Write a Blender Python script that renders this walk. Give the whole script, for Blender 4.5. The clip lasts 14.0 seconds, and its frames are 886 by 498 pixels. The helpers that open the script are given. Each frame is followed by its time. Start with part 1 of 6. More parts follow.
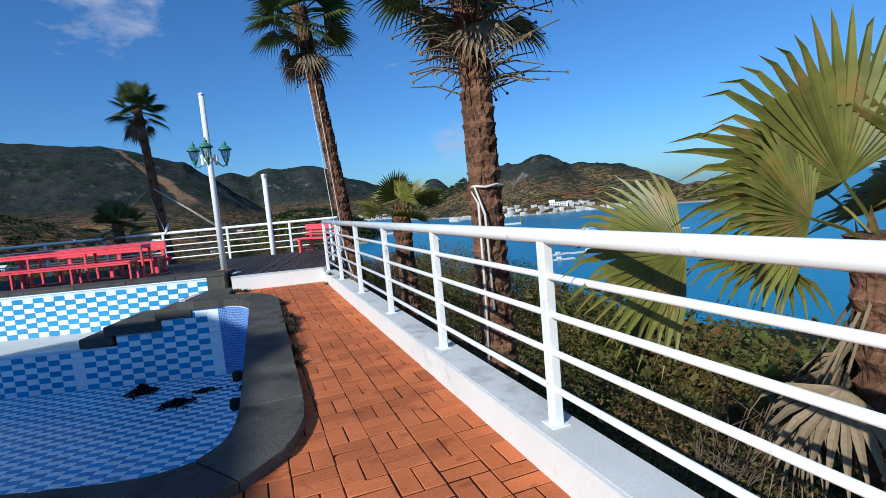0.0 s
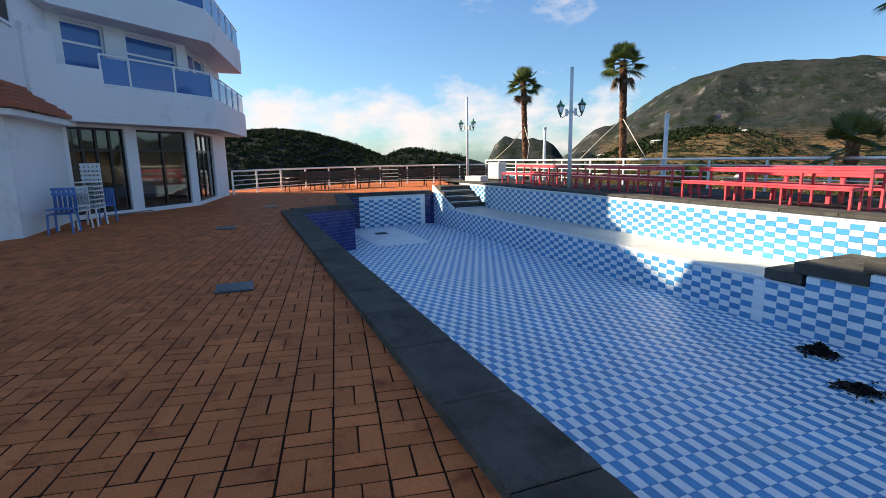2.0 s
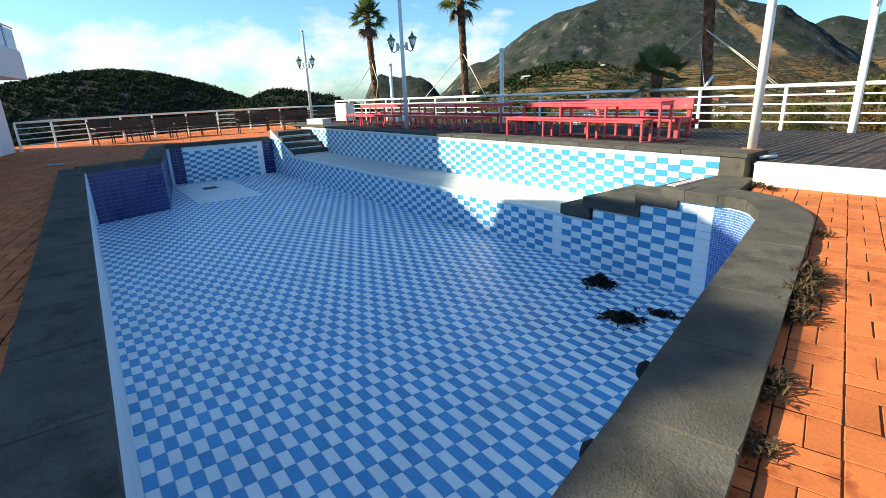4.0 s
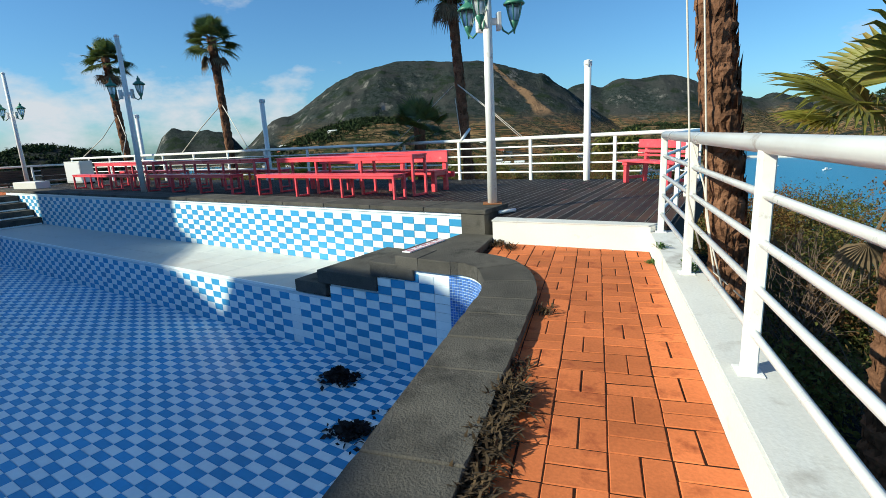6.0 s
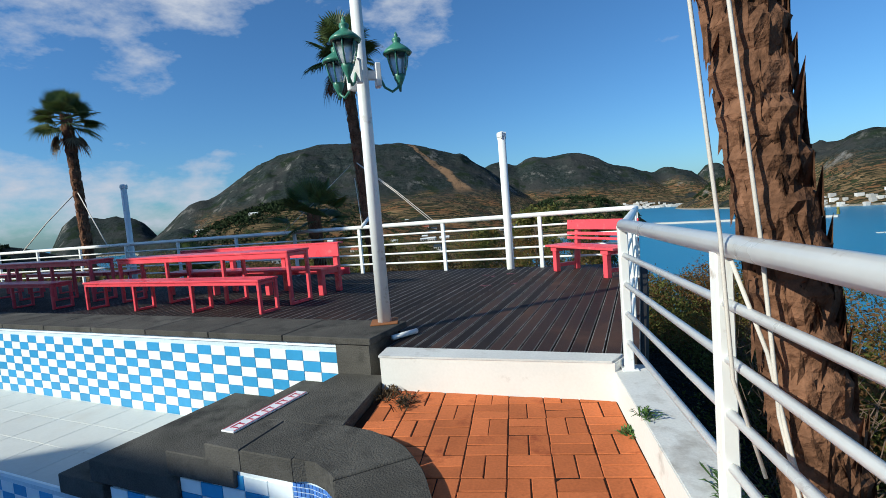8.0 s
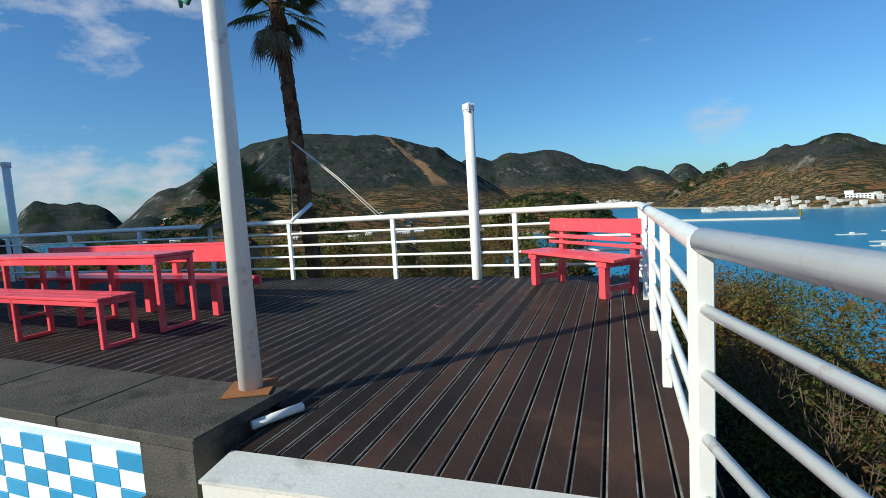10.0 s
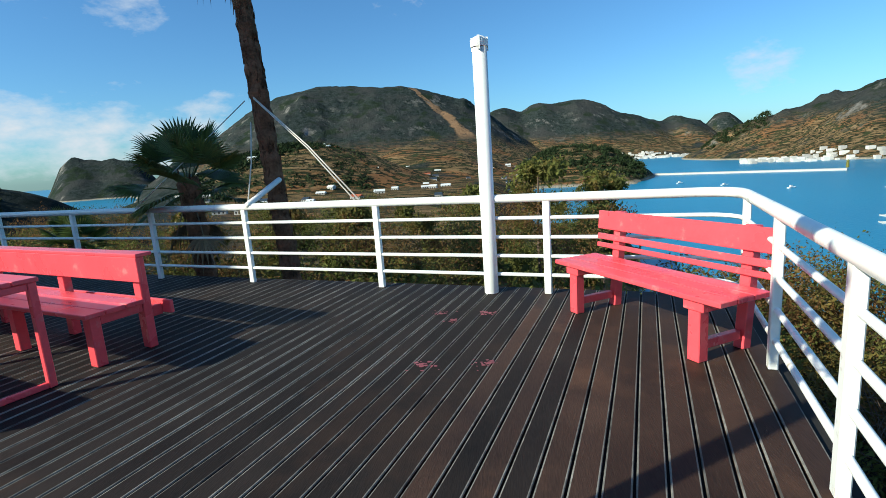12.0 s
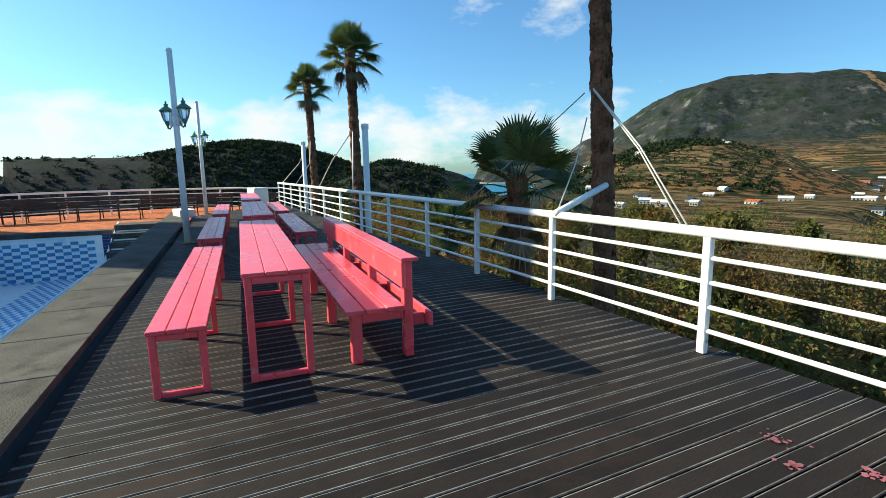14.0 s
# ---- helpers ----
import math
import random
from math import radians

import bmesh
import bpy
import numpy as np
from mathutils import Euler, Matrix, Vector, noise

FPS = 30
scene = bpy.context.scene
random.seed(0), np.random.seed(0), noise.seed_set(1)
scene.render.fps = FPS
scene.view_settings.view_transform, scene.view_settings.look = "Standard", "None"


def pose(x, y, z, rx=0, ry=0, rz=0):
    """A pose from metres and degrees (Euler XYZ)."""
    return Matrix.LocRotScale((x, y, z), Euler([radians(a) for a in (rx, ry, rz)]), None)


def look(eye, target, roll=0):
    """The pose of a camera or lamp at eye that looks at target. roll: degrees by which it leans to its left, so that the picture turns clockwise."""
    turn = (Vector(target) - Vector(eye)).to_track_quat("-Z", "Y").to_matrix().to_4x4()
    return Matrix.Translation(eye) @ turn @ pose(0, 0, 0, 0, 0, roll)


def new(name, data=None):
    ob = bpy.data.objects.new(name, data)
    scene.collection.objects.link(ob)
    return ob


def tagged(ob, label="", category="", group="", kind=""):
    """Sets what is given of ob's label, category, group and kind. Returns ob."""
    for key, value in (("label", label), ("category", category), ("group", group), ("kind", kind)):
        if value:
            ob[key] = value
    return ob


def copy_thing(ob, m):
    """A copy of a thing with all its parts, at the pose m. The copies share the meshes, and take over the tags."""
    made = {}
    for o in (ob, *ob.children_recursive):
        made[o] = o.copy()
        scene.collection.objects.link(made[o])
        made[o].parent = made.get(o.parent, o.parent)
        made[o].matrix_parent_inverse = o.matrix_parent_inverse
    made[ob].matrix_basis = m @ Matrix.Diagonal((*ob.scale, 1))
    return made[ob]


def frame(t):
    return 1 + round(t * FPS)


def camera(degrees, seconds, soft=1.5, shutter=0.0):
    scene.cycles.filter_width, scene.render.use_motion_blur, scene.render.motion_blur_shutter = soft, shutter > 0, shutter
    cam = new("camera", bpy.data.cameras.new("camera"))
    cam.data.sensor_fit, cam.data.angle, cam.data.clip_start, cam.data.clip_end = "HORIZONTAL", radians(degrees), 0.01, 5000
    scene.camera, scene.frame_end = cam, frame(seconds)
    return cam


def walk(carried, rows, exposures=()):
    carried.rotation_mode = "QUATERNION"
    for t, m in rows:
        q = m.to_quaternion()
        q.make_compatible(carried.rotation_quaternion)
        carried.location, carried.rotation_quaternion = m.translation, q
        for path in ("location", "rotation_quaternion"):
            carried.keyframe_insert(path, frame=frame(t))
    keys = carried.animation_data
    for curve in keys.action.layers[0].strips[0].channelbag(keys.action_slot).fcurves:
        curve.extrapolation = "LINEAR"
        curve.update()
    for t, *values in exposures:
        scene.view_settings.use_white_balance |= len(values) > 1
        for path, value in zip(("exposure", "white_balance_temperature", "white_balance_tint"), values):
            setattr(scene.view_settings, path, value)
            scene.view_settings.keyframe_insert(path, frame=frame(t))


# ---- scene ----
cam = camera(83.0, 14.0, soft=0.45)
PATH = [
    (0, (-1.297, -10.604, 1.468), (-0.596, -8.741, 1.273), -5.2),
    (0.5, (-1.315, -10.11, 1.401), (-1.293, -8.118, 1.227), -4.9),
    (1, (-1.468, -9.707, 1.412), (-2.09, -7.822, 1.167), -3.3),
    (1.5, (-1.475, -9.295, 1.39), (-2.684, -7.736, 1.062), -1.7),
    (1.7, (-1.489, -9.141, 1.406), (-2.864, -7.722, 1.094), -2.5),
    (2, (-1.487, -9.051, 1.415), (-3.024, -7.822, 1.056), -1.1),
    (2.5, (-1.458, -8.751, 1.401), (-2.791, -7.361, 0.864), -3.7),
    (2.7, (-1.416, -8.605, 1.4), (-2.651, -7.157, 0.786), -4.3),
    (4.8, (-0.749, -6.965, 1.337), (-1.874, -5.399, 0.806), -0.4),
    (5, (-0.725, -6.782, 1.319), (-1.755, -5.142, 0.819), -0.9),
    (5.5, (-0.587, -6.245, 1.305), (-1.356, -4.46, 0.833), -2.5),
    (6, (-0.572, -5.721, 1.325), (-1.152, -3.857, 0.891), -2.9),
    (6.5, (-0.522, -5.185, 1.362), (-0.924, -3.261, 0.991), -3.6),
    (7, (-0.472, -4.615, 1.414), (-0.751, -2.653, 1.145), -3.3),
    (7.5, (-0.534, -4.101, 1.445), (-0.816, -2.129, 1.267), -3.9),
    (8, (-0.612, -3.553, 1.438), (-0.908, -1.581, 1.283), -4.7),
    (8.2, (-0.647, -3.354, 1.43), (-0.917, -1.38, 1.257), -5.5),
    (8.5, (-0.719, -3.075, 1.43), (-0.937, -1.094, 1.266), -3.8),
    (9, (-0.662, -2.645, 1.418), (-0.829, -0.658, 1.258), -2.7),
    (9.2, (-0.597, -2.417, 1.409), (-0.788, -0.433, 1.25), -2.6),
    (11.3, (-0.451, -0.04, 1.394), (-0.65, 1.924, 1.069), -4.7),
    (11.5, (-0.394, 0.225, 1.445), (-0.632, 2.181, 1.098), -5.3),
    (12, (-0.446, 0.593, 1.656), (-0.758, 2.535, 1.295), -3.9),
    (12.5, (-0.49, 0.909, 1.718), (-0.923, 2.839, 1.424), -2.6),
    (13, (-0.44, 1.299, 1.715), (-1.145, 3.144, 1.404), -3.0),
    (13.5, (-0.417, 1.654, 1.692), (-1.456, 3.33, 1.358), -2.2),
    (14, (-0.415, 1.925, 1.725), (-1.935, 3.185, 1.407), -1.0),
]
walk(cam, [(t, look(eye, target, roll)) for t, eye, target, roll in PATH],
     exposures=[(0.0, 0.02, 5450, 12), (1.0, 0.27, 6150, 11), (1.5, 0.51, 6800, 14), (2.0, 0.89, 7600, 17), (2.7, 1.15, 8000, 17), (5.0, 0.95, 6650, -2), (5.5, 0.66, 6500, 1), (6.5, 0.34, 6230, 5), (7.5, 0.16, 5950, 8), (9.5, 0.14, 6080, 7), (11.5, 0.46, 6250, 3), (12.5, 0.64, 6300, 2), (14.0, 0.90, 6850, 2)])


# ---- sky and sun ----
SUN_EL, SUN_DIR = 30.0, Vector((0.81, 0.58))       # the light travels towards +x, +y
world = bpy.data.worlds.new("sky")
scene.world = world
world.use_nodes = True
wn, wl = world.node_tree.nodes, world.node_tree.links
wn.clear()
w_out, w_bg = wn.new("ShaderNodeOutputWorld"), wn.new("ShaderNodeBackground")
w_sky = wn.new("ShaderNodeTexSky")
w_sky.sky_type, w_sky.sun_disc = "NISHITA", False
w_sky.sun_elevation = radians(SUN_EL)
w_sky.sun_rotation = math.atan2(-SUN_DIR.x, -SUN_DIR.y)
w_sky.air_density, w_sky.dust_density, w_sky.ozone_density = 1.0, 0.6, 2.5
w_bg.inputs["Strength"].default_value = 0.093
# clouds: low banks over the sea to the west, a few puffs higher up
w_co = wn.new("ShaderNodeTexCoord")
w_sep = wn.new("ShaderNodeSeparateXYZ")
wl.new(w_co.outputs["Generated"], w_sep.inputs[0])
w_map = wn.new("ShaderNodeMapping")
w_map.inputs["Scale"].default_value = (1.0, 1.0, 2.1)
wl.new(w_co.outputs["Generated"], w_map.inputs[0])
w_no = wn.new("ShaderNodeTexNoise")
w_no.inputs["Scale"].default_value, w_no.inputs["Detail"].default_value, w_no.inputs["Roughness"].default_value = 8.0, 10, 0.60
wl.new(w_map.outputs[0], w_no.inputs["Vector"])


def w_math(op, a, b=None, clamp=False):
    n = wn.new("ShaderNodeMath")
    n.operation, n.use_clamp = op, clamp
    for i, v in enumerate((a, b)):
        if v is None:
            continue
        if isinstance(v, (int, float)):
            n.inputs[i].default_value = v
        else:
            wl.new(v, n.inputs[i])
    return n.outputs[0]


def w_range(v, a, b, c, d):
    n = wn.new("ShaderNodeMapRange")
    n.interpolation_type = "SMOOTHSTEP"
    wl.new(v, n.inputs[0])
    for i, x in enumerate((a, b, c, d)):
        n.inputs[i + 1].default_value = x
    return n.outputs[0]


# how far a direction points to the west (-x): the cloud bank lies there, low down
west = w_math("MULTIPLY", w_sep.outputs[0], -1.0)
bank_az = w_range(west, 0.20, 0.62, 0.0, 1.0)
bank_el = w_math("MULTIPLY", w_range(w_sep.outputs[2], 0.095, 0.17, 1.0, 0.0), w_range(w_sep.outputs[2], -0.02, 0.02, 0.0, 1.0))
bank = w_math("MULTIPLY", bank_az, bank_el)
thr = w_math("SUBTRACT", 0.70, w_math("MULTIPLY", bank, 0.33))
# unseen cloud overhead, added to whiten the light that fills the shade
thr = w_math("SUBTRACT", thr, w_range(w_sep.outputs[2], 0.50, 0.72, 0.0, 0.17))
for caz, cel, cw in ((41, 20, 11.0), (12, 22, 10.0), (-23.5, 6.3, 4.6), (30, 25, 8.0)):
    cv = Vector((-math.sin(radians(caz)) * math.cos(radians(cel)), math.cos(radians(caz)) * math.cos(radians(cel)), math.sin(radians(cel))))
    dn = wn.new("ShaderNodeVectorMath")
    dn.operation = "DOT_PRODUCT"
    wl.new(w_co.outputs["Generated"], dn.inputs[0])
    dn.inputs[1].default_value = cv
    thr = w_math("SUBTRACT", thr, w_range(dn.outputs["Value"], math.cos(radians(cw)), math.cos(radians(cw * 0.15)), 0.0, 0.27))
cloud = w_math("MULTIPLY", w_math("SUBTRACT", w_no.outputs["Fac"], thr), 3.8, True)
w_mix = wn.new("ShaderNodeMix")
w_mix.data_type = "RGBA"
wl.new(cloud, w_mix.inputs[0])
w_tint = wn.new("ShaderNodeMix")
w_tint.data_type, w_tint.blend_type = "RGBA", "MULTIPLY"
w_tint.inputs[0].default_value = 1.0
wl.new(w_sky.outputs[0], w_tint.inputs[6])
w_tint.inputs[7].default_value = (0.55, 0.88, 1.15, 1)
wl.new(w_tint.outputs[2], w_mix.inputs[6])
w_mix.inputs[7].default_value = (5.4, 5.6, 6.1, 1)
wl.new(w_mix.outputs[2], w_bg.inputs["Color"])
wl.new(w_bg.outputs[0], w_out.inputs["Surface"])

sun = new("sun", bpy.data.lights.new("sun", "SUN"))
sun.data.energy, sun.data.angle, sun.data.color = 4.9, radians(0.53), (1.0, 0.945, 0.76)
_c = math.cos(radians(SUN_EL))
sun.matrix_world = look((0, 0, 0), (SUN_DIR.x * _c, SUN_DIR.y * _c, -math.sin(radians(SUN_EL)))) 


# ---- materials ----
def material(name, color, rough=0.6, metal=0.0, vary=0.15, grain=40.0, blotch=1.5, bump=0.3, stain=None, stain_amount=0.0,
             stain_scale=1.2, per_piece=0.0, per_island=0.0, wave=None, spec=0.5, stretch=(1, 1, 1), dist=0.004, leafy=0.0):
    """A surface with grain and blotches at real size; stain: a second colour in patches."""
    m = bpy.data.materials.new(name)
    m.use_nodes = True
    n, l = m.node_tree.nodes, m.node_tree.links
    b = n["Principled BSDF"]
    b.inputs["Roughness"].default_value, b.inputs["Metallic"].default_value = rough, metal
    b.inputs["Specular IOR Level"].default_value = spec
    co = n.new("ShaderNodeTexCoord")
    geo = n.new("ShaderNodeNewGeometry")
    mp = n.new("ShaderNodeMapping")
    mp.inputs["Scale"].default_value = stretch
    l.new(geo.outputs["Position"], mp.inputs[0])
    fine, big = n.new("ShaderNodeTexNoise"), n.new("ShaderNodeTexNoise")
    fine.inputs["Scale"].default_value, fine.inputs["Detail"].default_value = grain, 5
    big.inputs["Scale"].default_value, big.inputs["Detail"].default_value = blotch, 4
    l.new(mp.outputs[0], fine.inputs["Vector"])
    l.new(geo.outputs["Position"], big.inputs["Vector"])

    def maths(op, a, c):
        k = n.new("ShaderNodeMath")
        k.operation = op
        for i, v in enumerate((a, c)):
            if isinstance(v, (int, float)):
                k.inputs[i].default_value = v
            else:
                l.new(v, k.inputs[i])
        return k.outputs[0]

    val = maths("ADD", maths("MULTIPLY", fine.outputs["Fac"], 0.8), maths("MULTIPLY", big.outputs["Fac"], 1.2))  # about 1
    val = maths("ADD", maths("MULTIPLY", maths("SUBTRACT", val, 1.0), vary * 2.5), 1.0)
    if per_piece:
        oi = n.new("ShaderNodeObjectInfo")
        val = maths("MULTIPLY", val, maths("ADD", maths("MULTIPLY", oi.outputs["Random"], per_piece), 1 - per_piece / 2))
    if per_island:
        val = maths("MULTIPLY", val, maths("ADD", maths("MULTIPLY", geo.outputs["Random Per Island"], per_island), 1 - per_island / 2))
    mix = n.new("ShaderNodeMix")
    mix.data_type, mix.blend_type = "RGBA", "MULTIPLY"
    mix.inputs[0].default_value = 1
    mix.inputs[6].default_value = (*color, 1)
    cmb = n.new("ShaderNodeCombineColor")
    for i in range(3):
        l.new(val, cmb.inputs[i])
    l.new(cmb.outputs[0], mix.inputs[7])
    out = mix.outputs[2]
    if stain:
        st = n.new("ShaderNodeTexNoise")
        st.inputs["Scale"].default_value, st.inputs["Detail"].default_value, st.inputs["Roughness"].default_value = stain_scale, 8, 0.65
        l.new(geo.outputs["Position"], st.inputs["Vector"])
        mr = n.new("ShaderNodeMapRange")
        l.new(st.outputs["Fac"], mr.inputs[0])
        mr.inputs[1].default_value, mr.inputs[2].default_value = 0.62 - stain_amount * 0.3, 0.78 - stain_amount * 0.2
        mx = n.new("ShaderNodeMix")
        mx.data_type = "RGBA"
        l.new(mr.outputs[0], mx.inputs[0])
        l.new(out, mx.inputs[6])
        mx.inputs[7].default_value = (*stain, 1)
        out = mx.outputs[2]
    l.new(out, b.inputs["Base Color"])
    r = maths("ADD", maths("MULTIPLY", maths("SUBTRACT", big.outputs["Fac"], 0.5), 0.3), rough)
    l.new(r, b.inputs["Roughness"])
    if bump:
        bp = n.new("ShaderNodeBump")
        bp.inputs["Strength"].default_value, bp.inputs["Distance"].default_value = bump, dist
        l.new(fine.outputs["Fac"], bp.inputs["Height"])
        l.new(bp.outputs[0], b.inputs["Normal"])
    if leafy:                                   # thin leaves let light through
        tl, ms = n.new("ShaderNodeBsdfTranslucent"), n.new("ShaderNodeMixShader")
        ms.inputs[0].default_value = leafy
        l.new(out, tl.inputs["Color"])
        l.new(b.outputs[0], ms.inputs[1])
        l.new(tl.outputs[0], ms.inputs[2])
        l.new(ms.outputs[0], n["Material Output"].inputs["Surface"])
    return m


M = dict(
    brick=material("clay_paver", (0.50, 0.145, 0.052), 0.8, vary=0.28, grain=60, blotch=2.2, per_piece=0.32, per_island=0.32, stain=(0.20, 0.042, 0.020), stain_amount=0.22, stain_scale=4.5, spec=0.12),
    joint=material("dirt_joint", (0.030, 0.013, 0.008), 0.95, vary=0.3, spec=0.1),
    white_wall=material("white_painted_render", (0.73, 0.71, 0.67), 0.7, vary=0.06, grain=50, blotch=2, stain=(0.42, 0.38, 0.33), stain_amount=0.06, stain_scale=3.0, bump=0.25, spec=0.3),
    kerb_top=material("worn_kerb_paint", (0.60, 0.60, 0.58), 0.8, vary=0.14, grain=60, stain=(0.30, 0.27, 0.24), stain_amount=0.22, stain_scale=2.6, bump=0.4, spec=0.3),
    rail=material("white_rail_paint", (0.84, 0.84, 0.81), 0.32, vary=0.04, grain=30, blotch=4, stain=(0.40, 0.30, 0.22), stain_amount=0.0, stain_scale=9.0, bump=0.1),
    post=material("white_post_paint", (0.80, 0.80, 0.78), 0.45, vary=0.06, grain=30, stain=(0.35, 0.27, 0.2), stain_amount=0.05, stain_scale=7.0, bump=0.1),
    rust=material("rust", (0.24, 0.09, 0.03), 0.9, vary=0.4, grain=80),
    deck=material("dark_brown_decking", (0.017, 0.013, 0.012), 0.7, spec=0.14, vary=0.5, grain=22, blotch=1.6, per_piece=0.6, bump=0.5, stretch=(9, 0.8, 1), stain=(0.040, 0.024, 0.018), stain_amount=0.28, stain_scale=0.9),
    deck_brown=material("mid_brown_decking", (0.040, 0.022, 0.016), 0.65, spec=0.2, vary=0.55, grain=22, blotch=1.6, per_piece=0.5, bump=0.5, stretch=(9, 0.8, 1), stain=(0.085, 0.043, 0.027), stain_amount=0.30, stain_scale=1.4),
    # worn chamfers; the pale colour also paints the sun caught on board edges
    deck_edge=material("worn_sunlit_board_edge", (0.16, 0.15, 0.135), 0.75, vary=0.8, grain=30, blotch=2.5, per_piece=0.6, bump=0.3, stain=(0.03, 0.022, 0.018), stain_amount=0.35, stain_scale=3.0),
    under=material("deck_underside", (0.012, 0.010, 0.009), 0.9),
    stone=material("dark_grey_coping_stone", (0.090, 0.084, 0.074), 0.85, vary=0.42, grain=90, blotch=2.5, per_piece=0.25, stain=(0.034, 0.032, 0.030), stain_amount=0.34, stain_scale=2.4, bump=1.0, dist=0.008, spec=0.1),
    tile_w=material("white_pool_tile", (0.86, 0.92, 0.93), 0.4, spec=0.35, vary=0.06, grain=20, blotch=1.3, per_piece=0.06, per_island=0.08, stain=(0.62, 0.72, 0.76), stain_amount=0.10, bump=0.05),
    tile_b=material("blue_pool_tile", (0.055, 0.32, 0.60), 0.4, spec=0.35, vary=0.12, grain=20, blotch=1.3, per_piece=0.16, per_island=0.18, stain=(0.12, 0.38, 0.58), stain_amount=0.12, bump=0.05),
    shelf=material("white_shelf_tile", (0.56, 0.56, 0.53), 0.6, vary=0.07, grain=30, stain=(0.5, 0.48, 0.44), stain_amount=0.15, bump=0.15),
    grout=material("tile_grout", (0.62, 0.72, 0.77), 0.8, vary=0.15),
    navy=material("navy_mosaic", (0.011, 0.026, 0.14), 0.3, vary=0.2, per_island=0.3, per_piece=0.3),
    mosaic=material("blue_mosaic", (0.085, 0.20, 0.52), 0.3, vary=0.2, per_island=0.6),
    pink=material("salmon_pink_paint", (0.77, 0.082, 0.105), 0.30, vary=0.12, grain=34, blotch=3, stain=(0.60, 0.26, 0.25), stain_amount=0.10, stain_scale=6.0, bump=0.15, per_piece=0.14),
    spill=material("dried_pink_paint", (0.26, 0.075, 0.095), 0.7, vary=0.5, grain=60),
    wood_dark=material("dark_bench_wood", (0.05, 0.032, 0.022), 0.6, vary=0.3),
    iron=material("black_cast_iron", (0.015, 0.016, 0.016), 0.5, vary=0.2),
    green_iron=material("verdigris_lamp_iron", (0.05, 0.20, 0.13), 0.4, vary=0.25, grain=40),
    trunk=material("palm_trunk_fibre", (0.125, 0.062, 0.036), 0.95, vary=0.7, grain=30, blotch=5, bump=1.0, dist=0.02, per_island=0.7, spec=0.1),
    frond=material("palm_frond_green", (0.085, 0.120, 0.030), 0.45, leafy=0.25, vary=0.35, grain=12, blotch=2.5, per_island=0.5, bump=0.1, stain=(0.30, 0.24, 0.05), stain_amount=0.10, stain_scale=3.0),
    frond_y=material("palm_frond_yellow_green", (0.19, 0.185, 0.032), 0.45, leafy=0.35, vary=0.35, grain=12, blotch=3.0, per_island=0.6, bump=0.1, stain=(0.34, 0.19, 0.05), stain_amount=0.34, stain_scale=6.0),
    dry=material("dry_frond_stalk", (0.20, 0.14, 0.08), 0.8, vary=0.4, per_island=0.5),
    rope=material("pale_rope", (0.58, 0.54, 0.48), 0.9, vary=0.2, grain=150),
    bush=material("hillside_bush", (0.115, 0.122, 0.030), 0.7, leafy=0.4, vary=0.4, grain=3, blotch=0.5, per_island=0.8, bump=0.0, stain=(0.24, 0.13, 0.04), stain_amount=0.38, stain_scale=0.35, spec=0.2),
    bush2=material("russet_scrub", (0.18, 0.092, 0.035), 0.8, leafy=0.4, vary=0.4, grain=3, blotch=0.6, per_island=0.8, bump=0.0, stain=(0.22, 0.17, 0.05), stain_amount=0.4, stain_scale=0.5, spec=0.2),
    forest=material("evergreen_wood", (0.024, 0.038, 0.015), 0.9, vary=0.4, grain=1, blotch=0.03, per_island=0.8, bump=0.0, stain=(0.060, 0.060, 0.026), stain_amount=0.25, stain_scale=0.02, spec=0.1),
    twig=material("bare_twigs", (0.13, 0.085, 0.06), 0.9, vary=0.3),
    hatch=material("steel_hatch", (0.06, 0.085, 0.11), 0.45, 0.6, vary=0.2),
    debris=material("black_dried_leaves", (0.020, 0.014, 0.012), 0.9, vary=0.5, grain=60, bump=1.0, dist=0.02),
    weed=material("dry_weed", (0.060, 0.036, 0.015), 0.9, vary=0.4, per_island=0.6),
    weed_g=material("green_weed", (0.07, 0.14, 0.03), 0.7, vary=0.4, per_island=0.6),
    render_w=material("building_white_render", (0.74, 0.75, 0.77), 0.8, vary=0.05, grain=30, blotch=0.4, stain=(0.52, 0.53, 0.55), stain_amount=0.05, spec=0.2),
    house_wall=material("pale_house_render", (0.50, 0.48, 0.45), 0.8, vary=0.1, grain=3, blotch=0.1, per_island=0.7, per_piece=0.5, bump=0.0, spec=0.2),
    roof=material("red_brown_roof_tile", (0.36, 0.09, 0.04), 0.8, vary=0.3, blotch=3),
    frame_dark=material("dark_bronze_frame", (0.025, 0.02, 0.018), 0.4, 0.3, vary=0.1),
    frame_white=material("white_aluminium", (0.75, 0.76, 0.78), 0.4, vary=0.04),
    plastic=material("white_plastic_chair", (0.72, 0.73, 0.74), 0.4, vary=0.05),
    plastic_b=material("blue_plastic", (0.05, 0.18, 0.48), 0.4, vary=0.08),
    room=material("room_inside", (0.22, 0.17, 0.12), 0.8, vary=0.2),
    sign=material("white_sign_board", (0.78, 0.78, 0.80), 0.5, vary=0.05),
    sign_red=material("red_sign_letters", (0.45, 0.03, 0.06), 0.5, vary=0.05),
    box_grey=material("pale_grey_box", (0.62, 0.63, 0.62), 0.5, vary=0.06),
)


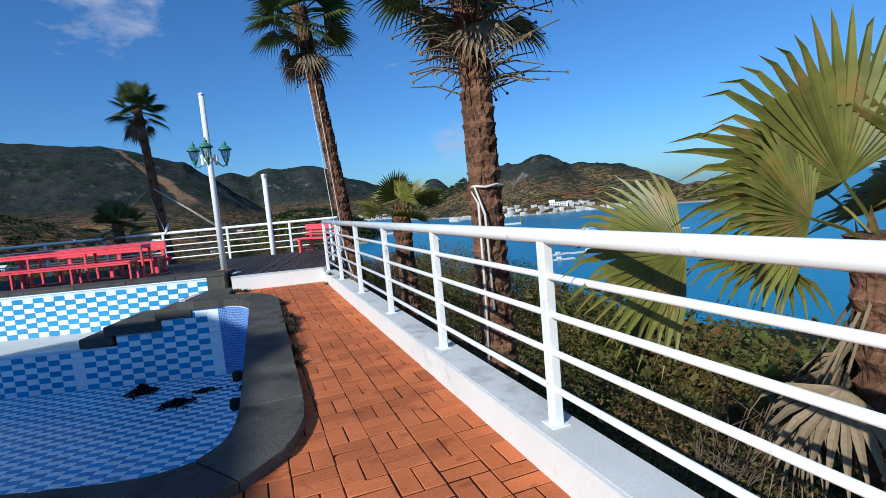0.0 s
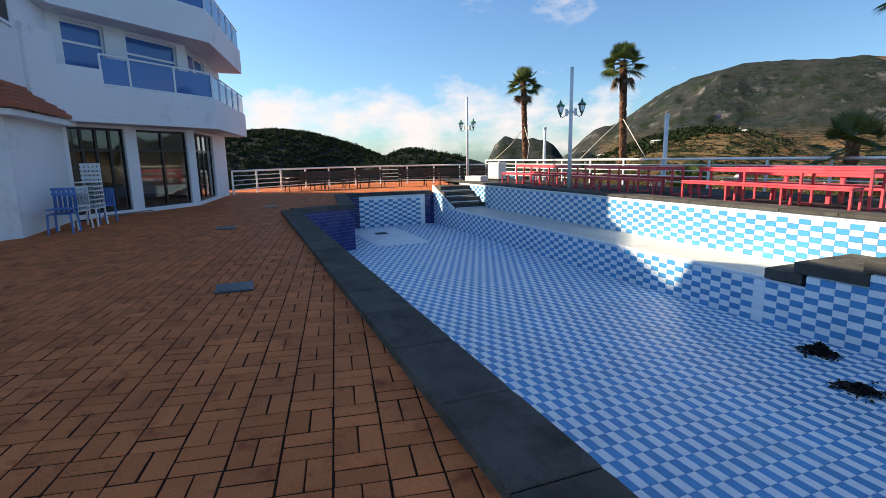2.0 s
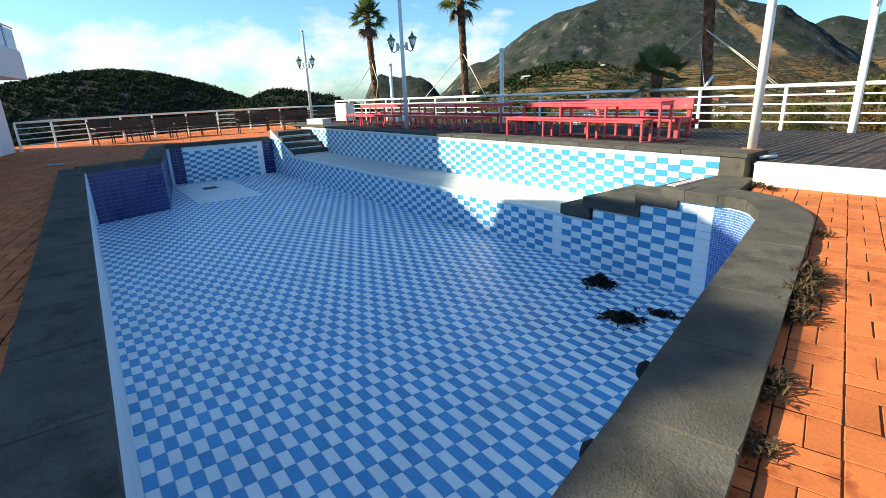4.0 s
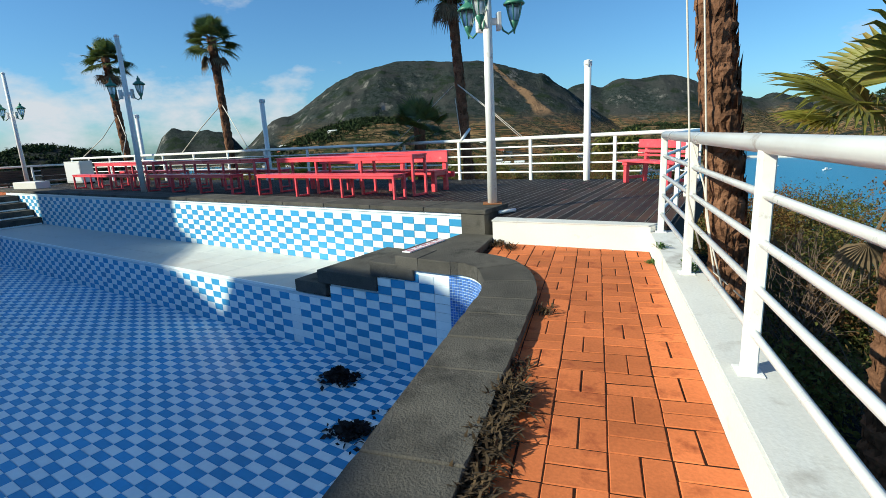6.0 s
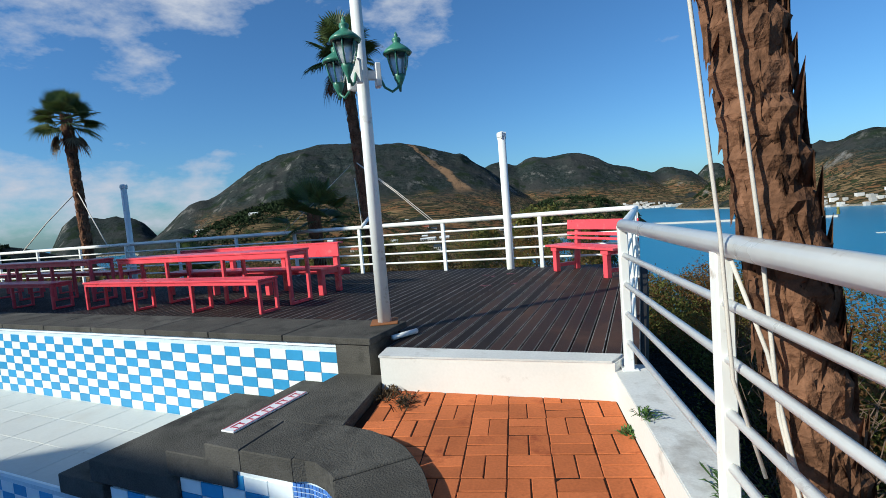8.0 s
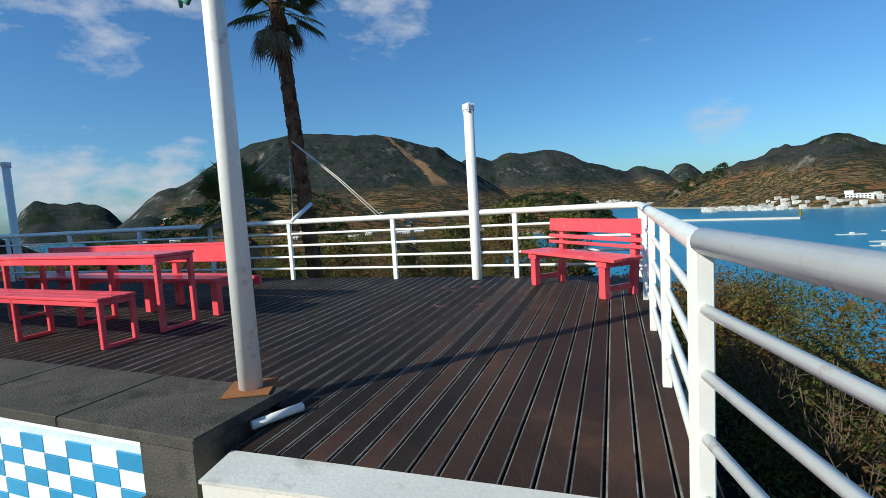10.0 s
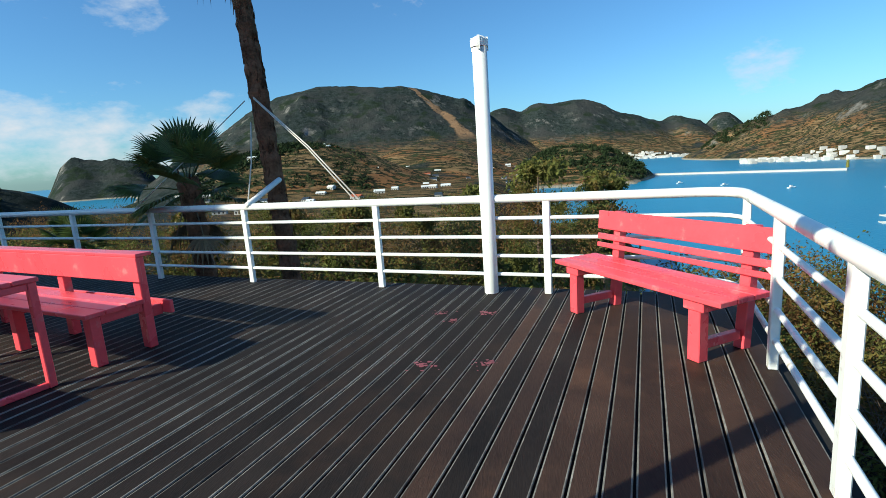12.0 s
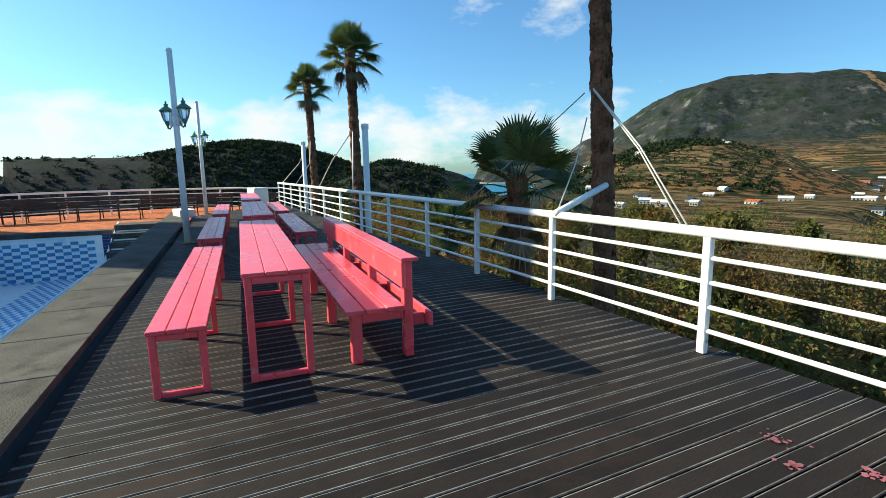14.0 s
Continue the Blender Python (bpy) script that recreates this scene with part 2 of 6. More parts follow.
def glass_mat(name, tint, rough=0.02):
    m = bpy.data.materials.new(name)
    m.use_nodes = True
    b = m.node_tree.nodes["Principled BSDF"]
    b.inputs["Base Color"].default_value = (*tint, 1)
    b.inputs["Roughness"].default_value = rough
    b.inputs["Transmission Weight"].default_value = 1.0
    b.inputs["IOR"].default_value = 1.45
    return m


M["glass"] = glass_mat("window_glass", (0.80, 0.84, 0.86))
M["glass_blue"] = material("blue_balcony_glass", (0.03, 0.14, 0.38), 0.08, vary=0.1, bump=0.0, blotch=0.6)
M["lamp_glass"] = glass_mat("frosted_lamp_glass", (0.85, 0.88, 0.84), 0.35)


# ---- building helpers ----
def link(name, bm, mat, parent=None, label="", smooth=False):
    me = bpy.data.meshes.new(name)
    bm.normal_update()
    bm.to_mesh(me)
    bm.free()
    for m in (mat if isinstance(mat, (list, tuple)) else [mat]):
        me.materials.append(m)
    if smooth:
        me.polygons.foreach_set("use_smooth", [True] * len(me.polygons))
    ob = new(name, me)
    if parent:
        ob.parent = parent
    if label:
        ob["label"] = label
    return ob


def part(name, bm, mat, parent, label="", smooth=False):
    return link(name, bm, mat, parent, label, smooth)


def thing(name, label, category, group="", at=(0, 0, 0), rz=0.0, kind=""):
    e = new(name)
    e.empty_display_size = 0.1
    e.matrix_world = pose(*at, 0, 0, rz)
    return tagged(e, label, category, group, kind)


def solid(name, bm, mat, label, category="", kind="structure", smooth=False):
    return tagged(link(name, bm, mat, smooth=smooth), label, category or name.split("_")[0], kind=kind)


def box(bm, x0, x1, y0, y1, z0, z1, m=None, mi=0):
    co = [(x, y, z) for z in (z0, z1) for y in (y0, y1) for x in (x0, x1)]
    v = [bm.verts.new(m @ Vector(c) if m else c) for c in co]
    for f in ((0, 2, 3, 1), (4, 5, 7, 6), (0, 1, 5, 4), (2, 6, 7, 3), (0, 4, 6, 2), (1, 3, 7, 5)):
        bm.faces.new([v[i] for i in f]).material_index = mi
    return v


def bevel_box(bm, x0, x1, y0, y1, z0, z1, r=0.006, m=None, mi=0):
    """A box with its long upper and side edges taken off."""
    b2 = bmesh.new()
    box(b2, x0, x1, y0, y1, z0, z1)
    bmesh.ops.bevel(b2, geom=b2.edges[:], offset=r, segments=1, affect="EDGES")
    idx = {}
    for v in b2.verts:
        idx[v] = bm.verts.new(m @ v.co if m else v.co)
    for f in b2.faces:
        bm.faces.new([idx[v] for v in f.verts]).material_index = mi
    b2.free()


def prism(bm, pts, z0, z1, mi=0, bottom=True):
    """An upright solid over a plan outline, given anticlockwise."""
    lo = [bm.verts.new((x, y, z0)) for x, y in pts]
    hi = [bm.verts.new((x, y, z1)) for x, y in pts]
    bm.faces.new(hi).material_index = mi
    if bottom:
        bm.faces.new(lo[::-1]).material_index = mi
    for i in range(len(pts)):
        j = (i + 1) % len(pts)
        bm.faces.new((lo[i], lo[j], hi[j], hi[i])).material_index = mi


def tube(bm, pts, r, n=10, r1=None, caps=True, mi=0):
    """A round bar along points, tapering from r to r1."""
    pts = [Vector(p) for p in pts]
    r1 = r if r1 is None else r1
    rings = []
    up = Vector((0, 0, 1))
    for i, p in enumerate(pts):
        d = (pts[min(i + 1, len(pts) - 1)] - pts[max(i - 1, 0)]).normalized()
        a = d.cross(up if abs(d.z) < 0.95 else Vector((1, 0, 0))).normalized()
        b = d.cross(a)
        rr = r + (r1 - r) * i / max(1, len(pts) - 1)
        rings.append([bm.verts.new(p + (a * math.cos(t) + b * math.sin(t)) * rr) for t in (2 * math.pi * k / n for k in range(n))])
    for q, s in zip(rings, rings[1:]):
        for k in range(n):
            bm.faces.new((q[k], s[k], s[(k + 1) % n], q[(k + 1) % n])).material_index = mi
    if caps:
        bm.faces.new(rings[0]).material_index = mi
        bm.faces.new(rings[-1][::-1]).material_index = mi
    return rings


def lathe(bm, prof, n=14, at=(0, 0, 0), mi=0):
    """A turned shape: prof is a list of (radius, height)."""
    at = Vector(at)
    rings = [[bm.verts.new(at + Vector((r * math.cos(2 * math.pi * k / n), r * math.sin(2 * math.pi * k / n), z))) for k in range(n)] for r, z in prof]
    for q, s in zip(rings, rings[1:]):
        for k in range(n):
            bm.faces.new((q[k], q[(k + 1) % n], s[(k + 1) % n], s[k])).material_index = mi
    bm.faces.new(rings[0][::-1]).material_index = mi
    bm.faces.new(rings[-1]).material_index = mi


def arc(cx, cy, r, a0, a1, n):
    return [(cx + r * math.cos(radians(a0 + (a1 - a0) * i / n)), cy + r * math.sin(radians(a0 + (a1 - a0) * i / n))) for i in range(n + 1)]


def offset(line, d):
    """A polyline moved d to its left."""
    out = []
    for i, p in enumerate(line):
        a, b = Vector(line[max(i - 1, 0)]), Vector(line[min(i + 1, len(line) - 1)])
        t = (b - a).normalized()
        out.append((p[0] - t.y * d, p[1] + t.x * d))
    return out


def resample(line, step):
    pts, left = [Vector(line[0])], 0.0
    seg = [(Vector(a), Vector(b)) for a, b in zip(line, line[1:])]
    total = sum((b - a).length for a, b in seg)
    n = max(1, round(total / step))
    want = [total * i / n for i in range(1, n + 1)]
    run = 0.0
    for a, b in seg:
        ln = (b - a).length
        while want and want[0] <= run + ln + 1e-6:
            pts.append(a + (b - a) * ((want.pop(0) - run) / max(ln, 1e-9)))
        run += ln
    return [(p.x, p.y) for p in pts]


# ---- levels and the plan ----
Z_DECK, Z_COPE, Z_UPPER, Z_POOL, Z_SHELF, Z_KERB = 0.285, 0.07, 0.395, -1.32, -0.55, 0.215
ANG = 16.5                                   # the pool and its deck wall lie turned by this much
U = Vector((-math.cos(radians(ANG)), math.sin(radians(ANG))))
W = Vector((math.sin(radians(ANG)), math.cos(radians(ANG))))
P0 = Vector((-2.03, -0.87))


def pool(s, t):
    p = P0 + U * s + W * t
    return (p.x, p.y)


LEN = 17.0                                   # from the curved corner to the end wall
T_DECK = 1.38                                # depth of the shelf
# inside edge of the pool, anticlockwise: curved corner, front wall, end, jut, near wall, round corner, right wall
curve_in = [(-1.455, -2.15), (-1.45, -1.84), (-1.50, -1.50), (-1.60, -1.20), (-1.68, -1.07), (-1.78, -0.965), (-1.90, -0.90), (-2.03, -0.87)]
corner_in = [(-2.60, -7.30), (-2.24, -7.42), (-1.98, -7.48), (-1.78, -7.42), (-1.63, -7.28), (-1.55, -7.05), (-1.52, -6.70)]
jut_a, jut_b = (-14.9, -3.50), (-15.05, -1.65)
end_b, end_t = pool(LEN, -3.7), pool(LEN, 0.0)
inside = curve_in + [pool(LEN, 0.0), end_b, jut_b, jut_a] + corner_in

# walls of the pool
bm = bmesh.new()
ring = inside
for i in range(len(ring)):
    j = (i + 1) % len(ring)
    a, b = ring[i], ring[j]
    d = (Vector(b) - Vector(a)).normalized()
    nrm = Vector((d.y, -d.x)) * 0.2          # outwards
    top = Z_COPE - 0.12
    if i == len(curve_in) - 1:
        top = Z_SHELF - 0.03
    prism(bm, [a, (a[0] + nrm.x, a[1] + nrm.y), (b[0] + nrm.x, b[1] + nrm.y), b], Z_POOL - 0.2, top)
solid("pool_wall", bm, M["grout"], "pale grout backing of the empty pool's walls", "wall")

bm = bmesh.new()
prism(bm, [(-24, 8), (-24, -9.5), (-1.3, -9.5), (-1.3, -0.3), (-1.9, 0.4)], Z_POOL - 0.2, Z_POOL - 0.006)
solid("pool_floor", bm, M["grout"], "empty tiled floor of the swimming pool", "floor")

# shelf and the wall under the deck
bm = bmesh.new()
prism(bm, [pool(2.42, 0.10), pool(LEN, 0.10), pool(LEN, T_DECK + 0.15), pool(2.42, T_DECK + 0.15)][::-1], Z_SHELF - 0.25, Z_SHELF - 0.006)
solid("pool_shelf", bm, M["grout"], "shallow white tiled ledge along the pool's deck side", "floor")
bm = bmesh.new()
prism(bm, [pool(0.33, T_DECK + 0.012), pool(LEN + 0.4, T_DECK + 0.012), pool(LEN + 0.4, T_DECK + 0.35), pool(0.33, T_DECK + 0.35)][::-1], Z_POOL, Z_UPPER - 0.061)
solid("wall_deck_side", bm, M["grout"], "tiled wall between the pool ledge and the raised deck", "wall")

# brick ground: walkway and terrace, with the pool cut out of it
bm = bmesh.new()
walk_pts = [(0.05, -13.0), (0.05, 0.02), (-1.78, 0.42), (-1.84, -0.6)] + [(-1.50, -0.72), (-1.22, -1.0), (-1.10, -1.4), (-1.08, -1.9), (-1.22, -7.2), (-1.45, -7.72), (-1.85, -7.92), (-2.6, -7.72)]
bm_v = [bm.verts.new((x, y, -0.0035)) for x, y in walk_pts + [(-14.7, -3.70), (-14.7, -13.0)]]
bm.faces.new(bm_v)
f2 = [bm.verts.new((x, y, -0.0035)) for x, y in [(-14.7, -13.0), (-14.7, -3.70), (-15.25, -3.6), (-15.4, -1.5), (-19.55, 0.35), pool(LEN + 0.2, 0.3), pool(LEN + 0.2, 2.0), (-27.5, 10.0), (-29, -14)]]
bm.faces.new(f2)
solid("brick_terrace", bm, M["joint"], "red brick paved terrace round the pool", "pavement")

# kerb wall under the railing
bm = bmesh.new()
prism(bm, [(-0.045, -14.0), (0.215, -14.0), (0.25, 0.16), (0.0, 0.12)], -3.0, Z_KERB - 0.004)
solid("kerb_wall", bm, M["white_wall"], "low white painted kerb wall beside the brick walkway", "wall")
bm = bmesh.new()
prism(bm, [(-0.01, -14.0), (0.218, -14.0), (0.254, 0.0), (0.005, 0.0)], Z_KERB - 0.003, Z_KERB)
solid("kerb_top", bm, M["kerb_top"], "worn grey-white top of the kerb wall", "trim")

# deck: riser, lip and boards
bm = bmesh.new()
prism(bm, [(0.0, 0.0), (0.115, 0.17), (-1.80, 0.62), (-1.80, 0.36)], -0.5, Z_DECK - 0.012)
solid("wall_deck_riser", bm, M["white_wall"], "low white painted riser in front of the wooden deck", "wall")
bm = bmesh.new()
prism(bm, [(-0.02, 0.0), (0.09, 0.165), (-1.80, 0.615), (-1.81, 0.355)], Z_DECK - 0.011, Z_DECK + 0.004)
solid("riser_lip", bm, M["kerb_top"], "worn grey-white painted ledge at the deck's front edge", "trim")

R_DIR = Vector((-0.9733, 0.2297))            # along the far railing
R_CORNER = Vector((1.34, 5.02))
deck_outline = [(0.12, 0.16), (0.24, 0.14), (1.46, 4.98), (1.36, 5.22), tuple(R_CORNER + R_DIR * 24.2 + Vector((0.03, 0.16))), pool(LEN + 1.0, T_DECK + 0.66), pool(0.32, T_DECK + 0.66), (-1.80, 0.64)]
bm = bmesh.new()
prism(bm, [(x, y) for x, y in deck_outline], -0.25, Z_DECK - 0.03)
solid("deck_base", bm, M["under"], "dark frame beneath the decking boards", "floor")


# ---- railings ----
def railing(name, line, posts, z_base, z_top, label, bars=4, r_top=0.041, r_bar=0.0185, base=True, post_w=0.03):
    """A tube railing: top rail, bars between, flat posts."""
    t = thing(name, label, "railing", kind="")
    bm = bmesh.new()
    tube(bm, [(x, y, z_top) for x, y in line], r_top, 14)
    part("top_rail", bm, M["rail"], t, smooth=True)
    for i in range(bars):
        z = z_base + (z_top - z_base) * (i + 0.98) / (bars + 1.0)
        bm = bmesh.new()
        tube(bm, [(x, y, z) for x, y in line], r_bar, 9)
        part("bar", bm, M["rail"], t, smooth=True)
    bm0 = bmesh.new()
    bevel_box(bm0, -post_w, post_w, -0.034, 0.034, 0.0, z_top - z_base - 0.01, 0.006)
    first = None
    for x, y, rz in posts:
        if first is None:
            first = part("post", bm0, M["rail"], t)
            ob = first
        else:
            ob = new("post", first.data)
            ob.parent = t
        ob.matrix_local = pose(x, y, z_base, 0, 0, rz)
    if base:
        bm1 = bmesh.new()
        bevel_box(bm1, -0.055, 0.055, -0.06, 0.06, 0.0, 0.008, 0.002)
        plate = None
        for x, y, rz in posts:
            if plate is None:
                plate = part("base_plate", bm1, M["post"], t)
                ob = plate
            else:
                ob = new("base_plate", plate.data)
                ob.parent = t
            ob.matrix_local = pose(x, y, z_base, 0, 0, rz)
    return t


Z_RAIL = 1.235
kerb_posts = [(0.106, 0.045 - 1.682 * i, 0) for i in range(9)]
railing("railing", [(0.106, -14.0), (0.106, -7.0), (0.106, 0.02)], kerb_posts, Z_KERB, Z_RAIL, "white painted steel tube railing on the kerb wall")
side = (Vector((1.34, 5.02)) - Vector((0.108, 0.045)))
side_ang = math.degrees(math.atan2(-side.x, side.y))
sd = side.normalized()
c0, c1 = R_CORNER - sd * 0.32, R_CORNER + R_DIR * 0.30
bend = [tuple(c0 * (1 - k) ** 2 + R_CORNER * 2 * k * (1 - k) + c1 * k ** 2) for k in (0.25, 0.5, 0.75)]
r_end = R_CORNER + R_DIR * 24.0
side_posts = [(0.108 + sd.x * d, 0.045 + sd.y * d, side_ang) for d in (1.30, 2.52, 3.72, 4.80)]
rz = math.degrees(math.atan2(-R_DIR.x, R_DIR.y)) - 90 + 90
front_posts = [(R_CORNER.x + R_DIR.x * d, R_CORNER.y + R_DIR.y * d, rz) for d in [1.59, 3.42, 5.24, 6.84, 8.45, 10.25, 12.05, 13.8, 15.6, 17.4, 19.2, 21.0, 22.6, 24.0]]
railing("railing", [(0.106, 0.03), (0.135, 0.12), tuple(c0)] + bend + [tuple(c1), tuple(r_end)], side_posts + front_posts, Z_DECK, Z_RAIL - 0.015, "white painted steel tube railing round the wooden deck", base=False, post_w=0.026)
fence_line = [tuple(r_end), (-24.2, 9.2), (-26.3, 6.2), (-26.6, 3.0), (-25.6, -0.4), (-24.4, -2.4)]
fence_posts = [(x, y, 0) for x, y in resample(fence_line, 1.6)[1:]]
railing("railing", fence_line, fence_posts, 0.0, 1.0, "white tube railing round the far brick terrace")


# ---- deck furniture ----
def plank(name, parent, mat, x0, x1, y0, y1, z0, z1, label="", r=0.005, m=None):
    bm = bmesh.new()
    bevel_box(bm, x0, x1, y0, y1, z0, z1, r, m)
    return part(name, bm, mat, parent, label)


def leg_frame(parent, x, y0, y1, h, w=0.05):
    """A closed rectangular frame: two legs, a foot bar and a head bar."""
    for y in (y0, y1 - w):
        plank("leg", parent, M["pink"], x, x + w, y, y + w, 0, h)
    plank("foot_bar", parent, M["pink"], x + 0.006, x + w - 0.006, y0 + w, y1 - w, 0.0, w * 0.8)
    plank("head_bar", parent, M["pink"], x + 0.006, x + w - 0.006, y0 + w, y1 - w, h - w, h - 0.002)


def pink_table(length=3.9, width=0.46, height=0.77, boards=3):
    t = thing("picnic_table", "long salmon-pink painted wooden table on the dark deck", "table", "pink picnic furniture")
    bw = width / boards
    for i in range(boards):
        plank("top_board", t, M["pink"], 0, length, i * bw + 0.002, (i + 1) * bw - 0.002, height - 0.03, height)
    for y in (0.012, width - 0.042):
        plank("apron", t, M["pink"], 0.02, length - 0.02, y, y + 0.03, height - 0.10, height - 0.031)
    for x in (0.01, length / 3, 2 * length / 3, length - 0.06):
        leg_frame(t, x, 0.015, width - 0.015, height - 0.031)
    return t


def pink_bench(length=3.9, width=0.36, height=0.455):
    t = thing("long_bench", "long backless salmon-pink painted bench beside the table", "bench", "pink picnic furniture")
    for i in range(3):
        plank("seat_board", t, M["pink"], 0, length, i * width / 3 + 0.002, (i + 1) * width / 3 - 0.002, height - 0.028, height)
    for y in (0.012, width - 0.037):
        plank("apron", t, M["pink"], 0.02, length - 0.02, y, y + 0.025, height - 0.075, height - 0.029)
    for x in (0.01, length / 3, 2 * length / 3, length - 0.06):
        leg_frame(t, x, 0.012, width - 0.012, height - 0.029, 0.045)
    return t


def back_bench(length=3.7, depth=0.46, height=0.42):
    """Seat boards, solid legs, a back made of one wide board on short uprights with a narrow cap, and a low bar behind."""
    t = thing("bench_with_back", "salmon-pink wooden bench with a broad plank back on the deck", "bench", "pink picnic furniture")
    for i in range(3):
        plank("seat_board", t, M["pink"], 0, length, i * depth / 3 + 0.004, (i + 1) * depth / 3 - 0.004, height - 0.035, height)
    for x in (0.04, length / 3, 2 * length / 3, length - 0.13):
        plank("leg", t, M["pink"], x, x + 0.09, 0.05, 0.13, 0, height - 0.036)
        plank("back_post", t, M["pink"], x, x + 0.09, depth + 0.002, depth + 0.072, 0, height + 0.33)
        plank("seat_bearer", t, M["pink"], x + 0.01, x + 0.08, 0.132, depth, height - 0.11, height - 0.037)
        plank("tail_block", t, M["pink"], x + 0.02, x + 0.07, depth + 0.074, depth + 0.17, height - 0.18, height - 0.09)
    plank("back_board", t, M["pink"], -0.02, length + 0.02, depth - 0.032, depth, height + 0.14, height + 0.34)
    plank("back_cap", t, M["pink"], -0.03, length + 0.03, depth - 0.034, depth + 0.10, height + 0.341, height + 0.368)
    plank("low_rail", t, M["pink"], -0.04, length + 0.04, depth + 0.172, depth + 0.205, height - 0.17, height - 0.06)
    return t


def slat_bench(length=1.60, depth=0.50, height=0.435):
    """The park bench in the railing's corner: three seat planks, a back of one wide and two narrow slats."""
    t = thing("park_bench", "salmon-pink wooden park bench with slatted back in the deck corner", "bench")
    for i in range(3):
        plank("seat_board", t, M["pink"], 0, length, i * 0.148, i * 0.148 + 0.142, height - 0.035, height)
    for x in (0.16, length - 0.25):
        plank("leg", t, M["pink"], x, x + 0.09, 0.03, 0.11, 0, height - 0.036)
        plank("back_post", t, M["pink"], x + 0.008, x + 0.082, 0, 0.075, 0, 0.82, m=Matrix.Translation((0, depth - 0.06, 0)) @ Matrix.Rotation(radians(-5), 4, "X"))
        plank("seat_bearer", t, M["pink"], x - 0.03, x + 0.12, 0.02, depth - 0.08, height - 0.10, height - 0.037)
        plank("stretcher", t, M["pink"], x + 0.02, x + 0.07, 0.112, depth - 0.07, 0.07, 0.13)
    lean = Matrix.Translation((0, depth - 0.06, 0)) @ Matrix.Rotation(radians(-5), 4, "X")
    for z0, z1 in ((0.655, 0.815), (0.565, 0.615), (0.495, 0.535)):
        plank("back_slat", t, M["pink"], 0.0, length, -0.028, -0.002, z0, z1, m=lean)
    return t


ROW = 180 - 17.8                             # furniture runs away along the deck; its own y then points to the pool
rd = Vector((math.cos(radians(ROW)), math.sin(radians(ROW))))
rn = Vector((-rd.y, rd.x))


def along(p, d, side=0.0):
    q = Vector(p) + rd * d + rn * side
    return q.x, q.y


t0 = pink_table()
t0.matrix_world = pose(*along((-3.63, 3.40), 0), Z_DECK, 0, 0, ROW)
b0 = pink_bench()
b0.matrix_world = pose(*along((-3.82, 2.74), 0), Z_DECK, 0, 0, ROW)
k0 = back_bench()
end = along((-3.57, 3.61), 3.7)
k0.matrix_world = pose(*end, Z_DECK, 0, 0, ROW - 180)
for d in (4.8, 9.6):
    copy_thing(t0, pose(*along((-3.63, 3.40), d, -0.05), Z_DECK, 0, 0, ROW))
    copy_thing(b0, pose(*along((-3.82, 2.74), d, 0.03), Z_DECK, 0, 0, ROW + 0.4))
    tagged(copy_thing(b0, pose(*along((-3.66, 3.66), d + 3.9, -0.12), Z_DECK, 0, 0, ROW - 180)), "long backless salmon-pink bench on the deck's railing side")

pb = slat_bench()
fa, fb = Vector((-0.17, 4.93)), Vector((0.70, 3.52))
pb.matrix_world = pose(fa.x, fa.y, Z_DECK, 0, 0, math.degrees(math.atan2(fb.y - fa.y, fb.x - fa.x)))


# ---- lamp posts ----
def lantern(post, ang, reach, z):
    c, s = math.cos(radians(ang)), math.sin(radians(ang))
    x, y = c * reach, s * reach
    bm = bmesh.new()
    tube(bm, [(c * 0.16, s * 0.16, z - 0.06), (c * 0.21, s * 0.21, z - 0.16), (c * 0.28, s * 0.28, z - 0.20), (x - c * 0.02, y - s * 0.02, z - 0.16), (x, y, z - 0.10)], 0.013, 8)
    arm = part("lamp_arm", bm, M["green_iron"], post, "curled green iron arm", True)
    bm = bmesh.new()
    lathe(bm, [(0.052, -0.05), (0.078, 0.03), (0.098, 0.12), (0.100, 0.15)], 8, (x, y, z))
    part("lantern_glass", bm, M["lamp_glass"], arm, "frosted white lantern glass")
    bm = bmesh.new()
    lathe(bm, [(0.010, -0.20), (0.016, -0.15), (0.030, -0.12), (0.050, -0.08), (0.056, -0.045), (0.052, -0.04)], 10, (x, y, z))
    part("lantern_base", bm, M["green_iron"], arm, "", True)
    for k in range(6):
        a = radians(60 * k + 20)
        bm = bmesh.new()
        tube(bm, [(x + math.cos(a) * r, y + math.sin(a) * r, z + h) for r, h in ((0.056, -0.05), (0.083, 0.03), (0.103, 0.12), (0.105, 0.155))], 0.0075, 5)
        part("lantern_rib", bm, M["green_iron"], arm, "", True)
    bm = bmesh.new()
    lathe(bm, [(0.135, 0.15), (0.142, 0.165), (0.118, 0.19), (0.075, 0.225), (0.045, 0.245), (0.034, 0.26), (0.045, 0.28), (0.040, 0.30), (0.014, 0.31), (0.020, 0.33), (0.006, 0.36)], 12, (x, y, z))
    part("lantern_roof", bm, M["green_iron"], arm, "verdigris green domed lantern roof", True)


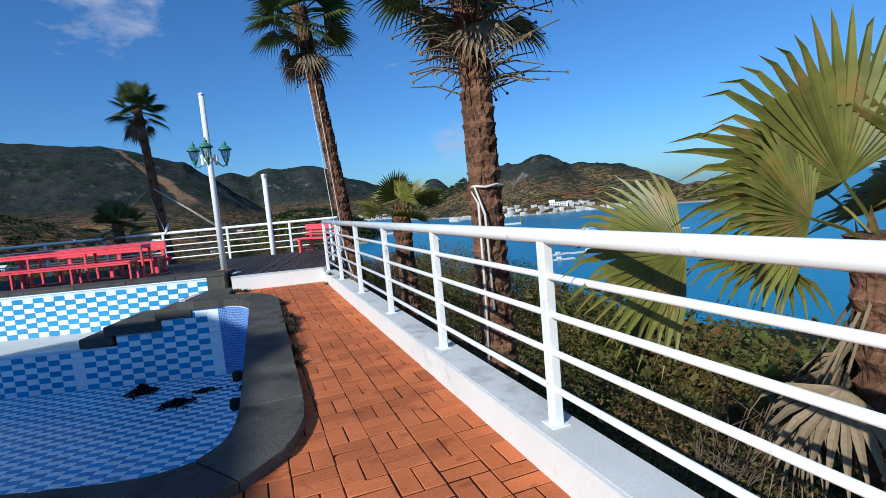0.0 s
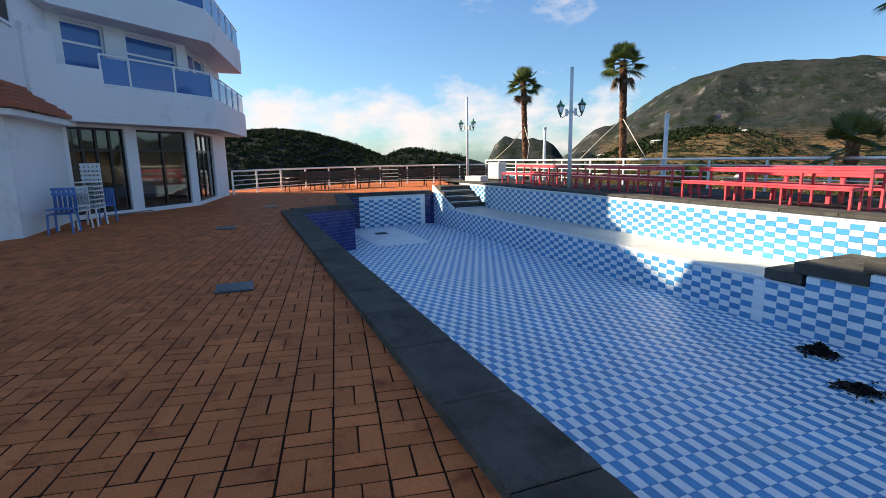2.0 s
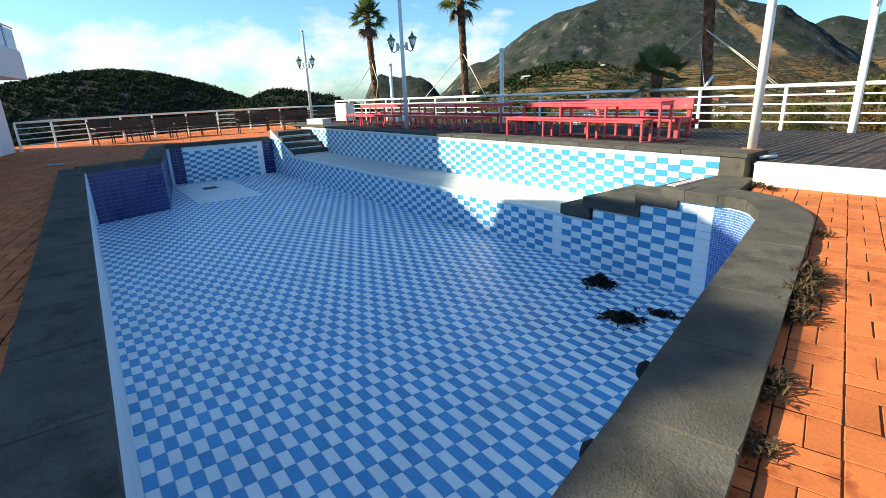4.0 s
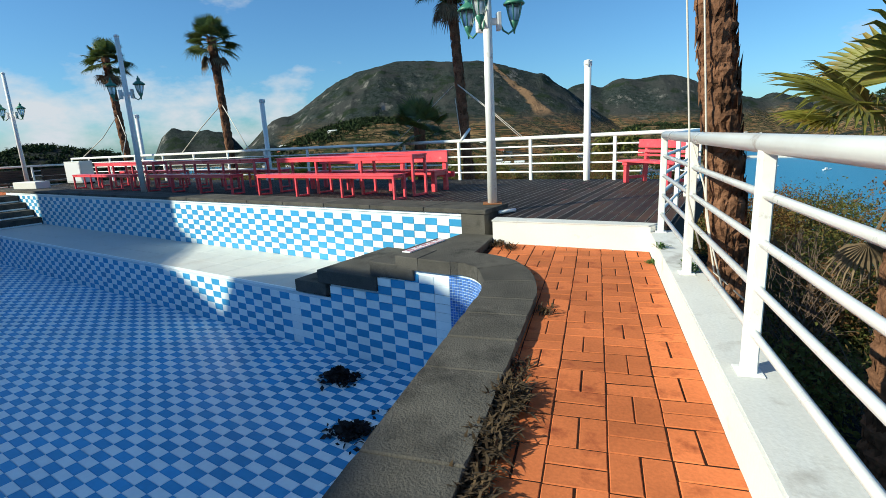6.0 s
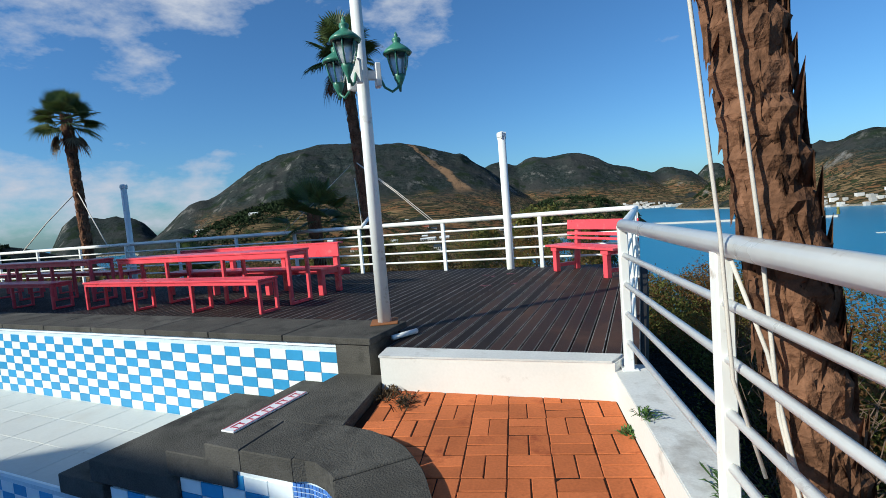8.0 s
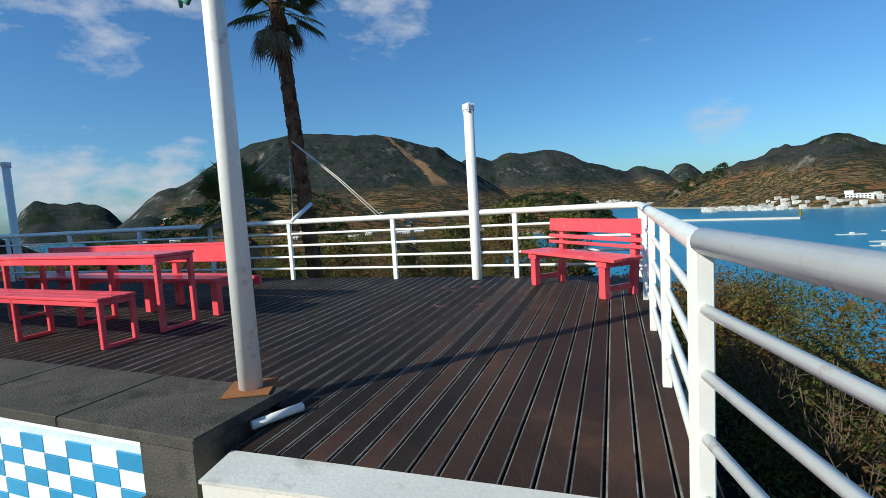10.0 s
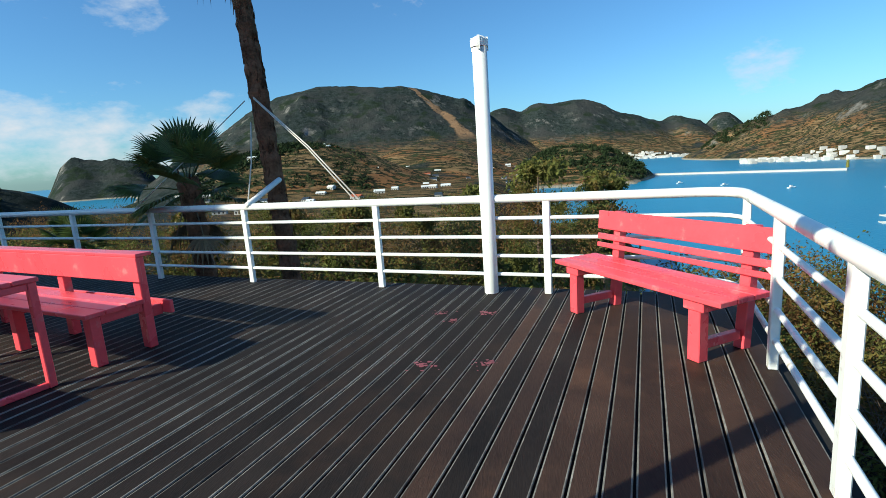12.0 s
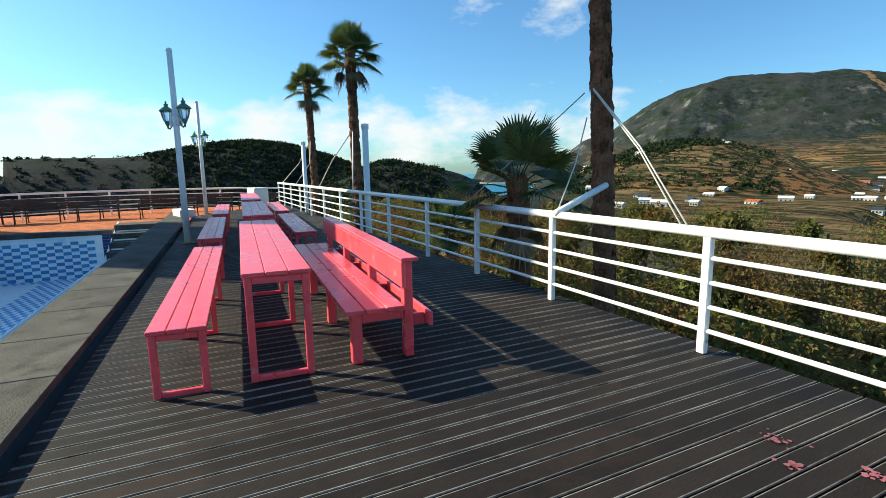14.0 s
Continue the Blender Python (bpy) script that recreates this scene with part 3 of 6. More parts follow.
def lamp_post(x, y, z, h=3.68, arm_z=2.36, turn=0, lean=0.0, arms=(15, 135, 255), count="three"):
    t = thing("lamp_post", "white steel lamp post with " + count + " green lanterns by the pool edge", "lamp post", "pool lamp posts", (x, y, z), turn)
    bm = bmesh.new()
    tube(bm, [(0, 0, 0.012), (0, 0, h * 0.5), (lean, 0, h)], 0.066, 16, 0.052)
    part("pole", bm, M["post"], t, smooth=True)
    bm = bmesh.new()
    lathe(bm, [(0.058, 0), (0.062, 0.02), (0.045, 0.05), (0.012, 0.065)], 14, (lean, 0, h))
    part("cap", bm, M["post"], t, smooth=True)
    bm = bmesh.new()
    bevel_box(bm, -0.13, 0.13, -0.13, 0.13, 0, 0.012, 0.003)
    part("base_plate", bm, M["rust"], t, "rusty square base plate")
    for a in arms:
        c, s = math.cos(radians(a)), math.sin(radians(a))
        m = Matrix.Rotation(radians(a), 4, "Z")
        bm = bmesh.new()
        bevel_box(bm, 0.05, 0.13, -0.028, 0.028, arm_z - 0.04, arm_z + 0.04, 0.004, m)
        bevel_box(bm, 0.125, 0.175, -0.05, 0.05, arm_z - 0.11, arm_z + 0.11, 0.006, m)
        part("bracket", bm, M["post"], t)
        lantern(t, a, 0.36, arm_z + 0.05)
    return t


lamp_post(-1.945, 1.12, Z_UPPER, turn=12)
lamp_post(-11.7, 4.42, Z_DECK + 0.002, h=3.79, arm_z=2.47, turn=-2, arms=(15, 195), count="two")
lamp_post(-19.35, 6.80, Z_DECK + 0.002, h=3.79, arm_z=2.47, turn=-4, arms=(15, 195), count="two")


def white_pole(x, y, z, top, r=0.070):
    t = thing("white_pole", "bare white steel pole standing outside the deck railing", "pole", "white poles", (x, y, z))
    bm = bmesh.new()
    tube(bm, [(0, 0, 0), (0, 0, top - z)], r, 18)
    part("pole", bm, M["post"], t, smooth=True)
    bm = bmesh.new()
    lathe(bm, [(r + 0.012, 0), (r + 0.014, 0.06), (r * 0.8, 0.085), (r * 0.3, 0.10)], 16, (0, 0, top - z - 0.07))
    for k in range(3):
        a = radians(120 * k + 30)
        box(bm, (r + 0.008) * math.cos(a) - 0.012, (r + 0.008) * math.cos(a) + 0.012, (r + 0.008) * math.sin(a) - 0.012, (r + 0.008) * math.sin(a) + 0.012, top - z - 0.10, top - z + 0.02)
    part("cap", bm, M["post"], t, "white bolted cap collar")
    return t


white_pole(-0.765, 5.49, -1.4, 2.70)
white_pole(-10.4, 7.98, -1.4, 2.72)
white_pole(-17.0, 9.50, -1.4, 2.70)

t = thing("leaning_pole", "short white tube leaning between railing and palm trunk", "pole")
bm = bmesh.new()
tube(bm, [(-3.66, 6.15, 1.245), (-3.70, 7.12, 1.50)], 0.036, 12)
part("pole", bm, M["post"], t, smooth=True)
# it rests on the railing and the trunk behind


# ---- palms ----
def fan_leaf(bm, base, direction, stalk, size, n=30, spread=104, droop=0.25, rnd=random, mi=1, roll=None):
    """A fan palm leaf: a stalk and a fan of folded narrow blades."""
    d = Vector(direction).normalized()
    side = d.cross(Vector((0, 0, 1)))
    side = side.normalized() if side.length > 0.05 else Vector((1, 0, 0))
    nor = side.cross(d).normalized()
    hub = Vector(base) + d * stalk - Vector((0, 0, 1)) * stalk * droop * 0.5
    tube(bm, [base, (Vector(base) + hub) / 2 + Vector((0, 0, stalk * 0.05)), hub], 0.011, 4, 0.007, mi=mi)
    roll = rnd.uniform(-0.5, 0.5) if roll is None else radians(roll)
    side, nor = side * math.cos(roll) + nor * math.sin(roll), nor * math.cos(roll) - side * math.sin(roll)
    d2 = (d - Vector((0, 0, 1)) * droop * 0.6).normalized()
    for i in range(n):
        a = radians(-spread + 2 * spread * i / (n - 1))
        ln = size * (0.62 + 0.38 * math.cos(a * 0.55)) * rnd.uniform(0.88, 1.05)
        w = d2 * math.cos(a) + side * math.sin(a)
        w = (w + nor * (0.22 - 0.1 * abs(a))).normalized()
        t = w.cross(nor).normalized()
        wid = 0.012 + 0.021 * size
        p1 = hub + w * ln * 0.55 - Vector((0, 0, 1)) * droop * ln * 0.08
        p2 = hub + w * ln * 0.82 - Vector((0, 0, 1)) * droop * ln * 0.25
        p3 = hub + w * ln - Vector((0, 0, 1)) * droop * ln * rnd.uniform(0.35, 0.75)
        up = nor * wid * 0.55
        v = [bm.verts.new(c) for c in (hub + t * wid * 0.25, hub - t * wid * 0.25, p1 + t * wid + up, p1, p1 - t * wid + up, p2 + t * wid * 0.42 + up * 0.5, p2, p2 - t * wid * 0.42 + up * 0.5, p3)]
        for f in ((1, 0, 2, 3), (1, 3, 4), (3, 2, 5, 6), (4, 3, 6, 7), (6, 5, 8), (7, 6, 8)):
            bm.faces.new([v[k] for k in f]).material_index = mi


def palm(label, base, top, r, leaves=30, size=0.75, stalk=0.45, seed=1, green="frond", dead=10, stubs=0, skirt=0, up=0.85, fibre=1.0, bow=0.0, el0=82, fans=(), spread=104):
    rnd = random.Random(seed)
    base, top = Vector(base), Vector(top)
    t = thing("palm_tree", label, "palm tree", "windmill palms", tuple(base))
    off = -base
    h = (top - base).length
    # trunk: uneven rings
    bm = bmesh.new()
    n, rings = (24, []) if fibre > 1.2 else (14, [])
    steps = max(12, int(h / (0.05 if fibre > 1.2 else 0.10)))
    for i in range(steps + 1):
        k = i / steps
        c = (top - base) * k + Vector((bow * math.sin(math.pi * k), 0, 0))
        rr = r * (1.12 - 0.25 * k + (0.10 if k > 0.86 else 0)) * (1 + 0.10 * ((i % 3) - 1))
        rings.append([bm.verts.new(c + Vector((math.cos(2 * math.pi * j / n) * rr * rnd.uniform(0.90, 1.1), math.sin(2 * math.pi * j / n) * rr * rnd.uniform(0.90, 1.1), 0))) for j in range(n)])
    for q, s in zip(rings, rings[1:]):
        for j in range(n):
            bm.faces.new((q[j], q[(j + 1) % n], s[(j + 1) % n], s[j]))
    bm.faces.new(rings[-1])
    part("trunk", bm, M["trunk"], t, "shaggy brown fibrous palm trunk")
    # fibre tatters and cut leaf bases
    bm = bmesh.new()
    for i in range(int(95 * h * fibre)):
        k = rnd.random()
        a = rnd.uniform(0, 2 * math.pi)
        c = (top - base) * k + Vector((bow * math.sin(math.pi * k), 0, 0))
        o = Vector((math.cos(a), math.sin(a), 0))
        rr = r * (1.05 - 0.25 * k + (0.10 if k > 0.86 else 0))
        ln, w = rnd.uniform(0.06, 0.19), rnd.uniform(0.014, 0.045)
        sgn = 1 if rnd.random() < 0.65 else -1
        s = Vector((-o.y, o.x, 0))
        p = c + o * rr * 0.9
        q = p + o * rnd.uniform(0.012, 0.036) + Vector((0, 0, ln * sgn)) + s * rnd.uniform(-0.03, 0.03)
        v = [bm.verts.new(x) for x in (p - s * w, p + s * w, q)]
        bm.faces.new(v)
        v2 = bm.verts.new(p + o * 0.03)
        bm.faces.new((v[1], v2, v[2]))
    tagged(part("fibre", bm, M["trunk"], t, "loose brown fibre and old leaf bases"), kind="stuff")
    crown = top - base
    bm = bmesh.new()
    for i in range(leaves):
        a = i * 2.39996 + rnd.uniform(-0.2, 0.2)
        k = (i + 0.5) / leaves
        el = radians(el0 - 118 * k * up)
        d = (math.cos(a) * math.cos(el), math.sin(a) * math.cos(el), math.sin(el))
        fan_leaf(bm, crown + Vector((d[0], d[1], 0)) * r * 0.7 - Vector((0, 0, 0.25 * k)), d, stalk * rnd.uniform(0.8, 1.15), size * rnd.uniform(0.85, 1.1), droop=0.15 + 0.45 * k, rnd=rnd, mi=0, spread=spread)
    for az, el, st, sz, rl in fans:
        az, el = radians(az), radians(el)
        d = (math.cos(az) * math.cos(el), math.sin(az) * math.cos(el), math.sin(el))
        fan_leaf(bm, crown + Vector((d[0], d[1], 0)) * r * 0.7 - Vector((0, 0, 0.05)), d, st, sz, 28, 78, 0.30, rnd, 0, rl)
    part("crown", bm, M[green], t, "fan-shaped green palm leaves")
    if dead:
        bm = bmesh.new()
        for i in range(dead):
            a = rnd.uniform(0, 2 * math.pi)
            d = (math.cos(a) * 0.5, math.sin(a) * 0.5, -rnd.uniform(0.5, 1.0))
            fan_leaf(bm, crown - Vector((0, 0, rnd.uniform(0.25, 0.5))) + Vector((math.cos(a), math.sin(a), 0)) * r * 0.8, d, stalk * 0.7, size * rnd.uniform(0.5, 0.75), n=12, spread=70, droop=0.9, rnd=rnd, mi=0)
        tagged(part("dead_foliage", bm, M["dry"], t, "brown dead hanging palm leaves"), kind="stuff")
    if stubs:
        bm = bmesh.new()
        for i in range(stubs):
            a = rnd.uniform(0, 2 * math.pi)
            z = rnd.uniform(0.25, 1.3)
            c = crown * ((h - z) / h) + Vector((math.cos(a), math.sin(a), 0)) * r
            e = rnd.uniform(-0.15, 0.6)
            q = c + Vector((math.cos(a + rnd.uniform(-.3, .3)), math.sin(a + rnd.uniform(-.3, .3)), e)) * rnd.uniform(0.25, 0.62)
            tube(bm, [c, (c + q) / 2 + Vector((0, 0, 0.02)), q + Vector((0, 0, -0.05))], 0.009, 4, 0.006)
            if rnd.random() < 0.4:
                tube(bm, [q + Vector((0, 0, -0.05)), q + Vector((0.02, 0.02, -0.05))], 0.018, 5, 0.012)
        tagged(part("stalk_brush", bm, M["dry"], t, "bare dry leaf stalks sticking out"), kind="stuff")
    return t


palm("tall slender windmill palm tied with ropes beyond the deck", (-3.58, 7.22, -2.6), (-4.15, 7.44, 5.2), 0.13, 22, 0.54, 0.36, 1, dead=12)
palm("short bushy windmill palm beyond the deck railing", (-4.9, 7.2, -2.6), (-5.05, 7.09, 1.62), 0.15, 18, 0.55, 0.44, 12, dead=5, up=0.72, el0=78, spread=88)
palm("tall slender windmill palm beyond the deck railing", (-12.5, 9.0, -2.6), (-12.85, 9.1, 4.95), 0.14, 22, 0.55, 0.36, 3, dead=12)
palm("tall windmill palm at the deck's far end", (-19.4, 11.1, -2.6), (-19.8, 11.1, 5.2), 0.15, 22, 0.58, 0.38, 4, dead=12)
palm("leaning windmill palm with rope beside the railing", (0.575, -1.99, -2.0), (-0.09, -1.41, 5.0), 0.118, 24, 0.62, 0.46, 5, dead=10, stubs=30, fibre=2.2)
palm("windmill palm with bare leaf stalks and tied rope", (0.76, -6.45, -2.0), (0.90, -6.05, 3.75), 0.155, 22, 0.58, 0.42, 6, dead=5, stubs=120, fibre=2.2)
palm("low windmill palm with yellowing fans behind the railing", (1.10, -2.66, -2.0), (1.03, -2.57, 1.38), 0.15, 3, 0.46, 0.30, 17, green="frond_y", dead=2, fibre=2.4, up=0.3, el0=60,
     fans=((188, 22, 0.28, 0.50, 24), (176, 8, 0.32, 0.30, 14), (200, 76, 0.26, 0.58, 84), (30, 66, 0.25, 0.60, 70), (262, 60, 0.28, 0.48, 60), (330, 30, 0.30, 0.55, 20), (100, 50, 0.30, 0.50, 30)))
palm("low windmill palm with green fans overhanging the railing", (1.7, -9.2, -2.0), (1.50, -9.18, 1.12), 0.18, 2, 0.6, 0.45, 8, green="frond_y", dead=20, fibre=1.5, up=0.4, el0=60,
     fans=((156, 12, 0.86, 0.62, 58), (150, 66, 0.42, 0.92, 84), (330, 60, 0.40, 0.85, 80), (335, 22, 0.45, 0.7, 70), (165, 34, 0.40, 0.62, 70), (262, 30, 0.4, 0.5, 40), (20, 35, 0.4, 0.7, 30), (80, 50, 0.4, 0.7, 60)))
# never in view; its crown is placed to drop shade on coping and bricks
palm("unseen windmill palm placed to shade the pool coping", (-10.4, -11.35, 0.0), (-10.62, -11.34, 6.1), 0.14, 46, 0.58, 0.32, 31, dead=14)
palm("small green windmill palm below the terrace", (-10.6, 10.6, -3.0), (-10.6, 10.6, 0.30), 0.16, 20, 0.6, 0.4, 9, dead=6)


def rope(label, *lines, r=0.011):
    t = thing("rope", label, "rope")
    for pts in lines:
        bm = bmesh.new()
        tube(bm, pts, r, 6)
        part("strand", bm, M["rope"], t, smooth=True)
    return t


rope("pale rope stays tying the tall palm to the railing",
     [(-4.03, 7.27, 2.66), (-3.0, 6.58, 1.90), (-2.16, 5.83, 1.25)], [(-4.04, 7.28, 2.65), (-3.02, 6.59, 1.88), (-2.22, 5.85, 1.25)],
     [(-4.15, 7.30, 2.60), (-4.9, 6.9, 1.85), (-5.55, 6.62, 1.25)], [(-4.08, 7.26, 2.3), (-3.9, 6.8, 1.75), (-3.68, 6.2, 1.26)], r=0.008)
rope("pale rope stays of the far tall palm", [(-12.72, 9.0, 2.8), (-11.9, 8.5, 2.0), (-11.1, 8.0, 1.25)], [(-12.72, 9.0, 2.8), (-13.6, 8.8, 2.0), (-14.5, 8.8, 1.25)], r=0.015)
rope("pale rope stays of the palm at the deck's end", [(-19.6, 11.0, 2.9), (-18.9, 10.6, 2.0), (-18.2, 9.68, 1.25)], [(-19.6, 11.0, 2.9), (-20.4, 10.8, 2.0), (-21.2, 10.4, 1.25)], r=0.015)
rope("two pale ropes from palm trunk down to the railing",
     [(-0.13, -1.56, 4.1), (-0.03, -1.70, 2.6), (0.045, -1.80, 1.28), (0.06, -1.82, 0.8), (0.16, -1.80, 0.45)],
     [(-0.02, -1.62, 4.1), (0.07, -1.74, 2.6), (0.14, -1.86, 1.28), (0.17, -1.88, 0.7), (0.24, -1.90, 0.3), (0.45, -1.95, 0.1)],
     [(0.06, -1.84, 1.20), (0.15, -1.86, 0.9), (0.20, -1.90, 0.55), (0.3, -1.95, 0.15)], r=0.007)
ring_pts = [(0.845 + 0.16 * math.cos(k * 0.7), -6.24 + 0.16 * math.sin(k * 0.7), 1.56 + 0.012 * math.sin(k * 3)) for k in range(10)]
rope("pale rope knotted round a palm trunk", ring_pts, [ring_pts[4], (0.68, -6.38, 1.40), (0.66, -6.42, 0.6), (0.65, -6.40, -0.2)], [ring_pts[5], (0.72, -6.42, 1.3), (0.73, -6.44, 0.4)], r=0.012)


# ---- things in the pool and on the bricks ----
def clump(name, label, x, y, z, sx, sy, h, seed, mat="debris", n=160):
    rnd = random.Random(seed)
    t = thing(name, label, "debris", at=(x, y, z))
    bm = bmesh.new()
    for i in range(n):
        a, q = rnd.uniform(0, 6.28), abs(rnd.gauss(0, 0.45))
        px, py = math.cos(a) * q * sx, math.sin(a) * q * sy
        pz = h * max(0.06, 1 - q) * rnd.random()
        s = rnd.uniform(0.02, 0.055)
        d = Vector((rnd.uniform(-1, 1), rnd.uniform(-1, 1), rnd.uniform(-0.5, 0.6))).normalized()
        e = d.cross(Vector((rnd.uniform(-1, 1), rnd.uniform(-1, 1), 1))).normalized()
        c = Vector((px, py, pz + 0.01))
        v = [bm.verts.new(c + w) for w in (d * s, e * s * 0.5, -d * s, -e * s * 0.5 + Vector((0, 0, s * 0.3)))]
        for q2 in v:
            q2.co.z = max(0.002, q2.co.z)
        bm.faces.new(v[:3])
        bm.faces.new((v[0], v[2], v[3]))
    tagged(part("litter", bm, M[mat], t), kind="stuff")
    return t


clump("leaf_pile", "black rotten leaf pile on the pool floor", -3.34, -1.05, Z_POOL, 0.24, 0.17, 0.16, 1, n=520)
clump("leaf_pile", "small black leaf pile on the pool floor", -2.69, -2.0, Z_POOL, 0.30, 0.20, 0.08, 2, n=340)
clump("leaf_pile", "thin scatter of black leaves on the pool floor", -2.35, -1.62, Z_POOL, 0.32, 0.12, 0.03, 3, n=150)
clump("leaf_pile", "small dark leaf clump beside the coping", -1.72, -1.9, Z_POOL, 0.16, 0.2, 0.08, 4, n=80)


def pipe_stub(x, y, z):
    t = thing("pipe_stub", "black corrugated pipe end sticking out of the pool wall", "pipe", at=(x, y, z))
    bm = bmesh.new()
    prof = [(0.034 + 0.005 * (i % 2), 0.010 * i) for i in range(9)] + [(0.055, 0.095), (0.064, 0.15), (0.04, 0.18)]
    lathe(bm, prof, 12)
    bmesh.ops.rotate(bm, verts=bm.verts, cent=(0, 0, 0), matrix=Matrix.Rotation(radians(-90), 3, "Y"))
    part("pipe", bm, M["debris"], t, smooth=True)


pipe_stub(-1.49, -4.95, -0.19)
pipe_stub(-1.49, -5.75, -0.21)


def weed(x, y, z, n, h, seed, mat="weed", label="dry brown weed growing from a joint", spread=0.12):
    rnd = random.Random(seed)
    t = thing("weed", label, "weed", "weeds", (x, y, z))
    bm = bmesh.new()
    for i in range(n):
        a, q = rnd.uniform(0, 6.28), rnd.uniform(0, spread)
        p = Vector((math.cos(a) * q * 0.5, math.sin(a) * q, 0))
        d = Vector((rnd.uniform(-1, 1), rnd.uniform(-1, 1), rnd.uniform(0.3, 1.2))).normalized()
        ln = h * rnd.uniform(0.5, 1.1)
        w = d.cross(Vector((0, 0, 1))).normalized() * 0.007
        q1, q2 = p + d * ln * 0.6, p + d * ln + Vector((rnd.uniform(-.02, .02), rnd.uniform(-.02, .02), -ln * 0.25))
        v = [bm.verts.new(c) for c in (p - w * .4, p + w * .4, q1 + w, q1 - w, q2)]
        bm.faces.new(v[:4])
        bm.faces.new((v[3], v[2], v[4]))
        s = rnd.uniform(0.008, 0.02)
        u = [bm.verts.new(q1 + Vector(c) * s) for c in ((1, 0, .3), (0, 1, 0), (-1, 0, .4))]
        bm.faces.new(u)
    tagged(part("tuft", bm, M[mat], t), kind="stuff")


for i, (x, y, n, h) in enumerate(((-0.98, -3.45, 420, 0.15), (-1.0, -3.80, 420, 0.15), (-1.01, -4.15, 240, 0.12), (-1.0, -3.05, 60, 0.08), (-1.03, -5.1, 120, 0.12), (-1.03, -5.6, 60, 0.08), (-1.55, 0.05, 90, 0.10), (-1.72, 0.22, 90, 0.10), (-0.93, -2.1, 60, 0.08), (-0.42, -9.0, 30, 0.25))):
    weed(x, y, 0.0, n, h, 20 + i, spread=0.18)
weed(0.02, -0.75, Z_KERB, 40, 0.09, 40, "weed_g", "small green weed on the kerb beside a post", 0.08)
weed(0.16, -1.5, Z_KERB, 60, 0.10, 41, "weed_g", "small pale green weed at a railing post", 0.14)
weed(-0.03, -0.5, 0.0, 50, 0.07, 42, "weed_g", "small green weed in the corner of the bricks", 0.08)


def hatch(x, y, rz, sx, sy):
    t = thing("floor_hatch", "grey steel drain hatch set in the bricks", "hatch", "drain hatches", (x, y, 0.004), rz)
    bm = bmesh.new()
    bevel_box(bm, -sx, sx, -sy, sy, 0, 0.012, 0.004)
    part("frame", bm, M["hatch"], t)
    bm = bmesh.new()
    bevel_box(bm, -sx + 0.04, sx - 0.04, -sy + 0.04, sy - 0.04, 0.0125, 0.016, 0.001)
    part("cover", bm, M["hatch"], t)


hatch(-7.3, -7.45, -18, 0.22, 0.20)
hatch(-12.8, -6.0, -18, 0.22, 0.20)
hatch(-17.2, -3.4, -18, 0.22, 0.20)

# warning board lying along the coping
sg = thing("warning_board", "white warning board with red border lying on the step", "sign", at=(-2.515, -0.20, Z_COPE + 0.001), rz=73)
bm = bmesh.new()
bevel_box(bm, -0.37, 0.37, -0.058, 0.058, 0, 0.012, 0.002)
part("board", bm, M["sign"], sg)
for y in (-0.054, 0.046):
    bm = bmesh.new()
    box(bm, -0.36, 0.36, y, y + 0.008, 0.0122, 0.0135)
    part("border", bm, M["sign_red"], sg, "dark red painted border")
# the letters cannot be made out: plain bars and a triangle of their size
for i, x in enumerate((-0.28, -0.14, 0.0, 0.14, 0.28)):
    bm = bmesh.new()
    for dx, dy, w, h in ((0, 0.02, 0.09, 0.012), (-0.032, -0.014, 0.014, 0.042), (0.027, -0.008, 0.014, 0.05)):
        box(bm, x + dx - w / 2, x + dx + w / 2, dy - h / 2, dy + h / 2, 0.0122, 0.0138)
    part("letter", bm, M["sign_red"], sg)

# spilt paint on the deck
rs = random.Random(5)
for x, y, s in ((-1.14, 3.69, 0.17), (-0.71, 3.73, 0.15), (-1.19, 4.81, 0.18), (-0.76, 4.80, 0.13), (-1.05, 4.62, 0.08)):
    sp = thing("paint_spill", "dried pink paint spatter on the dark decking", "stain", "paint spills", (x, y, Z_DECK + 0.0012))
    bm = bmesh.new()
    for i in range(26):
        a, q = rs.uniform(0, 6.28), abs(rs.gauss(0, 0.5)) * s
        cx, cy, r = math.cos(a) * q, math.sin(a) * q * 0.6, rs.uniform(0.004, 0.016)
        v = [bm.verts.new((cx + r * rs.uniform(0.6, 1.6) * math.cos(k * 1.047), cy + r * math.sin(k * 1.047), 0.0004 * i)) for k in range(6)]
        bm.faces.new(v)
    tagged(part("spatter", bm, M["spill"], sp), kind="stuff")

# small white tube lying at the lamp's foot
t = thing("short_tube", "short white plastic tube lying at the lamp's foot", "tube")
bm = bmesh.new()
tube(bm, [(-1.80, 0.82, Z_DECK + 0.03), (-1.62, 1.05, Z_DECK + 0.03)], 0.024, 10)
part("tube", bm, M["post"], t, smooth=True)


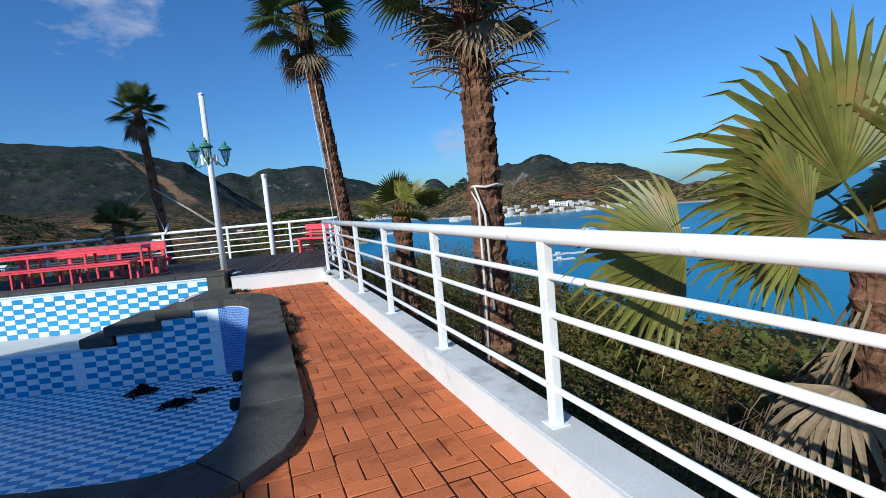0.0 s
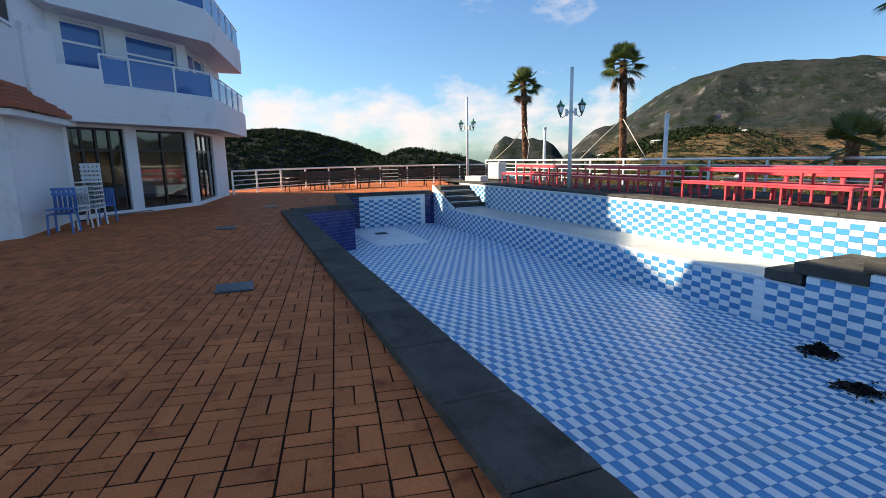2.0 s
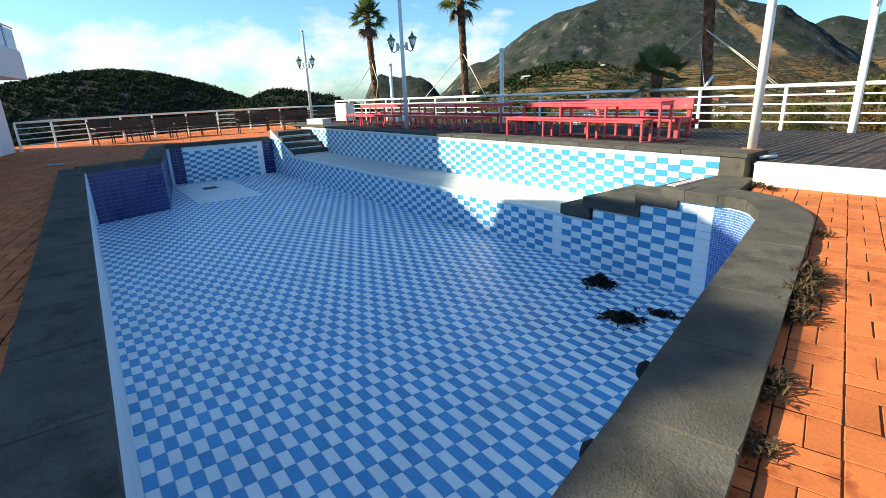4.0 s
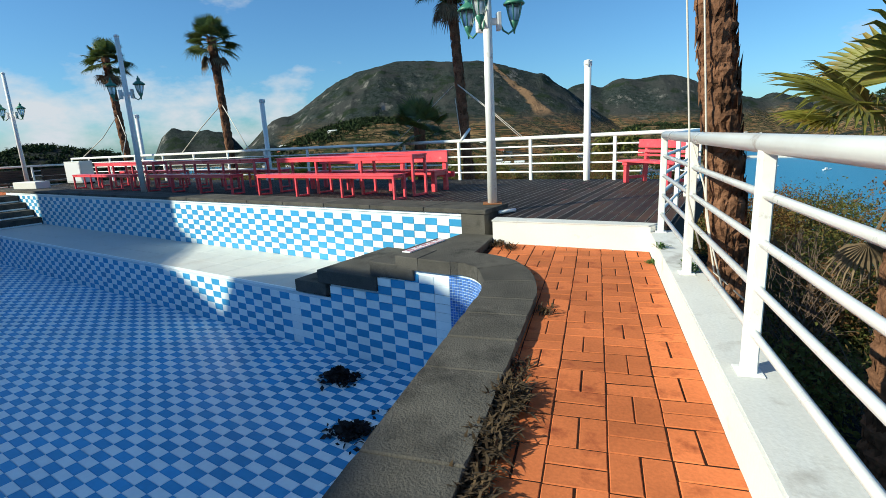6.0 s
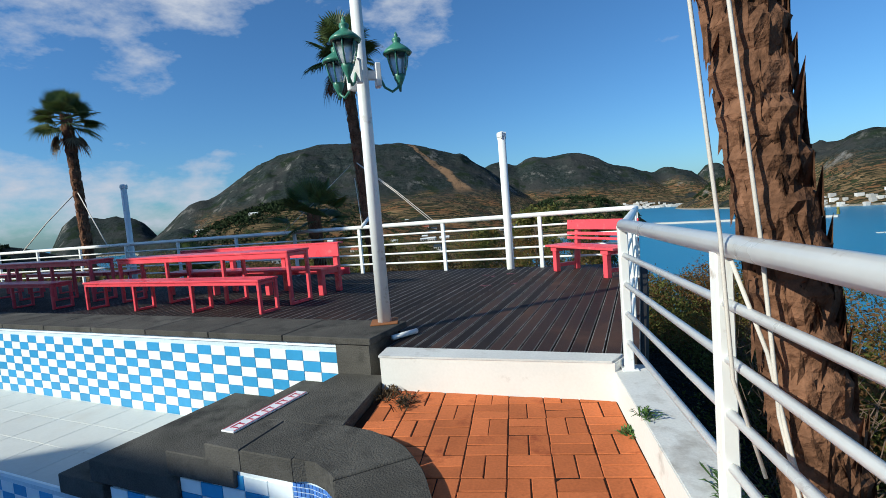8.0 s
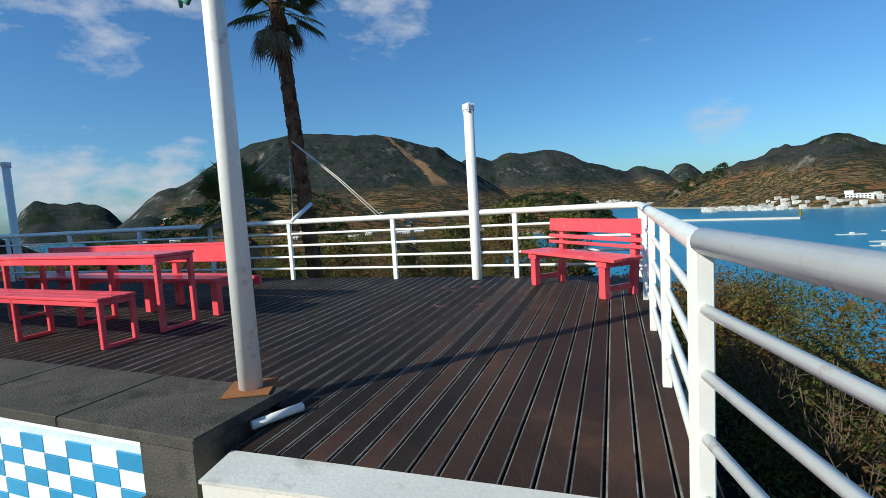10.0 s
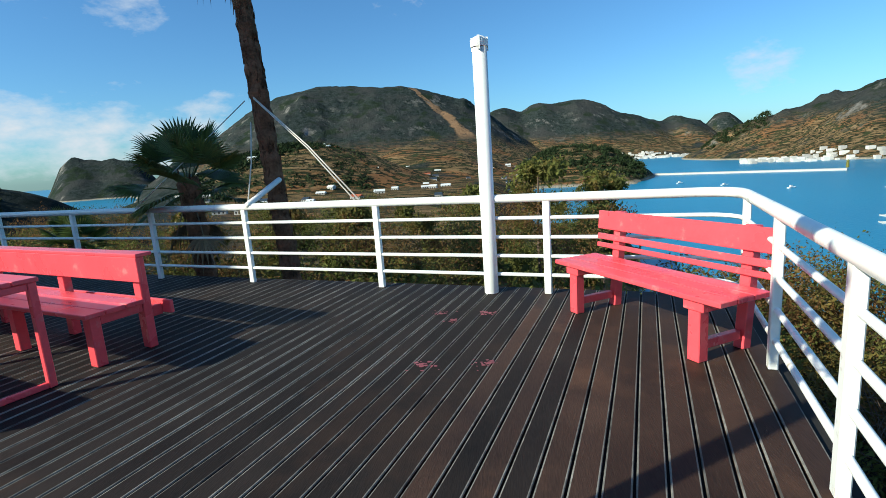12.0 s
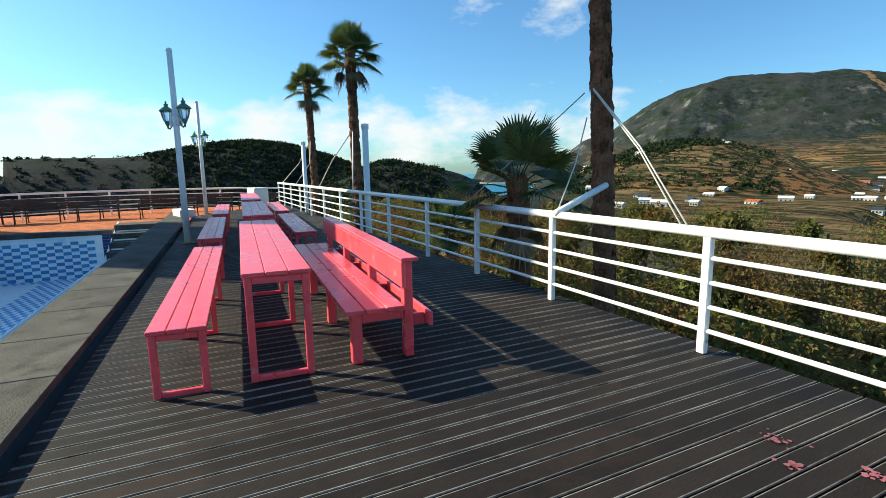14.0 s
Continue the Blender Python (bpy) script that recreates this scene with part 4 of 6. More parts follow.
# ---- far terrace: iron benches, box, steps ----
def iron_bench():
    t = thing("iron_bench", "dark slatted garden bench with cast iron ends", "bench", "dark garden benches")
    for i in range(5):
        plank("seat_slat", t, M["wood_dark"], 0, 1.4, 0.04 + i * 0.088, 0.118 + i * 0.088, 0.395, 0.430)
    for i in range(5):
        plank("back_slat", t, M["wood_dark"], 0, 1.4, 0.465 + i * 0.02, 0.495 + i * 0.02, 0.47 + i * 0.085, 0.545 + i * 0.085)
    for x in (0.03, 1.33):
        bm = bmesh.new()
        tube(bm, [(x + .02, 0.02, 0), (x + .02, 0.08, 0.2), (x + .02, 0.03, 0.39), (x + .02, 0.45, 0.39), (x + .02, 0.56, 0.86)], 0.022, 6)
        tube(bm, [(x + .02, 0.5, 0), (x + .02, 0.44, 0.2), (x + .02, 0.45, 0.39)], 0.022, 6)
        tube(bm, [(x + .02, 0.03, 0.39), (x + .02, 0.02, 0.60), (x + .02, 0.5, 0.63)], 0.018, 6)
        part("end_frame", bm, M["iron"], t, "cast iron bench end")
    return t


ib = iron_bench()
ib.matrix_world = pose(-21.6, 6.9, 0.0, 0, 0, 62)
for x, y, a in ((-22.6, 5.2, 70), (-23.4, 3.3, 80), (-23.6, 1.5, 88), (-24.2, 4.3, 250), (-22.4, 8.2, 235), (-24.4, 2.0, 262), (-23.9, -0.1, 95), (-21.0, 8.4, 50)):
    copy_thing(ib, pose(x, y, 0.0, 0, 0, a))

t = thing("switch_box", "pale grey box standing at the deck's end", "box", at=(-19.2, 8.6, Z_DECK))
bm = bmesh.new()
bevel_box(bm, -0.4, 0.4, -0.25, 0.25, 0.06, 0.85, 0.015)
part("body", bm, M["box_grey"], t)
bm = bmesh.new()
bevel_box(bm, -0.36, 0.36, -0.262, -0.252, 0.12, 0.8, 0.003)
part("door", bm, M["frame_white"], t)
bm = bmesh.new()
bevel_box(bm, -0.38, 0.38, -0.23, 0.23, 0.0, 0.059, 0.005)
part("plinth", bm, M["under"], t)
t = thing("stone_block", "low white block at the head of the pool steps", "block", at=(*pool(LEN - 0.3, T_DECK + 0.5), Z_UPPER - 0.02))
bm = bmesh.new()
bevel_box(bm, -0.5, 0.5, -0.22, 0.22, 0.02, 0.24, 0.015)
part("block", bm, M["white_wall"], t)


# ---- the hotel building ----
def wall_run(bm, a, b, z0, z1, th=0.25, mi=0):
    a, b = Vector(a), Vector(b)
    d = (b - a).normalized()
    n = Vector((-d.y, d.x)) * th             # thickness goes inwards
    prism(bm, [tuple(a), tuple(b), tuple(b + n), tuple(a + n)], z0, z1, mi)


bd = thing("hotel", "white rendered hotel with blue glass balconies beside the terrace", "building")
# the first three corners are placed to fit the roof's shadow on the pool
WING = [(-13.3, -20.0), (-13.15, -12.6), (-14.35, -9.4), (-17.4, -8.4), (-18.3, -6.9), (-19.6, -4.9), (-24.3, -2.6), (-33.0, -7.0), (-33.0, -20.0)]
GF = 2.45                                    # underside of the first balcony
# walls that have no openings
for a, b in zip(WING[5:], WING[6:] + WING[:1]):
    if a == WING[5]:
        continue
    bm = bmesh.new()
    wall_run(bm, a, b, 0, 8.3)
    part("wall", bm, M["render_w"], bd)
for k in (0, 1, 2):
    bm = bmesh.new()
    wall_run(bm, WING[k], WING[k + 1], 0, 8.3)
    part("wall", bm, M["render_w"], bd)
# unseen slab, its outline and height chosen for the shadow edge it casts
bm = bmesh.new()
prism(bm, WING[:4] + [(-20.0, -9.5), (-33.0, -14.0), (-33.0, -20.0)], 8.25, 8.45)
part("roof", bm, M["render_w"], bd, "unseen flat white roof slab shaped for its shadow edge")
bm = bmesh.new()
prism(bm, [(-17.4, -8.45), (-18.3, -6.95), (-19.6, -4.95), (-22.0, -4.0), (-24.0, -9.5), (-20.0, -9.4)], 5.85, 6.0)
part("roof", bm, M["render_w"], bd)
# out of view; corner and height are set to shade the deck wall
bm = bmesh.new()
prism(bm, [(-20.3, -5.4), (-24.2, -3.0), (-32.9, -7.4), (-32.9, -12.9)], 5.9, 17.0)
part("upper_storeys", bm, M["render_w"], bd, "unseen upper storeys sized to shade the pool's far part")
bm = bmesh.new()
prism(bm, [(-17.2, -9.2), (-18.0, -7.2), (-19.5, -5.3), (-24.0, -3.2), (-28, -6), (-22, -12)], 0.02, 0.05)
part("inner_floor", bm, M["room"], bd)
bm = bmesh.new()
wall_run(bm, (-18.0, -12.0), (-23.5, -8.5), 0.05, 5.8)
wall_run(bm, (-23.5, -8.5), (-28.0, -5.5), 0.05, 5.8)
part("inner_wall", bm, M["room"], bd)


def bay(a, b, z0, z1, cols, frame="frame_dark", door=False, side=0.28, sill=0.12):
    """A wall bay with a big framed window: side piers, sill, head and a grid of bars with panes."""
    a, b = Vector(a), Vector(b)
    ln = (b - a).length
    d = (b - a).normalized()
    ang = math.degrees(math.atan2(d.y, d.x))
    m = pose(a.x, a.y, 0, 0, 0, ang)
    for x0, x1, q0, q1 in ((0, side, z0, z1), (ln - side, ln, z0, z1), (side, ln - side, z0, z0 + sill), (side, ln - side, z1 - 0.08, z1)):
        bm = bmesh.new()
        box(bm, x0, x1, 0, 0.25, q0, q1, m)
        part("wall", bm, M["render_w"], bd)
    w = thing("window", "", "")
    w.parent = bd
    for key in ("label", "category"):
        if key in w:
            del w[key]
    x0, x1, q0, q1 = side, ln - side, z0 + sill, z1 - 0.08
    bm = bmesh.new()
    for x in [x0 + (x1 - x0) * i / cols for i in range(cols + 1)]:
        box(bm, x - 0.035, x + 0.035, 0.08, 0.15, q0, q1, m)
    for z in (q0 + 0.03, q1 - 0.03, q0 + (q1 - q0) * 0.74):
        box(bm, x0, x1, 0.083, 0.147, z - 0.03, z + 0.03, m)
    part("window_frame", bm, M[frame], w, "dark bronze window frame" if frame == "frame_dark" else "white window frame")
    for i in range(cols):
        bm = bmesh.new()
        xa, xb = x0 + (x1 - x0) * i / cols + 0.035, x0 + (x1 - x0) * (i + 1) / cols - 0.035
        box(bm, xa, xb, 0.112, 0.118, q0 + 0.06, q1 - 0.06, m)
        p = part("pane", bm, M["glass" if frame == "frame_dark" else "glass_blue"], w)
        p.visible_shadow = False


bay((-17.4, -8.4), (-18.3, -6.9), 0, GF, 4, side=0.10)
bay((-18.3, -6.9), (-19.6, -4.9), 0, GF, 2)
bay((-19.6, -4.9), (-22.2, -3.62), 0, GF, 4, side=0.12)
bm = bmesh.new()
wall_run(bm, (-22.2, -3.62), (-24.3, -2.6), 0, 5.9)
part("wall", bm, M["render_w"], bd)
for k in range(1):                           # upper floors behind the balconies
    z0 = 3.36 + 2.6 * k
    for a, b, c in (((-17.4, -8.4), (-18.3, -6.9), 2), ((-18.3, -6.9), (-19.6, -4.9), 2), ((-19.6, -4.9), (-22.2, -3.62), 3)):
        bay(a, b, z0 - 0.9, z0 + 1.7, 1 if c == 2 else 2, "frame_white", side=0.32, sill=0.55)
for k in range(2):                           # balconies
    zb = GF + 2.6 * k
    line = [(-15.6, -8.9), (-16.6, -8.35), (-17.45, -6.75), (-18.75, -4.35), (-24.0, -1.75)]
    back = [(-24.3, -2.55), (-19.58, -4.86), (-18.28, -6.86), (-17.38, -8.36), (-15.8, -9.0)]
    bm = bmesh.new()
    prism(bm, line + back, zb, zb + 0.14)
    slab = part("balcony_slab", bm, M["render_w"], bd)
    if k == 0:                               # the glass begins past a solid stepped end
        line = line[:2] + [(-17.09, -7.42)] + line[2:]
    for seg, (a, b) in enumerate(zip(line, line[1:])):
        bm = bmesh.new()
        blind = (k == 0 and seg < 2) or (k == 1 and seg < 1)
        wall_run(bm, a, b, zb + 0.141, zb + ((1.95, 1.30)[seg] if blind else 0.92), 0.16)
        part("balcony_parapet", bm, M["render_w"], slab)
        if blind:
            continue
        d = (Vector(b) - Vector(a))
        n = max(1, round(d.length / 1.25))
        for i in range(n):
            p, q = Vector(a) + d * (i / n), Vector(a) + d * ((i + 1) / n)
            e = d.normalized()
            inn = Vector((-e.y, e.x)) * 0.06
            bm = bmesh.new()
            prism(bm, [tuple(p + e * 0.03 + inn), tuple(q - e * 0.03 + inn), tuple(q - e * 0.03 + inn * 1.2), tuple(p + e * 0.03 + inn * 1.2)], zb + 0.97, zb + 1.62)
            part("balcony_glass", bm, M["glass_blue"], slab, "blue tinted balcony glass")
            bm = bmesh.new()
            c = p + inn
            box(bm, c.x - 0.025, c.x + 0.025, c.y - 0.025, c.y + 0.025, zb + 0.92, zb + 1.70)
            part("balcony_post", bm, M["frame_white"], slab)
        o = Vector((-d.normalized().y, d.normalized().x)) * 0.06
        for z in (1.68, 0.95):
            bm = bmesh.new()
            tube(bm, [(a[0] + o.x, a[1] + o.y, zb + z), (b[0] + o.x, b[1] + o.y, zb + z)], 0.026, 8)
            part("balcony_rail", bm, M["frame_white"], slab)
# low wing window and tiled eave
eave = None
E1, E2, E3 = Vector((-12.55, -12.8, 2.5)), Vector((-13.75, -9.15, 2.5)), Vector((-17.3, -8.0, 2.52))
T1, T2 = Vector((-15.2, -13.2, 3.95)), Vector((-15.7, -9.62, 3.75))
for lo_a, lo_b, hi_a, hi_b in ((E1, E2, T1, T2), (E2, E3, T2, T2 + Vector((-0.4, 0.1, 0)))):
    for i in range(13):
        bm = bmesh.new()
        q0, q1 = i / 13, min(1.0, (i + 1.25) / 13)
        c = [lo_a.lerp(hi_a, q0), lo_b.lerp(hi_b, q0), lo_b.lerp(hi_b, q1), lo_a.lerp(hi_a, q1)]
        up = Vector((0, 0, 0.05))
        bot = [bm.verts.new(v - up * 0.6) for v in c]
        top = [bm.verts.new(v + up * k) for v, k in zip(c, (1, 1, 0.1, 0.1))]
        bm.faces.new(bot[::-1])
        bm.faces.new(top)
        for u in range(4):
            bm.faces.new((bot[u], bot[(u + 1) % 4], top[(u + 1) % 4], top[u]))
        bmesh.ops.recalc_face_normals(bm, faces=bm.faces)
        if eave is None:
            eave = part("eave_roof", bm, M["roof"], bd, "red-brown tiled hip roof over the low wing")
        else:
            part("tile_course", bm, M["roof"], eave)
bm = bmesh.new()
prism(bm, [(-12.65, -12.8), (-13.82, -9.24), (-17.2, -8.1), (-17.4, -8.45), (-14.4, -9.45), (-13.2, -12.8)], 2.34, 2.455)
bmesh.ops.recalc_face_normals(bm, faces=bm.faces)
part("eave_soffit", bm, M["render_w"], bd)
# small upper window in the stair wall
wu = pose(-14.9, -9.215, 4.25, 0, 0, 162)
bm = bmesh.new()
for x0, x1, z0, z1 in ((-0.42, -0.36, 0, 0.55), (0.36, 0.42, 0, 0.55), (-0.42, 0.42, 0.55, 0.61), (-0.48, 0.48, -0.06, 0)):
    box(bm, x0, x1, -0.04, 0.06, z0, z1, wu)
part("small_window_frame", bm, M["frame_white"], bd)
bm = bmesh.new()
box(bm, -0.36, 0.36, -0.02, 0.02, 0.0, 0.55, wu)
part("small_window_pane", bm, M["frame_dark"], bd, "dark window pane")
wn2 = pose(-16.2, -8.84, 1.0, 0, 0, 159)
bm = bmesh.new()
for x0, x1, z0, z1 in ((-0.45, -0.38, 0, 1.1), (0.38, 0.45, 0, 1.1), (-0.45, 0.45, 1.1, 1.18), (-0.5, 0.5, -0.08, 0), (-0.03, 0.03, 0, 1.1)):
    box(bm, x0, x1, -0.02, 0.06, z0, z1, wn2)
part("small_window_frame", bm, M["frame_white"], bd)
bm = bmesh.new()
box(bm, -0.38, 0.38, -0.01, 0.02, 0.0, 1.1, wn2)
part("small_window_pane", bm, M["frame_dark"], bd, "dark window pane")


def stacked_chairs(x, y, rz, mat, n, label):
    t = thing("chair_stack", label, "chairs", "stacked plastic chairs", (x, y, 0.0), rz)
    for i in range(n):
        z = 0.10 * i
        bm = bmesh.new()
        bevel_box(bm, -0.22, 0.22, -0.22, 0.22, 0.40 + z, 0.425 + z, 0.008)
        seat = part("seat", bm, M[mat], t)
        bm = bmesh.new()
        bevel_box(bm, -0.22, 0.22, 0.195, 0.23, 0.78 + z, 0.84 + z, 0.006)
        back = part("backrest", bm, M[mat], t)
        for k in range(5):
            bm = bmesh.new()
            bevel_box(bm, -0.2 + k * 0.09, -0.14 + k * 0.09, 0.2, 0.225, 0.427 + z, 0.779 + z, 0.004)
            part("slat", bm, M[mat], back)
        if i == 0:
            for px, py in ((-0.2, -0.2), (0.2, -0.2), (-0.2, 0.2), (0.2, 0.2)):
                bm = bmesh.new()
                tube(bm, [(px * 1.1, py * 1.1, 0), (px, py, 0.40)], 0.02, 6)
                part("leg", bm, M[mat], t)


stacked_chairs(-15.75, -8.15, 60, "plastic", 7, "tall stack of white plastic chairs against the hotel wall")
stacked_chairs(-15.2, -8.5, 50, "plastic", 2, "short stack of white plastic chairs by the wall")
stacked_chairs(-16.35, -7.9, 30, "plastic_b", 1, "blue plastic chair beside the stacked chairs")
stacked_chairs(-14.62, -8.72, 70, "plastic_b", 2, "blue plastic chairs stacked by the wall")


# ---- land, sea and hills ----
SEA = -60.0
#        azimuth, distance, elevation of the top, half width (degrees), depth (m), power
HILLS = [(17.0, 2200, 7.95, 16.2, 560, 3.4), (2.0, 2900, 4.2, 5.5, 400, 2), (-6.8, 3000, 5.15, 7.6, 420, 2),
         (-12.0, 3000, 3.2, 4.2, 330, 2), (-16.7, 3100, 2.45, 3.2, 260, 2.4), (-20.3, 4200, 2.4, 2.4, 240, 2), (-32.4, 1850, 4.25, 4.9, 300, 2), (-38.5, 1950, 2.4, 7.5, 300, 2.5),
         (-25.4, 1950, 2.40, 5.4, 240, 2), (-49.0, 1500, -0.6, 6.0, 120, 2), (-21.3, 1900, 0.75, 2.8, 110, 2.6), (-6.0, 1020, 0.05, 6.6, 120, 3),
         (24.5, 900, 2.2, 13.0, 190, 2), (11.0, 1200, 0.9, 10.0, 260, 2), (31.5, 1700, 1.2, 4.2, 260, 2), (36.0, 1500, 0.2, 3.0, 200, 2),
         (43.2, 2350, 2.25, 3.0, 220, 5), (40.6, 2300, 1.9, 2.6, 220, 3), (34.0, 2080, 2.5, 3.8, 260, 2), (-2.8, 2950, 4.55, 4.4, 400, 2), (-28.6, 1930, 3.15, 3.8, 260, 2), (53.8, 330, 0.0, 14.0, 70, 3),
         (70.5, 420, 3.05, 21.0, 130, 2), (88.0, 400, 1.4, 30.0, 120, 2), (56.0, 360, 0.35, 8.0, 80, 2),
         (105.0, 420, 1.6, 16.0, 120, 4), (150.0, 500, 3.0, 40.0, 160, 2), (-150.0, 500, 2.0, 40.0, 160, 2)]


def smooth(a, b, x):
    k = np.clip((x - a) / (b - a), 0, 1)
    return k * k * (3 - 2 * k)


def land(az, r):
    """Height of the land, in numpy arrays: azimuth in degrees (left is positive), distance from the terrace."""
    base = -3.0 - 0.36 * np.clip(r - 12, 0, 45) - 0.075 * np.clip(r - 57, 0, 180) - 0.012 * np.clip(r - 240, 0, 900)
    sea = smooth(-9, -15, az) * smooth(70, 190, r)
    sea = np.maximum(sea, smooth(4, -4, az) * smooth(240, 330, r) * smooth(900, 800, r))
    sea = np.maximum(sea, np.exp(-((az - 6) / 3.2) ** 2 - ((r - 480) / 70) ** 2))
    sea = np.maximum(sea, smooth(38.5, 41, az) * smooth(54, 50, az) * smooth(700, 1100, r))
    sea = np.maximum(sea, smooth(0, -6, az) * smooth(1150, 1300, r) * smooth(2250, 2050, r))
    sea = np.maximum(sea, smooth(3200, 3900, r))
    sea = np.maximum(sea, smooth(50, 56, az) * smooth(600, 900, r))
    z = base * (1 - sea) + (SEA - 14) * sea
    tot = np.zeros_like(r)
    for a, d, el, w, dep, p in HILLS:
        top = d * math.tan(radians(el)) + 2 - SEA
        da = (az - a + 180) % 360 - 180
        fall = np.exp(-np.abs(da / w) ** p) * np.exp(-((r - d) / dep) ** 2)
        tot = tot + (top * fall) ** 7
    hill = tot ** (1 / 7)
    k = smooth(2, 16, hill)
    return np.maximum(z, SEA + hill) * k + z * (1 - k)


def grid_noise(x, y, seed):
    """Smooth noise between 0 and 1 over a unit grid."""
    tab = np.random.RandomState(seed).rand(256, 256)
    i, j = np.floor(x).astype(int), np.floor(y).astype(int)
    u, v = x - i, y - j
    u, v = u * u * (3 - 2 * u), v * v * (3 - 2 * v)
    i0, i1, j0, j1 = i % 256, (i + 1) % 256, j % 256, (j + 1) % 256
    return (tab[i0, j0] * (1 - u) + tab[i1, j0] * u) * (1 - v) + (tab[i0, j1] * (1 - u) + tab[i1, j1] * u) * v


def ridges(x, y, size, seed=0):
    """Spurs and gullies: sharp crests at five scales, bent by a slow warp; about -0.5 to 0.5."""
    wx = (grid_noise(x / size, y / size, seed + 50) - 0.5) * size * 0.9
    wy = (grid_noise(x / size, y / size, seed + 51) - 0.5) * size * 0.9
    out, amp = np.zeros_like(x), 1.0
    for o in range(5):
        f = 2.05 ** o / size
        n = 1 - np.abs(2 * grid_noise((x + wx) * f + 7.3 * o, (y + wy) * f - 3.1 * o, seed + o) - 1)
        out, amp = out + (n * n - 0.45) * amp, amp * 0.52
    return out * 0.55


def site_drop(x, y, z):
    """Flat under the terrace; a steep bank begins outside the railings."""
    d = np.maximum(np.maximum(x - 0.6, (y - (5.4 - 0.236 * x)) * 0.97 - 0.4), 0)
    left = np.maximum(-27.5 - x, 0)
    d = np.maximum(d, np.where(y > -6, left, 0))
    near = -1.25 - 0.26 * np.minimum(d, 8) - 0.55 * np.maximum(d - 8, 0)
    k = smooth(14, 34, d)
    return np.where(d <= 0, -2.3, near * (1 - k) + z * k)


az_list = np.concatenate([np.arange(-56, 96, 0.25), np.arange(96, 304, 2.0)])
rr_list = np.concatenate([np.arange(0.5, 40, 1.3), np.geomspace(41, 330, 80), np.geomspace(334, 3500, 230), np.geomspace(3560, 4600, 14)])
AZ, RR = np.meshgrid(az_list, rr_list, indexing="ij")
X, Y = -np.sin(np.radians(AZ)) * RR, np.cos(np.radians(AZ)) * RR
Z = land((AZ + 180) % 360 - 180, RR)
amp = np.clip((Z - SEA) / 200, 0, 1.0) * smooth(250, 1100, RR) * (0.25 + 0.75 * smooth(370, 250, Z - SEA))
Z = Z + ridges(X, Y, 480.0) * amp * 85 + (ridges(X, Y, 130.0, 9) * 9 * smooth(0.02, 0.2, amp))
Z = site_drop(X, Y, Z)
na, nr = AZ.shape
verts = np.stack([X, Y, Z], -1).reshape(-1, 3)
ii, jj = np.meshgrid(np.arange(na), np.arange(nr - 1), indexing="ij")
i2 = (ii + 1) % na
faces = np.stack([ii * nr + jj, i2 * nr + jj, i2 * nr + jj + 1, ii * nr + jj + 1], -1).reshape(-1, 4)[:, ::-1]


